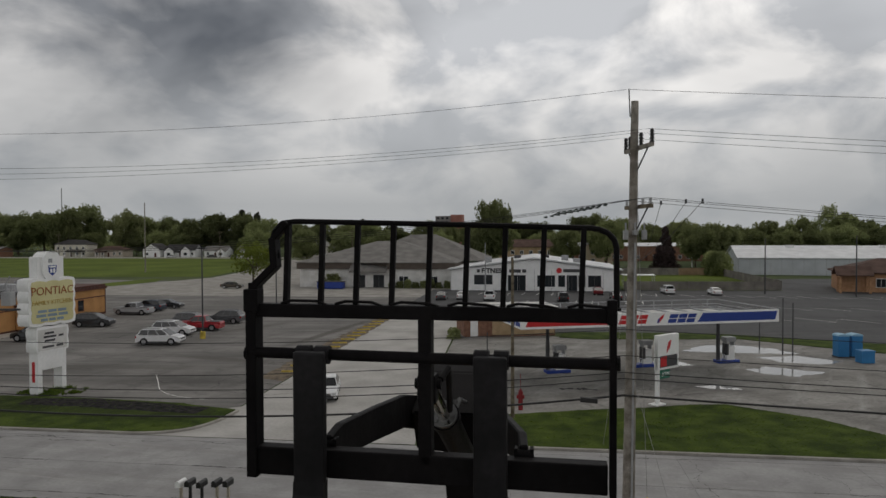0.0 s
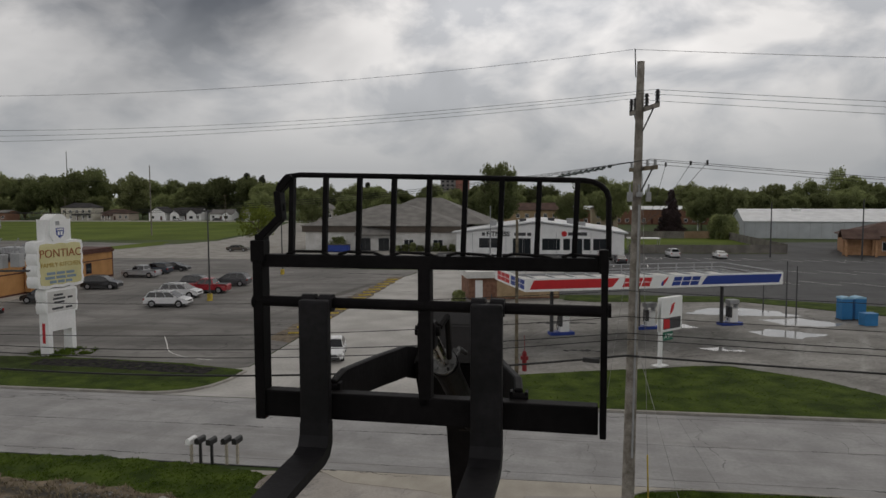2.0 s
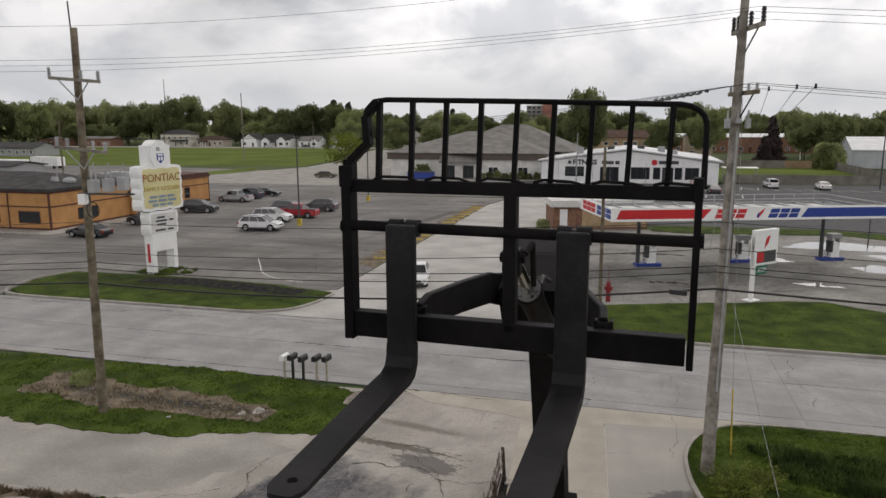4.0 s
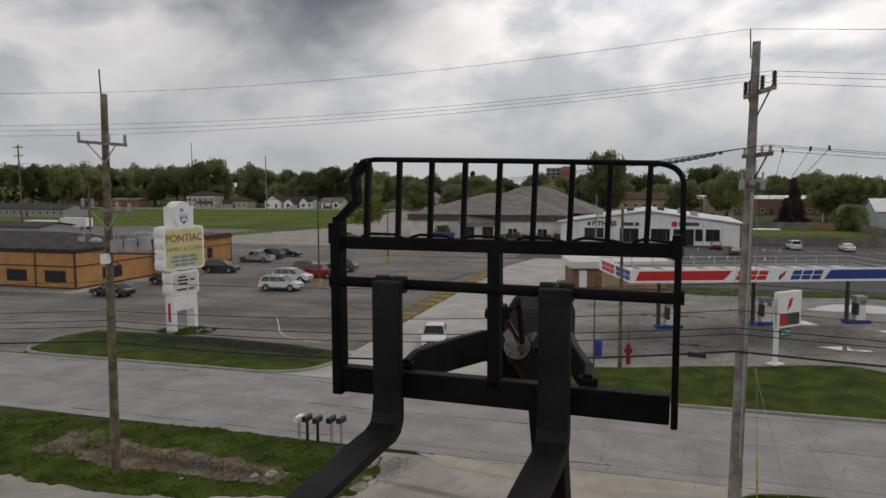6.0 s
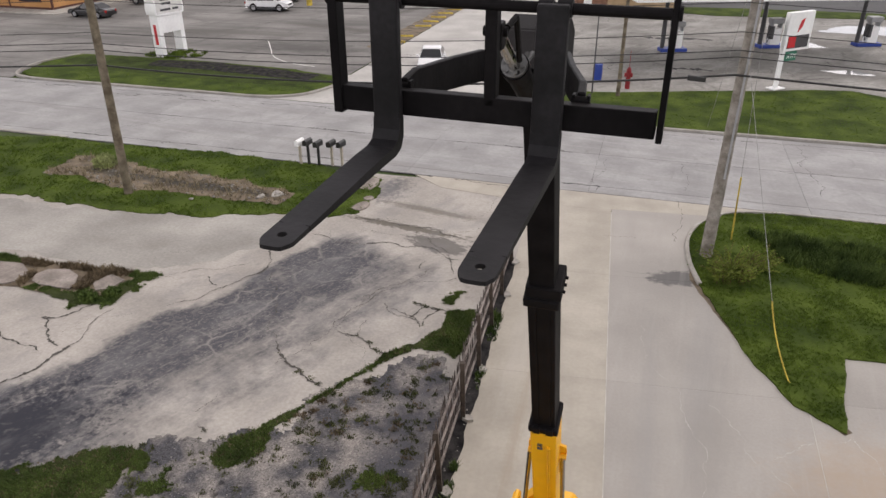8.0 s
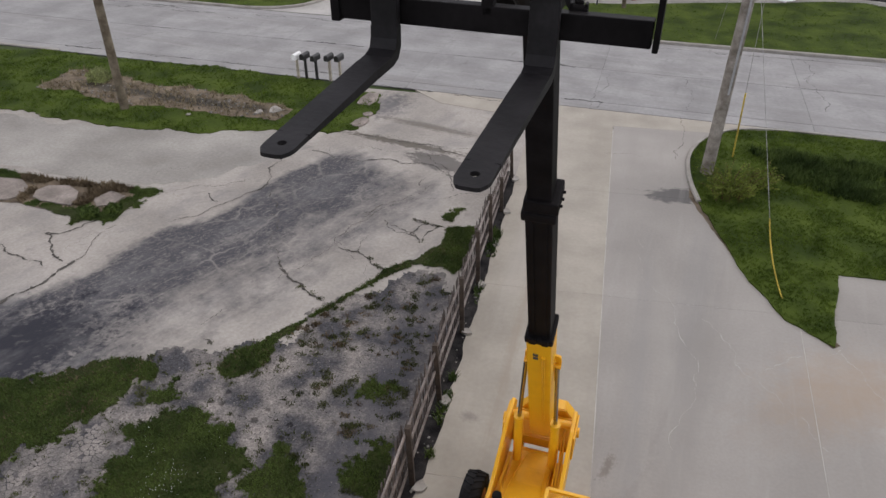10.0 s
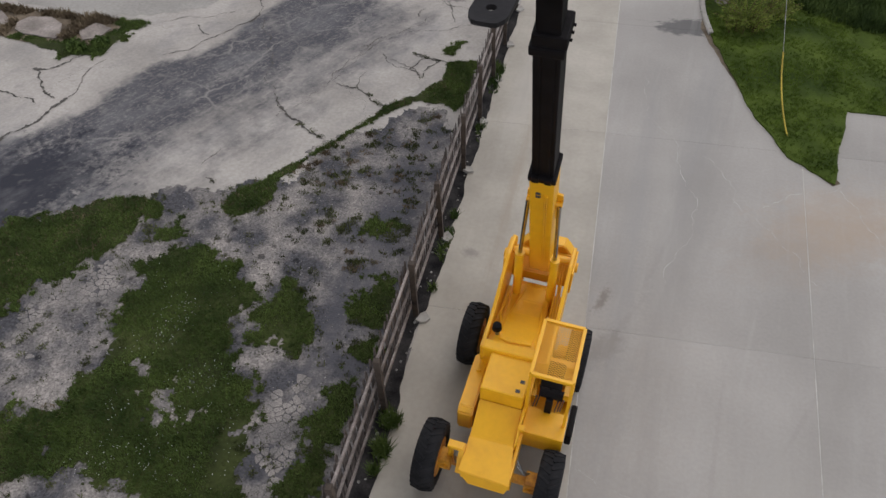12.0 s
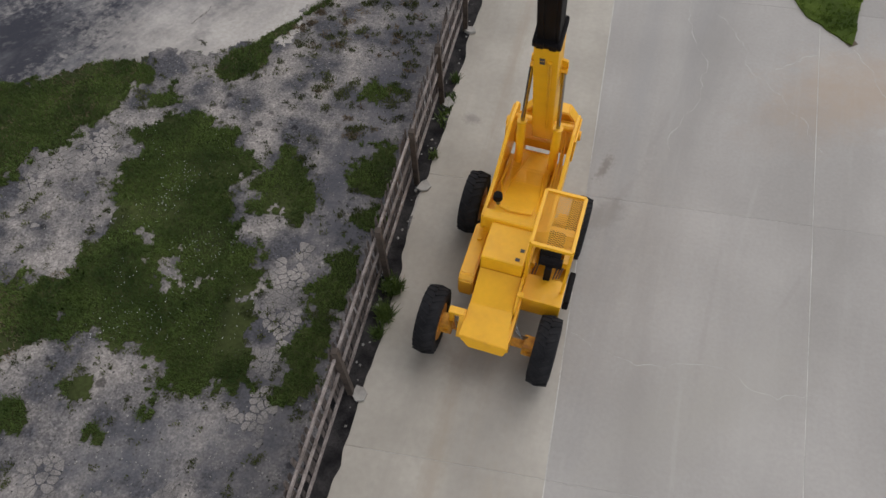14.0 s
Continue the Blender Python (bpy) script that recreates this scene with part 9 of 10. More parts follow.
toilet(29.2, 71.0, 8)
toilet(30.5, 71.3, 5)
t3 = thing("storage_crate", at_uv(30.1, 68.2, 0, 10), "low blue plastic crate beside the toilets", "crate")
bm = bm_new()
box(bm, -0.6, 0.6, -0.5, 0.5, 0, 1.05, 0.05)
part("crate_body", bm, SKY_BLUE, t3)
bm = bm_new()
box(bm, -0.64, 0.64, -0.54, 0.54, 1.05, 1.12, 0.02)
part("lid", bm, SKY_BLUE, t3)
t4 = thing("storage_tank", at_uv(34.4, 69.5, 0, 0), "round grey storage tank with ribs", "tank")
bm = bm_new()
rod(bm, (0, 0, 0), (0, 0, 2.4), 1.5, seg=28)
rod(bm, (0, 0, 2.4), (0, 0, 2.9), 1.5, 0.5, 28)
for k in range(4):
    rod(bm, (0, 0, 0.4 + 0.55 * k), (0, 0, 0.46 + 0.55 * k), 1.53, seg=28)
part("tank_body", bm, GREY, t4)
bm = bm_new()
rod(bm, (0, 0, 2.9), (0, 0, 3.1), 0.3, seg=16)
part("lid", bm, DARK_GREY, t4)

# bollards, barrel, hydrant-like red posts at the exit lane
for du, h, r in ((0, 1.35, 0.16), (-0.45, 0.95, 0.06)):
    bm = bm_new()
    rod(bm, (0, 0, 0), (0, 0, h * 0.9), r, seg=14)
    rod(bm, (0, 0, h * 0.9), (0, 0, h), r * 0.95, r * 0.5, 14)
    if du == 0:
        box(bm, -0.26, 0.26, -0.1, 0.1, 0.75, 1.0, 0.03)
        rod(bm, (0, 0, h), (0, 0, 2.4), 0.02, seg=6)
    tagged(part("red_post", bm, DEEP_RED, m=at_uv(-0.3 + du, 47.4)), "red painted steel post at the exit lane", "bollard", "red posts")
b = thing("barrel", at_uv(-2.3, 49.2), "blue plastic barrel on the forecourt", "barrel")
bm = bm_new()
for z0, z1, r0, r1 in ((0, 0.3, 0.27, 0.3), (0.3, 0.72, 0.3, 0.3), (0.72, 1.04, 0.3, 0.27)):
    rod(bm, (0, 0, z0), (0, 0, z1), r0, r1, 20)
part("barrel_body", bm, BLUE, b)
bm = bm_new()
rod(bm, (0, 0, 1.04), (0, 0, 1.07), 0.28, seg=20)
part("lid", bm, BLUE, b)
# wheel stops along the exit lane
sheet("lane_edge_strip", [(-21.6, 55), (-19.2, 54), (-18.9, 80), (-18.7, 101), (-20.6, 101), (-21.2, 80)], 0.014, SOIL, "bare brown strip along the exit lane", "ground", wobble=0.4, step=0.8, uv=True)
bm = bm_new()
prism(bm, [(-0.11, 0), (0.11, 0), (0.07, 0.14), (-0.07, 0.14)], 0, -0.75, 0.75)
stop = mesh_of("wheel_stop", bm, SAFETY)
for k in range(19):
    v = 50 + k * 2.62
    if k in (0, 1, 2, 5):
        continue
    u = -20.3 + 0.02 * k + rnd.uniform(-0.15, 0.15)
    ob = new("wheel_stop", stop)
    ob.matrix_basis = at_uv(u + 0.3, v, 0, 12 + rnd.uniform(-9, 9))
    tagged(ob, "worn yellow concrete wheel stop", "wheel stop", "wheel stops")
# mailboxes
def mailbox(x, y, material, post_mat, h, turn, label):
    root = thing("mailbox", pose(x, y, 0.03, 0, 0, turn), label, "mailbox", "mailboxes")
    bm = bm_new()
    box(bm, -0.05, 0.05, -0.05, 0.05, -0.05, h, 0.006)
    part("post", bm, post_mat, root)
    bm = bm_new()
    pts = [(-0.11, h), (0.11, h), (0.11, h + 0.16)] + [(0.11 * math.cos(t), h + 0.16 + 0.11 * math.sin(t)) for t in [math.pi * k / 8 for k in range(1, 8)]] + [(-0.11, h + 0.16)]
    prism(bm, pts, 1, -0.28, 0.28)
    body = part("box", bm, material, root)
    bm = bm_new()
    box(bm, -0.1, 0.1, -0.30, -0.282, h + 0.02, h + 0.2, 0.01)
    part("door", bm, material, body)


BLACK_BOX = mat("mailbox_black", (0.02, 0.02, 0.02), rough=0.45, var=0.15, scale=4, bump=0.03)
PALE_POST = mat("pale_post", (0.40, 0.36, 0.29), rough=0.9, var=0.2, scale=4, bump=0.2)
for k, (x, y, m1, m2, lab) in enumerate(((-11.25, 30.2, WHITE, PALE_POST, "white mailbox on a pale wooden post"), (-10.85, 30.2, BLACK_BOX, BLACK_BOX, "black mailbox on a thick black post"),
                                         (-10.33, 30.15, BLACK_BOX, BLACK_BOX, "black mailbox on a thick black post"), (-9.7, 30.2, BLACK_BOX, PALE_POST, "black mailbox on a pale wooden post"), (-9.25, 30.3, BLACK_BOX, PALE_POST, "black mailbox on a pale wooden post"))):
    mailbox(x, y, m1, m2, 0.92 + 0.03 * (k % 2), 168, lab)
# litter and stones near the verge
for x, y, s in ((-10.9, 26.3, 0.3), (-11.5, 26.0, 0.2), (-14.3, 25.3, 0.12)):
    bm = bm_new()
    bmesh.ops.create_icosphere(bm, subdivisions=2, radius=s, matrix=Matrix.Diagonal((1, 0.8, 0.35, 1)))
    for v in bm.verts:
        v.co += v.normal * s * 0.35 * noise.noise(v.co * 6 / s * 0.3)
    tagged(part("broken_concrete", bm, KERB, m=pose(x, y, 0.05, 0, 0, 40 * x)), "pale lump of broken concrete on the verge", "rubble", "broken concrete lumps")


for x, y, a, b, t in ((-7.05, 25.75, 0.62, 0.3, 68), (-7.35, 28.2, 0.95, 0.42, 82), (-6.95, 26.6, 0.3, 0.2, 40)):   # old kerb slabs at the corner
    bm = bm_new()
    ring = [(a * (0.62 + 0.1 * math.sin(3.1 * k + x)) * math.cos(k * 0.785) * 1.25, b * (0.9 + 0.16 * math.cos(2.3 * k)) * math.sin(k * 0.785)) for k in range(8)]
    prism(bm, ring, 2, -0.06, 0.05)
    bmesh.ops.bevel(bm, geom=bm.edges[:], offset=0.012, segments=1, affect="EDGES")
    tagged(part("kerb_slab", bm, PAD, m=pose(x, y, 0.02, 2, -3, t)), "flat worn pinkish slab of an old kerb", "concrete slab", "old kerb slabs")


# far houses
def house(u, v, w, d, h, roof_h, wall_mat, roof_mat, label, turn=0.0, along=0, storeys=1, name="house", hipped=0.0, wings=(), porch=None):
    root = thing(name, at_uv(u, v, 0, turn), label, "house", "far houses")
    bm = bm_new()
    if hipped:
        box(bm, -w / 2, w / 2, 0, d, -0.1, h)
    elif along == 0:
        prism(bm, [(0, -0.1), (d, -0.1), (d, h), (d / 2, h + roof_h - 0.15), (0, h)], 0, -w / 2, w / 2)
    else:
        prism(bm, [(-w / 2, -0.1), (w / 2, -0.1), (w / 2, h), (0, h + roof_h - 0.15), (-w / 2, h)], 1, 0, d)
    part("wall", bm, wall_mat, root)
    bm = bm_new()
    if hipped:
        hip(bm, -w / 2, w / 2, 0, d, h, h + roof_h, hipped, 0.5, 0.2)
    else:
        gable(bm, -w / 2, w / 2, 0, d, h + 0.1, h + roof_h, along, 0.5)
    part("roof", bm, roof_mat, root)
    for x0, x1, out, hh, rise in wings:   # gabled wings towards the street
        bm = bm_new()
        prism(bm, [(x0, -0.1), (x1, -0.1), (x1, hh), ((x0 + x1) / 2, hh + rise - 0.15), (x0, hh)], 1, -out, 1.0)
        part("wing_wall", bm, wall_mat, root)
        bm = bm_new()
        gable(bm, x0, x1, -out, 3.0, hh + 0.1, hh + rise, 1, 0.4)
        part("wing_roof", bm, roof_mat, root)
        bm = bm_new()
        box(bm, (x0 + x1) / 2 - 0.9, (x0 + x1) / 2 + 0.9, -out - 0.05, -out + 0.02, 0.9, 2.2)
        part("wing_window", bm, GLASS, root)
    if porch:
        x0, x1, hh = porch
        bm = bm_new()
        prism(bm, [(-2.6, hh), (-2.6, hh + 0.2), (0.0, hh + 0.9), (0.0, hh)], 0, x0, x1)
        part("porch_roof", bm, roof_mat, root)
        for k in range(4):
            bm = bm_new()
            x = x0 + 0.2 + (x1 - x0 - 0.4) * k / 3
            box(bm, x - 0.1, x + 0.1, -2.5, -2.3, 0, hh)
            part("porch_post", bm, WHITE, root)
    n = max(2, int(w / 3.2))
    for s in range(storeys):
        for k in range(n):
            x = -w / 2 + (k + 0.5) * w / n
            if s == 0 and k == n // 2:
                bm = bm_new()
                box(bm, x - 0.5, x + 0.5, -0.06, 0.04, 0.1, 2.2)
                part("door", bm, BROWN, root)
                continue
            window(root, x - 0.6, x + 0.6, 1.0 + 2.9 * s, 2.3 + 2.9 * s, 0, WHITE, 0.1, 2)
    return root


house(-238, 338, 18, 9, 6.4, 2.6, mat("cream_siding", (0.62, 0.59, 0.50), rough=0.8, var=0.06, scale=0.5), SHINGLE, "cream two storey house with a dark hip roof", storeys=2, hipped=5.0, porch=(-2, 8, 2.6))
house(-218, 340, 16, 9, 3.4, 2.2, mat("beige_siding", (0.50, 0.43, 0.36), rough=0.8, var=0.06, scale=0.5), BROWN_ROOF, "low beige house with a brown roof", hipped=5.0, porch=(-6, -1, 2.3))
house(-192, 336, 9, 10, 3.8, 3.0, WHITE, SHINGLE, "white house with a dark gable roof", along=1)
house(-178, 339, 16, 9, 3.4, 2.8, WHITE, SHINGLE, "white house with a dark roof and garage", wings=((-7.5, -2.5, 2.2, 3.0, 2.2), (1.0, 6.0, 1.2, 3.2, 2.4)), porch=(-2.4, 0.8, 2.3))
house(-160, 341, 12, 8, 3.0, 2.4, WHITE, GREY_ROOF, "small white house with a grey roof", wings=((1.5, 5.5, 1.6, 2.7, 1.8),))
house(-144, 343, 10, 8, 3.0, 2.2, WHITE, GREY_ROOF, "small white house with a grey roof")
house(-286, 334, 20, 10, 3.8, 1.4, BRICK, GREY_ROOF, "long brick house with a pale roof")
house(-318, 338, 22, 10, 3.8, 1.4, BRICK, GREY_ROOF, "long brick house with a pale roof")
house(-82, 262, 10, 10, 6.0, 3.0, mat("worn_siding", (0.48, 0.45, 0.41), rough=0.8, var=0.1, scale=0.5), GREY_ROOF, "grey two storey house behind the pale lot", along=1, storeys=2)
house(-2, 262, 20, 10, 6.5, 2.6, BOARD, BROWN_ROOF, "tan apartment house with a brown roof", storeys=2)
house(24, 258, 9, 12, 7.0, 2.6, mat("pale_tan_siding", (0.42, 0.34, 0.24), rough=0.8, var=0.08, scale=0.5), GREY_ROOF, "pale tan gabled house", along=1, storeys=2)
house(45, 300, 60, 20, 6.0, 1.2, BRICK, WHITE_ROOF, "long brown school building with a pale roof", name="school_building")
house(-135, 118, 26, 9, 3.2, 0.8, GREY, SHINGLE, "low grey shed behind the restaurant", name="shed")
house(-236, 220, 40, 12, 3.0, 2.0, GREY, SHINGLE, "long pale building with a dark roof", name="long_building")
house(-262, 176, 30, 12, 3.2, 1.8, DINGY, SHINGLE, "low pale building with a dark roof", name="long_building")
for u, v, w, h, m1, lab in ((-98, 97, 7.5, 3.0, GREY, "plain grey equipment shed"), (-131, 126, 7.0, 4.2, WHITE, "white freight trailer standing in the yard"), (-152, 158, 9, 3.2, WHITE, "long white trailer in the yard")):
    root = thing("trailer" if "trailer" in lab else "equipment_shed", at_uv(u, v), lab, "trailer" if "trailer" in lab else "shed")
    bm = bm_new()
    box(bm, -w / 2, w / 2, 0, 2.6, 0.8 if "trailer" in lab else -0.05, h, 0.05)
    body = part("body", bm, m1, root)
    bm = bm_new()
    for k in range(int(w / 0.9)):
        box(bm, -w / 2 + 0.3 + k * 0.9, -w / 2 + 0.36 + k * 0.9, -0.03, 0.0, 1.0, h - 0.1)
    part("ribs", bm, GREY, root)
    if "trailer" in lab:
        bm = bm_new()
        for x in (-w / 2 + 1, w / 2 - 1.6):
            for y in (0.3, 2.3):
                rod(bm, (x, y - 0.12, 0.45), (x, y + 0.12, 0.45), 0.45, seg=16)
        part("wheels", bm, RUBBER, root)


def white_store():
    root = thing("warehouse", at_uv(57, 206, 0, -8), "long white metal warehouse with a pale low roof", "warehouse")
    bm = bm_new()
    prism(bm, [(0, -0.1), (30, -0.1), (30, 4.4), (15, 7.3), (0, 4.4)], 0, 0, 110)
    part("wall", bm, mat("pale_blue_siding", (0.47, 0.50, 0.52), (0.52, 0.55, 0.57), rough=0.6, var=0.05, scale=0.4), root)
    bm = bm_new()
    gable(bm, 0, 110, 0, 30, 4.6, 7.6, 0, 0.4)
    part("roof", bm, WHITE_ROOF, root)
    bm = bm_new()
    box(bm, 0, 0.06, -0.04, 0.0, 0, 4.4)
    rib = mesh_of("wall_rib", bm, GREY)
    for k in range(40):
        part("wall_rib", rib, None, root, m=pose(k * 2.75, 0, 0))
    for k in range(4):
        bm = bm_new()
        box(bm, 14 + k * 24, 16.4 + k * 24, 12, 13.6, 6.9, 7.9, 0.04)
        part("roof_vent", bm, WHITE, root)


white_store()


def clinic():
    root = thing("brick_office", at_uv(60.5, 148.5, 0, -14), "tan brick office with a brown roof and a gabled porch", "office building")
    bm = bm_new()
    box(bm, 0, 28, 0, 14, -0.1, 3.6)
    part("wall", bm, TAN_BRICK, root)
    bm = bm_new()
    hip(bm, 0, 28, 0, 14, 3.6, 6.4, 8, 0.7, 0.2)
    part("roof", bm, BROWN_ROOF, root)
    bm = bm_new()
    gable(bm, -1.0, 4.5, -4.2, 2.0, 3.4, 4.9, 0, 0.4)
    part("porch_roof", bm, BROWN_ROOF, root)
    for x in (-0.8, 4.2):
        for y in (-4.0, -0.5):
            bm = bm_new()
            box(bm, x, x + 0.4, y, y + 0.4, 0, 3.4)
            part("porch_pillar", bm, TAN_BRICK, root)
    bm = bm_new()
    box(bm, -0.7, -0.5, -3.6, -0.5, 2.9, 3.4)
    part("porch_beam", bm, TAN_BRICK, root)
    for k in range(6):
        window(root, 6 + k * 3.4, 7.6 + k * 3.4, 1.0, 2.6, 0, WHITE, 0.1, 2)


clinic()
bm = bm_new()   # awning seen over the lot
box(bm, 0, 6.5, 0, 3.2, 2.9, 3.05)
aw = tagged(part("white_awning", bm, WHITE, m=at_uv(18.8, 149)), "flat white awning beside the fitness building", "awning")
for x in (0.2, 6.3):
    for y in (0.2, 3.0):
        bm = bm_new()
        box(bm, x - 0.05, x + 0.05, y - 0.05, y + 0.05, 0, 2.9)
        part("awning_post", bm, GREY, aw)


def tower():
    root = thing("brick_tower", at_uv(-66, 545), "distant red brick apartment tower", "tower")
    bm = bm_new()
    box(bm, -9, 3, 0, 14, 0, 25)
    part("wall", bm, mat("tower_grey", (0.24, 0.22, 0.22), rough=0.9, var=0.1, scale=0.2), root)
    bm = bm_new()
    box(bm, 3, 12, -1, 14, 0, 26)
    part("brick_wall", bm, TOWER, root)
    for k in range(5):
        for j in range(3):
            bm = bm_new()
            box(bm, -8 + j * 3.6, -6 + j * 3.6, -0.1, 0, 10.5 + k * 3, 12 + k * 3)
            part("window", bm, GLASS, root)


tower()


def slat_fence(p, q, h, material, label):
    a, b = W(*p), W(*q)
    root = thing("slat_fence", pose(0, 0, 0), label, "fence", "far fences")
    n = max(2, int((b - a).length / 2.4))
    d = (b - a).normalized()
    for k in range(n):
        c0, c1 = a.lerp(b, k / n), a.lerp(b, (k + 1) / n)
        bm = bm_new()
        m = 10
        for j in range(m):
            s0, s1 = c0.lerp(c1, (j + 0.04) / m), c0.lerp(c1, (j + 0.96) / m)
            beam(bm, (s0 + s1) / 2 + Vector((0, 0, 0.05)), (s0 + s1) / 2 + Vector((0, 0, h)), (s1 - s0).length, 0.03, up=(-d.y, d.x, 0))
        tagged(part("fence_panel", bm, material, root), "", "", "", "stuff")
        bm = bm_new()
        beam(bm, c0 + Vector((0, 0, -0.1)), c0 + Vector((0, 0, h + 0.1)), 0.12, 0.12, up=(-d.y, d.x, 0))
        part("post", bm, material, root)


GREY_FENCE = mat("grey_fence_wood", (0.17, 0.155, 0.14), (0.23, 0.21, 0.19), rough=0.95, var=0.15, scale=0.5, fine=8, bump=0.2, random_tint=0.12)
TAN_FENCE = mat("tan_fence_wood", (0.30, 0.20, 0.12), (0.36, 0.25, 0.16), rough=0.95, var=0.15, scale=0.5, fine=8, bump=0.2, random_tint=0.15)
slat_fence((19, 148.5), (50, 150.5), 1.75, GREY_FENCE, "grey wooden slat fence along the fitness lot")
slat_fence((22, 199.5), (40, 200.5), 2.0, GREY_FENCE, "grey wooden slat fence behind the lawn")
slat_fence((40, 200.5), (47.5, 201), 2.0, TAN_FENCE, "tan wooden slat fence behind the lawn")
slat_fence((51, 200), (50.2, 150.6), 1.9, GREY_FENCE, "grey wooden slat fence beside the lawn")
bm = bm_new()
box(bm, -2.8, 2.8, 0, 1.8, 0.1, 1.5, 0.08)
db = tagged(part("dumpster", bm, BLUE, m=at_uv(-42.0, 144.8)), "blue steel dumpster in front of the hall", "dumpster")
bm = bm_new()
box(bm, -2.9, 2.9, -0.08, 1.9, 1.5, 1.62, 0.03)
part("lid", bm, DARK_GREY, db)

# ---- vehicles
RIM = mat("wheel_rim", (0.45, 0.45, 0.46), rough=0.35, metal=0.8, var=0.1, bump=0)
LAMP_GLASS = glass_mat("lamp_glass", (0.5, 0.5, 0.5), 0.15)
TAIL = glass_mat("tail_lamp", (0.30, 0.01, 0.01), 0.2)
PAINTS = {k: mat("car_paint_" + k, c, rough=0.3, var=0.04, scale=2, fine=8, bump=0, coat=0.6, spec=0.5) for k, c in
          dict(white=(0.72, 0.72, 0.72), black=(0.012, 0.012, 0.014), silver=(0.42, 0.42, 0.43), red=(0.38, 0.02, 0.03), navy=(0.03, 0.04, 0.06), grey=(0.07, 0.07, 0.075), maroon=(0.16, 0.015, 0.02), brown=(0.08, 0.065, 0.05)).items()}


def arch(x, r, zc, z0):
    return [(x + r * math.cos(t), zc + r * math.sin(t)) for t in [math.pi * (0.96 - 0.92 * k / 8) for k in range(9)]]


def car(name, kind, paint, label, group=""):
    L, Wd, H = dict(sedan=(4.8, 1.82, 1.44), suv=(4.8, 1.9, 1.76), pickup=(5.6, 1.95, 1.85))[kind]
    belt = dict(sedan=0.92, suv=1.06, pickup=1.12)[kind]
    hood = dict(sedan=0.80, suv=0.94, pickup=1.08)[kind]
    wr = dict(sedan=0.33, suv=0.38, pickup=0.39)[kind]
    xf, xr = L / 2 - 0.92, -L / 2 + 0.98
    z0 = 0.24
    root = thing(name, pose(0, 0, 0), label, "car" if kind != "pickup" else "pickup truck", group)
    # cabin stations: base front, base rear, top front, top rear
    cb = dict(sedan=(1.2, -1.95, 0.30, -1.0), suv=(1.46, -2.28, 0.40, -1.78), pickup=(1.25, -1.15, 0.45, -0.92))[kind]
    tail_z = dict(sedan=0.90, suv=1.06, pickup=1.10)[kind]
    pts = [(L / 2 - 0.06, z0 + 0.05), (L / 2, 0.45), (L / 2 - 0.03, hood - 0.16), (L / 2 - 0.22, hood - 0.04), (cb[0] + 0.1, belt - 0.02), (cb[0], belt), (cb[1], belt), (-L / 2 + 0.12, tail_z), (-L / 2, tail_z - 0.12), (-L / 2 + 0.02, 0.45), (-L / 2 + 0.1, z0 + 0.05)]
    pts += arch(xr, wr + 0.05, wr, z0)[0:] + arch(xf, wr + 0.05, wr, z0)
    bm = bm_new()
    prism(bm, pts, 1, -Wd / 2, Wd / 2)
    for v in bm.verts:
        k = abs(v.co.x) / (L / 2)
        v.co.y *= 1 - 0.13 * max(0, (k - 0.72) / 0.28) ** 2
        if v.co.z > belt - 0.25:
            v.co.y *= 0.955
    es = [e for e in bm.edges if all(v.co.z > 0.55 for v in e.verts) and (e.verts[0].co - e.verts[1].co).length > 0.02]
    bmesh.ops.bevel(bm, geom=es, offset=0.085, segments=3, affect="EDGES", clamp_overlap=True)
    body = part("body", bm, paint, root)
    # cabin
    wb, wt = Wd / 2 * 0.945, Wd / 2 * 0.74
    bm = bm_new()
    quad = []
    for x0, x1, w, z in ((cb[1], cb[0], wb, belt - 0.03), (cb[3], cb[2], wt, H - 0.06)):
        quad.append([Vector((x0, -w, z)), Vector((x1, -w, z)), Vector((x1, w, z)), Vector((x0, w, z))])
    lo, hi = [[bm.verts.new(c) for c in q] for q in quad]
    bm.faces.new(lo[::-1])
    bm.faces.new(hi)
    for i in range(4):
        bm.faces.new((lo[i], lo[(i + 1) % 4], hi[(i + 1) % 4], hi[i]))
    bmesh.ops.recalc_face_normals(bm, faces=bm.faces)
    bmesh.ops.bevel(bm, geom=[e for e in bm.edges if max(v.co.z for v in e.verts) > H - 0.07], offset=0.09, segments=3, affect="EDGES")
    # the roof bows up a little over the cabin
    n_st, rows = 7, []
    for k in range(n_st):
        t = k / (n_st - 1)
        x = cb[3] + 0.04 + (cb[2] - cb[3] - 0.08) * t
        rise = 0.06 * (1 - (2 * t - 1) ** 2) ** 0.6 if 0 < k < n_st - 1 else 0.0
        w2 = wt - 0.05
        rows.append([bm.verts.new((x, y, H - 0.075 + rise * f)) for y, f in ((-w2, 0.25), (-w2 * 0.8, 0.85), (0, 1.15), (w2 * 0.8, 0.85), (w2, 0.25))])
    for a, b in zip(rows, rows[1:]):
        for i in range(4):
            bm.faces.new((a[i], a[i + 1], b[i + 1], b[i]))
    part("cabin", bm, paint, root)
    lo, hi = quad

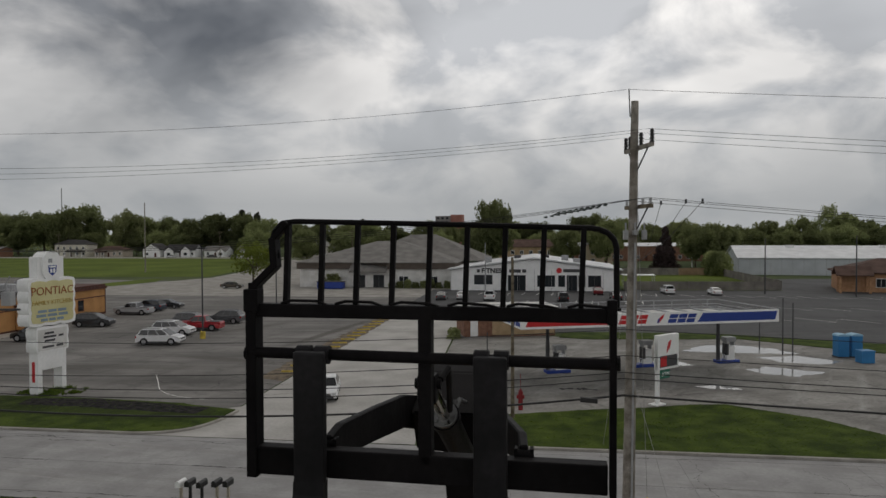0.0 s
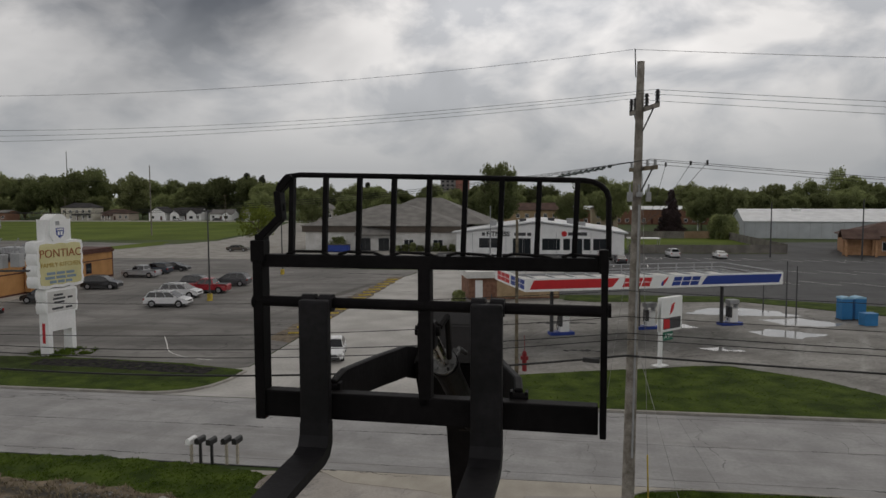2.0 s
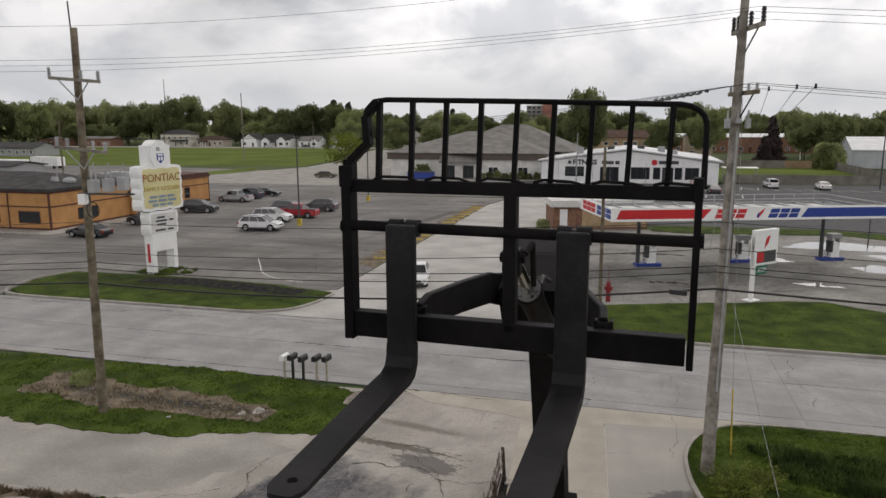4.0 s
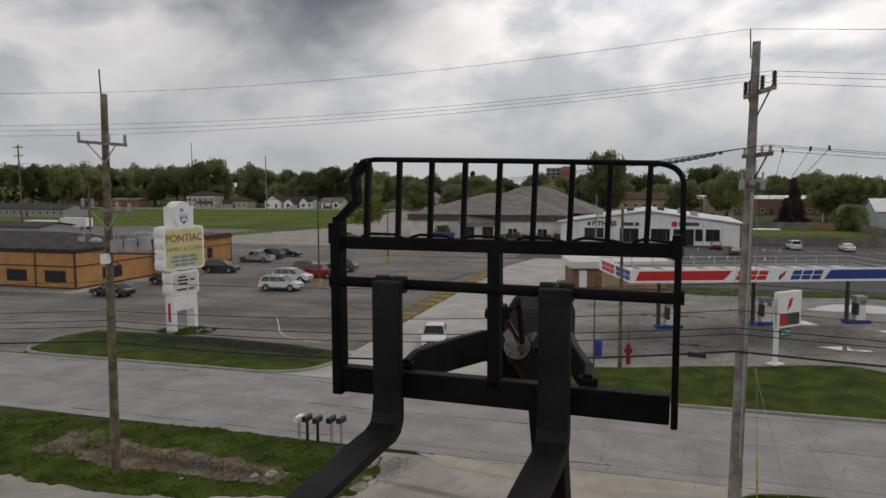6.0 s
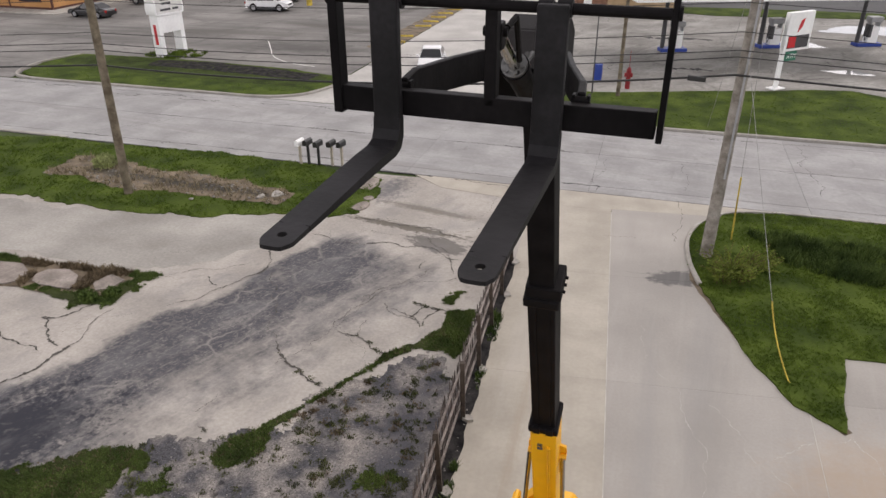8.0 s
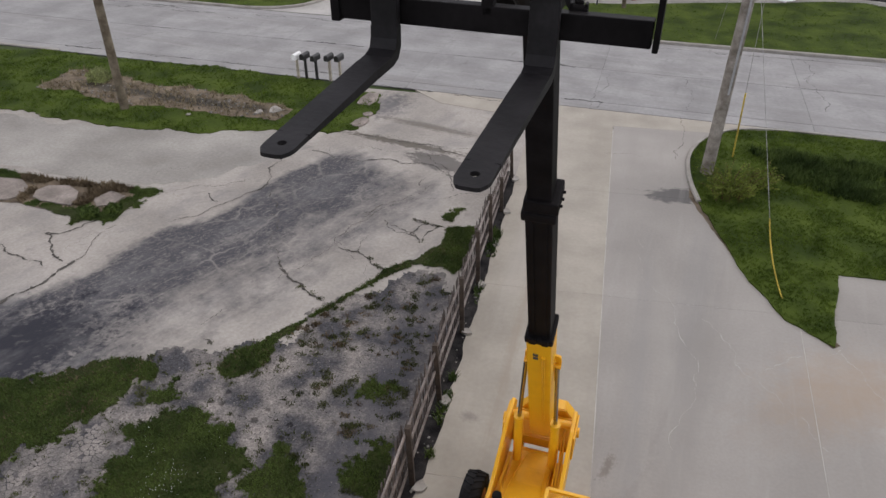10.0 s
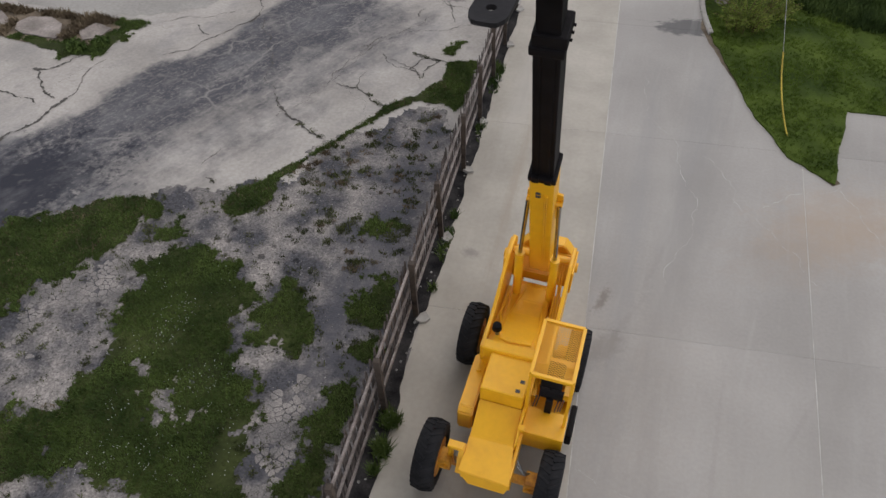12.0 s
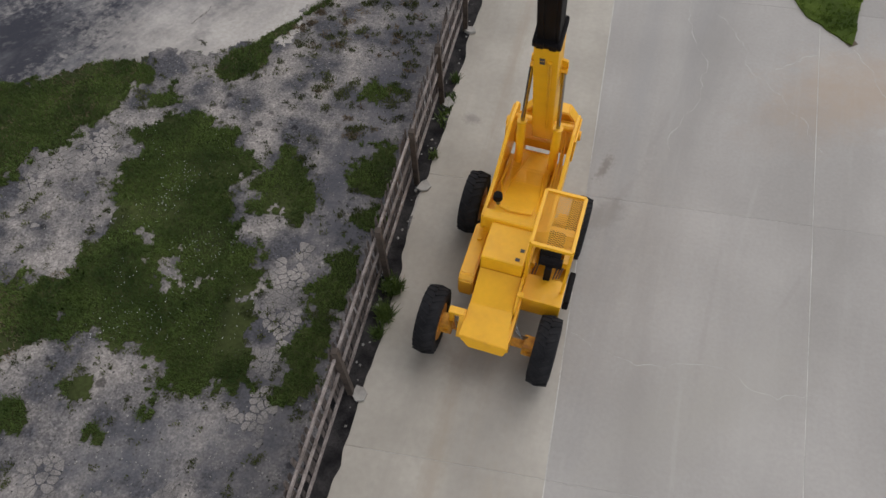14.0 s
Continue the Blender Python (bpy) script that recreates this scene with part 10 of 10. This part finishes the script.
    def pane(a, b, c, d, s0, s1, t0, t1, nm):
        """Part of the face a b (low) d c (high) between s and t fractions, just proud of it."""
        def at(s, t):
            return a.lerp(b, s).lerp(c.lerp(d, s), t)
        q = [at(s0, t0), at(s1, t0), at(s1, t1), at(s0, t1)]
        nrm = (q[1] - q[0]).cross(q[3] - q[0]).normalized()
        if nrm.dot((q[0] + q[2]) / 2 - Vector((-0.4, 0, belt * 0.9))) < 0:
            nrm = -nrm
        bm = bm_new()
        f0 = [bm.verts.new(p + nrm * 0.012) for p in q]
        f1 = [bm.verts.new(p - nrm * 0.02) for p in q]
        bm.faces.new(f0)
        for i in range(4):
            bm.faces.new((f0[i], f0[(i + 1) % 4], f1[(i + 1) % 4], f1[i]))
        bmesh.ops.recalc_face_normals(bm, faces=bm.faces)
        part(nm, bm, CAR_GLASS, root, "dark tinted glass")
    pane(lo[1], lo[2], hi[1], hi[2], 0.04, 0.96, 0.05, 0.92, "windshield")
    pane(lo[0], lo[3], hi[0], hi[3], 0.06, 0.94, 0.14, 0.9, "rear_window")
    cuts2 = dict(sedan=((0.07, 0.49), (0.515, 0.92)), suv=((0.05, 0.34), (0.36, 0.655), (0.675, 0.95)), pickup=((0.07, 0.47), (0.50, 0.92)))[kind]
    for s0, s1 in cuts2:
        pane(lo[0], lo[1], hi[0], hi[1], s0, s1, 0.08, 0.86, "side_window")
        pane(lo[3], lo[2], hi[3], hi[2], s0, s1, 0.08, 0.86, "side_window")
    if kind == "pickup":
        bm = bm_new()
        box(bm, -L / 2 + 0.12, -1.2, -Wd / 2 + 0.14, Wd / 2 - 0.14, belt - 0.02, belt + 0.012)
        part("cargo_bed", bm, DARK_GREY, root)
    if kind != "sedan":   # dark sills and bumper edges
        for s in (-1, 1):
            bm = bm_new()
            box(bm, xr + wr + 0.04, xf - wr - 0.04, s * (Wd / 2 - 0.03), s * (Wd / 2 + 0.012), 0.24, 0.40, 0.01)
            part("sill", bm, DARK_GREY, root)
    if kind == "suv":
        for s in (-1, 1):
            bm = bm_new()
            beam(bm, (cb[3] + 0.2, s * wt * 0.88, H - 0.01), (cb[2] - 0.15, s * wt * 0.88, H - 0.01), 0.04, 0.05, 0.01)
            part("roof_rail", bm, DARK_GREY, root)
    for s in (-1, 1):
        bm = bm_new()
        box(bm, L / 2 - 0.2, L / 2 - 0.005, s * Wd * 0.30, s * Wd * 0.43, hood - 0.27, hood - 0.13, 0.02)
        part("headlight", bm, LAMP_GLASS, root)
        bm = bm_new()
        box(bm, -L / 2 - 0.005, -L / 2 + 0.15, s * Wd * 0.32, s * Wd * 0.44, tail_z - 0.32, tail_z - 0.1, 0.02)
        part("tail_light", bm, TAIL, root)
        bm = bm_new()
        box(bm, cb[0] - 0.45, cb[0] - 0.25, s * (wb + 0.02), s * (wb + 0.2), belt, belt + 0.14, 0.03)
        part("mirror", bm, paint, root)
    bm = bm_new()
    box(bm, L / 2 - 0.1, L / 2 + 0.012, -Wd * 0.24, Wd * 0.24, hood - 0.34, hood - 0.18, 0.02)
    box(bm, L / 2 - 0.1, L / 2 + 0.008, -Wd * 0.34, Wd * 0.34, 0.30, 0.44, 0.02)
    part("grille", bm, DARK_GREY, root)
    bm = bm_new()
    rod(bm, (0, -0.11, 0), (0, 0.11, 0), wr, seg=20)
    tyre_me = mesh_of("tyre", bm, RUBBER)
    for x in (xf, xr):
        for s in (-1, 1):
            bm = bm_new()
            rod(bm, (0, s * 0.02, 0), (0, s * 0.118, 0), wr * 0.64, seg=16)
            for k in range(5):
                t = 6.2832 * k / 5
                beam(bm, (0.05 * math.cos(t), s * 0.122, 0.05 * math.sin(t)), (wr * 0.6 * math.cos(t), s * 0.122, wr * 0.6 * math.sin(t)), 0.05, 0.012)
            wh = part("wheel", bm, RIM, root, "alloy wheel", m=pose(x, s * (Wd / 2 - 0.13), wr))
            part("tyre", tyre_me, None, wh, "black tyre")
    bm = bm_new()
    box(bm, -L / 2 + 0.3, L / 2 - 0.3, -Wd / 2 + 0.25, Wd / 2 - 0.25, 0.2, 0.5)
    part("underbody", bm, DARK_GREY, root)
    return root


def park(ob, u, v, turn):
    ob.matrix_basis = at_uv(u, v, 0, turn)
    return ob


def car_again(ob, u, v, turn):
    return copy_thing(ob, at_uv(u, v, 0, turn))


ex = car("waiting_car", "sedan", PAINTS["white"], "white sedan waiting at the end of the exit lane")
ex.matrix_basis = pose(-8.95, 51.3, 0, 0, 0, -83)
park(car("parked_car", "sedan", PAINTS["black"], "black sedan parked beside the restaurant", "parked cars"), -54.3, 62.2, 178)
blk = park(car("parked_suv", "suv", PAINTS["black"], "black sport utility car parked by the restaurant", "parked cars"), -55.0, 83.5, 8)
car_again(blk, -54.0, 71.5, 182)
park(car("parked_pickup", "pickup", PAINTS["silver"], "silver pickup truck parked behind the restaurant", "parked cars"), -57.4, 96.6, 178)
park(car("parked_suv", "suv", PAINTS["navy"], "dark blue sport utility car parked in the lot", "parked cars"), -57.6, 101.2, 176)
park(car("parked_car", "sedan", PAINTS["black"], "black sedan parked in the lot", "parked cars"), -57.0, 105.6, 2)
wsuv = park(car("parked_suv", "suv", PAINTS["white"], "white sport utility car parked in the lot", "parked cars"), -38.8, 70.8, 6)
car_again(wsuv, -40.9, 77.4, 2)
park(car("parked_pickup", "pickup", PAINTS["red"], "red pickup truck parked by the lamp post", "parked cars"), -39.8, 81.8, 184)
sub = park(car("parked_suv", "suv", PAINTS["grey"], "dark grey wagon with roof rails in the lot", "parked cars"), -39.6, 88.6, 182)
car_again(sub, -42.5, 85.2, 2)
car_again(wsuv, 26.0, 140.0, 95)
wsed = park(car("parked_car", "sedan", PAINTS["white"], "white sedan parked at the fence", "parked cars"), 34.3, 138.6, 92)
car_again(wsuv, -7.0, 124.6, 92)
car_again(wsed, -12.0, 126.0, 92)
gr = park(car("parked_car", "sedan", PAINTS["grey"], "dark grey sedan parked at the fitness building", "parked cars"), 14.9, 127.0, 92)
car_again(blk, 5.6, 122.0, 92)
car_again(gr, -15.5, 124.5, 92)
park(car("parked_car", "sedan", PAINTS["maroon"], "red sedan parked at the fitness building", "parked cars"), 12.8, 137.6, 88)
park(car("parked_car", "sedan", PAINTS["brown"], "old brown car standing on the gravel lot", "parked cars"), -64.0, 145.5, 4)
car_again(wsed, -178, 330, 0)
car_again(gr, -158, 333, 4)
car_again(gr, -147, 334, 4)
car_again(wsuv, 24.5, 98.5, 4)

# ---- trees
def crown_mesh(name, seed, material, clumps=74, per=160, leaf=0.40, kind="round"):
    rnd2 = random.Random(seed)
    vs, fs = [], []
    for c in range(clumps):
        if kind == "round":
            while True:
                x, y, z = rnd2.uniform(-1, 1), rnd2.uniform(-1, 1), rnd2.uniform(-1, 1)
                d = x * x + y * y + z * z
                if 0.12 < d < 1:
                    break
            p = Vector((x * 0.47, y * 0.47, 0.60 + z * 0.36))
            r = rnd2.uniform(0.09, 0.17)
        else:
            z = rnd2.random() ** 1.3
            rr = (1 - z) * 0.26 + 0.015
            a = rnd2.uniform(0, 6.283)
            q = rnd2.random() ** 0.5
            p = Vector((rr * q * math.cos(a), rr * q * math.sin(a), 0.08 + 0.92 * z - 0.05 * q))
            r = 0.05 + 0.05 * (1 - z)
        for _ in range(per):
            o = Vector((rnd2.gauss(0, 0.5), rnd2.gauss(0, 0.5), rnd2.gauss(0, 0.42)))
            o = o * (r * min(1.0, 0.85 / max(o.length, 1e-3)))
            leaf_quad(vs, fs, p + o, leaf / 18 * rnd2.uniform(0.6, 1.4), rnd2)
    me = bpy.data.meshes.new(name)
    me.from_pydata(vs, [], fs)
    me.materials.append(material)
    return me


def trunk_mesh(name, seed, kind="round"):
    rnd2 = random.Random(seed)
    bm = bm_new()
    if kind == "round":
        rod(bm, (0, 0, -0.02), (0.01, 0, 0.35), 0.028, 0.018, 8)
        for _ in range(7):
            a = rnd2.uniform(0, 6.28)
            z = rnd2.uniform(0.2, 0.4)
            e = Vector((0.33 * math.cos(a), 0.33 * math.sin(a), rnd2.uniform(0.5, 0.85)))
            m2 = Vector((0.12 * math.cos(a), 0.12 * math.sin(a), (z + e.z) / 2))
            rod(bm, (0.005, 0, z), m2, 0.013, 0.009, 6)
            rod(bm, m2, e, 0.009, 0.003, 6)
        rod(bm, (0.01, 0, 0.35), (0.0, 0.02, 0.85), 0.018, 0.004, 6)
    else:
        rod(bm, (0, 0, -0.02), (0, 0, 0.98), 0.018, 0.002, 8)
    return mesh_of(name, bm, BARK)


CROWNS = [crown_mesh("crown", s, m2) for s, m2 in ((1, LEAF), (2, LEAF), (3, LEAF), (4, LEAF), (5, LEAF_PALE), (6, LEAF_PALE))]
THIN = crown_mesh("crown", 11, LEAF, 60, 60, 0.36)
CONES = [crown_mesh("crown", s, LEAF_DARK, 130, 30, 0.5, "cone") for s in (7, 8)]
TRUNKS = [trunk_mesh("trunk", s) for s in (1, 2, 3)]
CONE_TRUNK = trunk_mesh("trunk", 9, "cone")


def tree(x, y, h, wide, crown, trunk, label, seed, group="distant trees"):
    rnd2 = random.Random(seed)
    root = thing("tree", pose(x, y, -0.05, 0, 0, rnd2.uniform(0, 360)) @ Matrix.Diagonal((h * wide, h * wide, h, 1)), label, "tree", group)
    part("trunk", trunk, None, root)
    part("crown", crown, None, root)
    return root


def at_col(col, dist):
    """World place at a bearing, given as a column of the first view, and a distance ahead."""
    return 0.68 + dist * ((col - 797) / 1250 - 0.0225), 0.4 + dist


profile = [(-620, 372), (-420, 366), (-240, 370), (-120, 372), (-40, 374), (20, 377), (60, 373), (105, 372), (150, 360), (200, 370), (250, 381), (295, 380), (345, 390), (395, 380), (425, 378), (500, 392), (540, 390), (620, 390), (700, 393),
           (760, 392), (830, 393), (1000, 391), (1060, 379), (1105, 386), (1150, 393), (1260, 391), (1300, 396), (1350, 390), (1415, 384), (1468, 365), (1510, 386), (1568, 391), (1640, 384), (1760, 388), (1900, 380), (2050, 384)]
rnd = random.Random(91)
n = 0
for (c0, y0), (c1, y1) in zip(profile, profile[1:]):
    k = max(1, int((c1 - c0) / 34))
    for j in range(k):
        t = (j + rnd.uniform(0.0, 0.6)) / k
        col, yy = c0 + (c1 - c0) * t, y0 + (y1 - y0) * t + rnd.uniform(-1, 5)
        d = rnd.uniform(365, 430)
        x, y = at_col(col, d)
        h = 11.7 + (413 - yy + (5 if col < 480 else 0)) / 1250 * d
        pale = rnd.random() < 0.3
        crown = CROWNS[rnd.choice((4, 5))] if pale else CROWNS[rnd.randrange(4)]
        tree(x, y, h, rnd.uniform(0.75, 1.05), crown, TRUNKS[n % 3], "pale green leafy tree on the skyline" if pale else "dark green leafy tree on the skyline", n)
        n += 1
for col in range(-500, 2000, 46):   # nearer, lower trees among the houses
    c = col + rnd.uniform(-20, 20)
    d = rnd.uniform(372, 388)
    x, y = at_col(c, d)
    tree(x, y, rnd.uniform(10, 15), rnd.uniform(0.8, 1.15), CROWNS[rnd.randrange(4)], TRUNKS[n % 3], "green leafy tree behind the houses", n)
    n += 1
for col, d, h, w in ((882, 205, 21.4, 0.62), (1278, 232, 14.6, 0.95), (1240, 240, 11.5, 0.9), (1085, 235, 16.5, 0.75), (1015, 240, 13.0, 0.95), (555, 245, 13.5, 0.9), (620, 255, 12.0, 1.0), (690, 270, 12.5, 1.0), (745, 265, 11.0, 1.1), (970, 290, 12, 1.0), (1235, 262, 14.5, 0.9), (1290, 270, 13.5, 1.0), (1395, 282, 12.5, 1.1), (1440, 290, 13, 1.1), (1500, 300, 15, 1.1), (1550, 300, 14, 1.1), (1620, 300, 14, 1.1), (1330, 300, 13.5, 1.1), (465, 300, 14, 0.9), (330, 400, 17, 1.0), (380, 395, 18, 0.9), (790, 320, 13, 1.0), (850, 310, 13, 1.0)):
    x, y = at_col(col, d)
    tree(x, y, h, w, CROWNS[rnd.randrange(4)], TRUNKS[n % 3], "broad green leafy tree behind the buildings", n, "trees behind the buildings")
    n += 1
x, y = at_col(1470, 430)
tree(x, y, 28, 0.62, THIN, TRUNKS[0], "tall loose crowned tree above the skyline", 501)
PLUM = crown_mesh("crown", 12, mat("plum_leaf", (0.05, 0.034, 0.036), (0.085, 0.06, 0.058), rough=0.8, var=0.3, scale=0.4, fine=4, bump=0, spec=0.2), 150, 34, 0.5, "cone")
x, y = at_col(1187, 214)
tree(x, y, 13.4, 1.05, PLUM, CONE_TRUNK, "dark plum coloured pointed tree behind the lot", 503, "conifers")
for col, d, h in ((440, 385, 24.5), (467, 385, 23.5), (655, 420, 20)):
    x, y = at_col(col, d)
    root = tree(x, y, h, 1.0, CONES[n % 2], CONE_TRUNK, "dark pointed conifer tree on the skyline", n, "conifers")
    n += 1
lime = crown_mesh("crown", 21, LEAF_LIME, 50, 60, 0.42)
tree(-47.3, 164.4, 10.0, 0.95, lime, TRUNKS[1], "small lime green tree on the pale lot", 502)

# far woods behind everything
rnd2 = random.Random(55)
vs, fs = [], []
for _ in range(15000):
    a = rnd2.uniform(-1.05, 1.05)
    d = rnd2.uniform(470, 640)
    top = 12 + 4.5 * noise.noise(Vector((a * 30, 0, 1))) + 2 * noise.noise(Vector((a * 110, 3, 1)))
    z = top * rnd2.random() ** 0.6
    leaf_quad(vs, fs, Vector((d * math.sin(a), d * math.cos(a), z)), rnd2.uniform(0.9, 2.0), rnd2)
me = bpy.data.meshes.new("far_woods")
me.from_pydata(vs, [], fs)
me.materials.append(LEAF)
tagged(new("far_woods", me), "distant green woods along the horizon", "woods", "", "stuff")
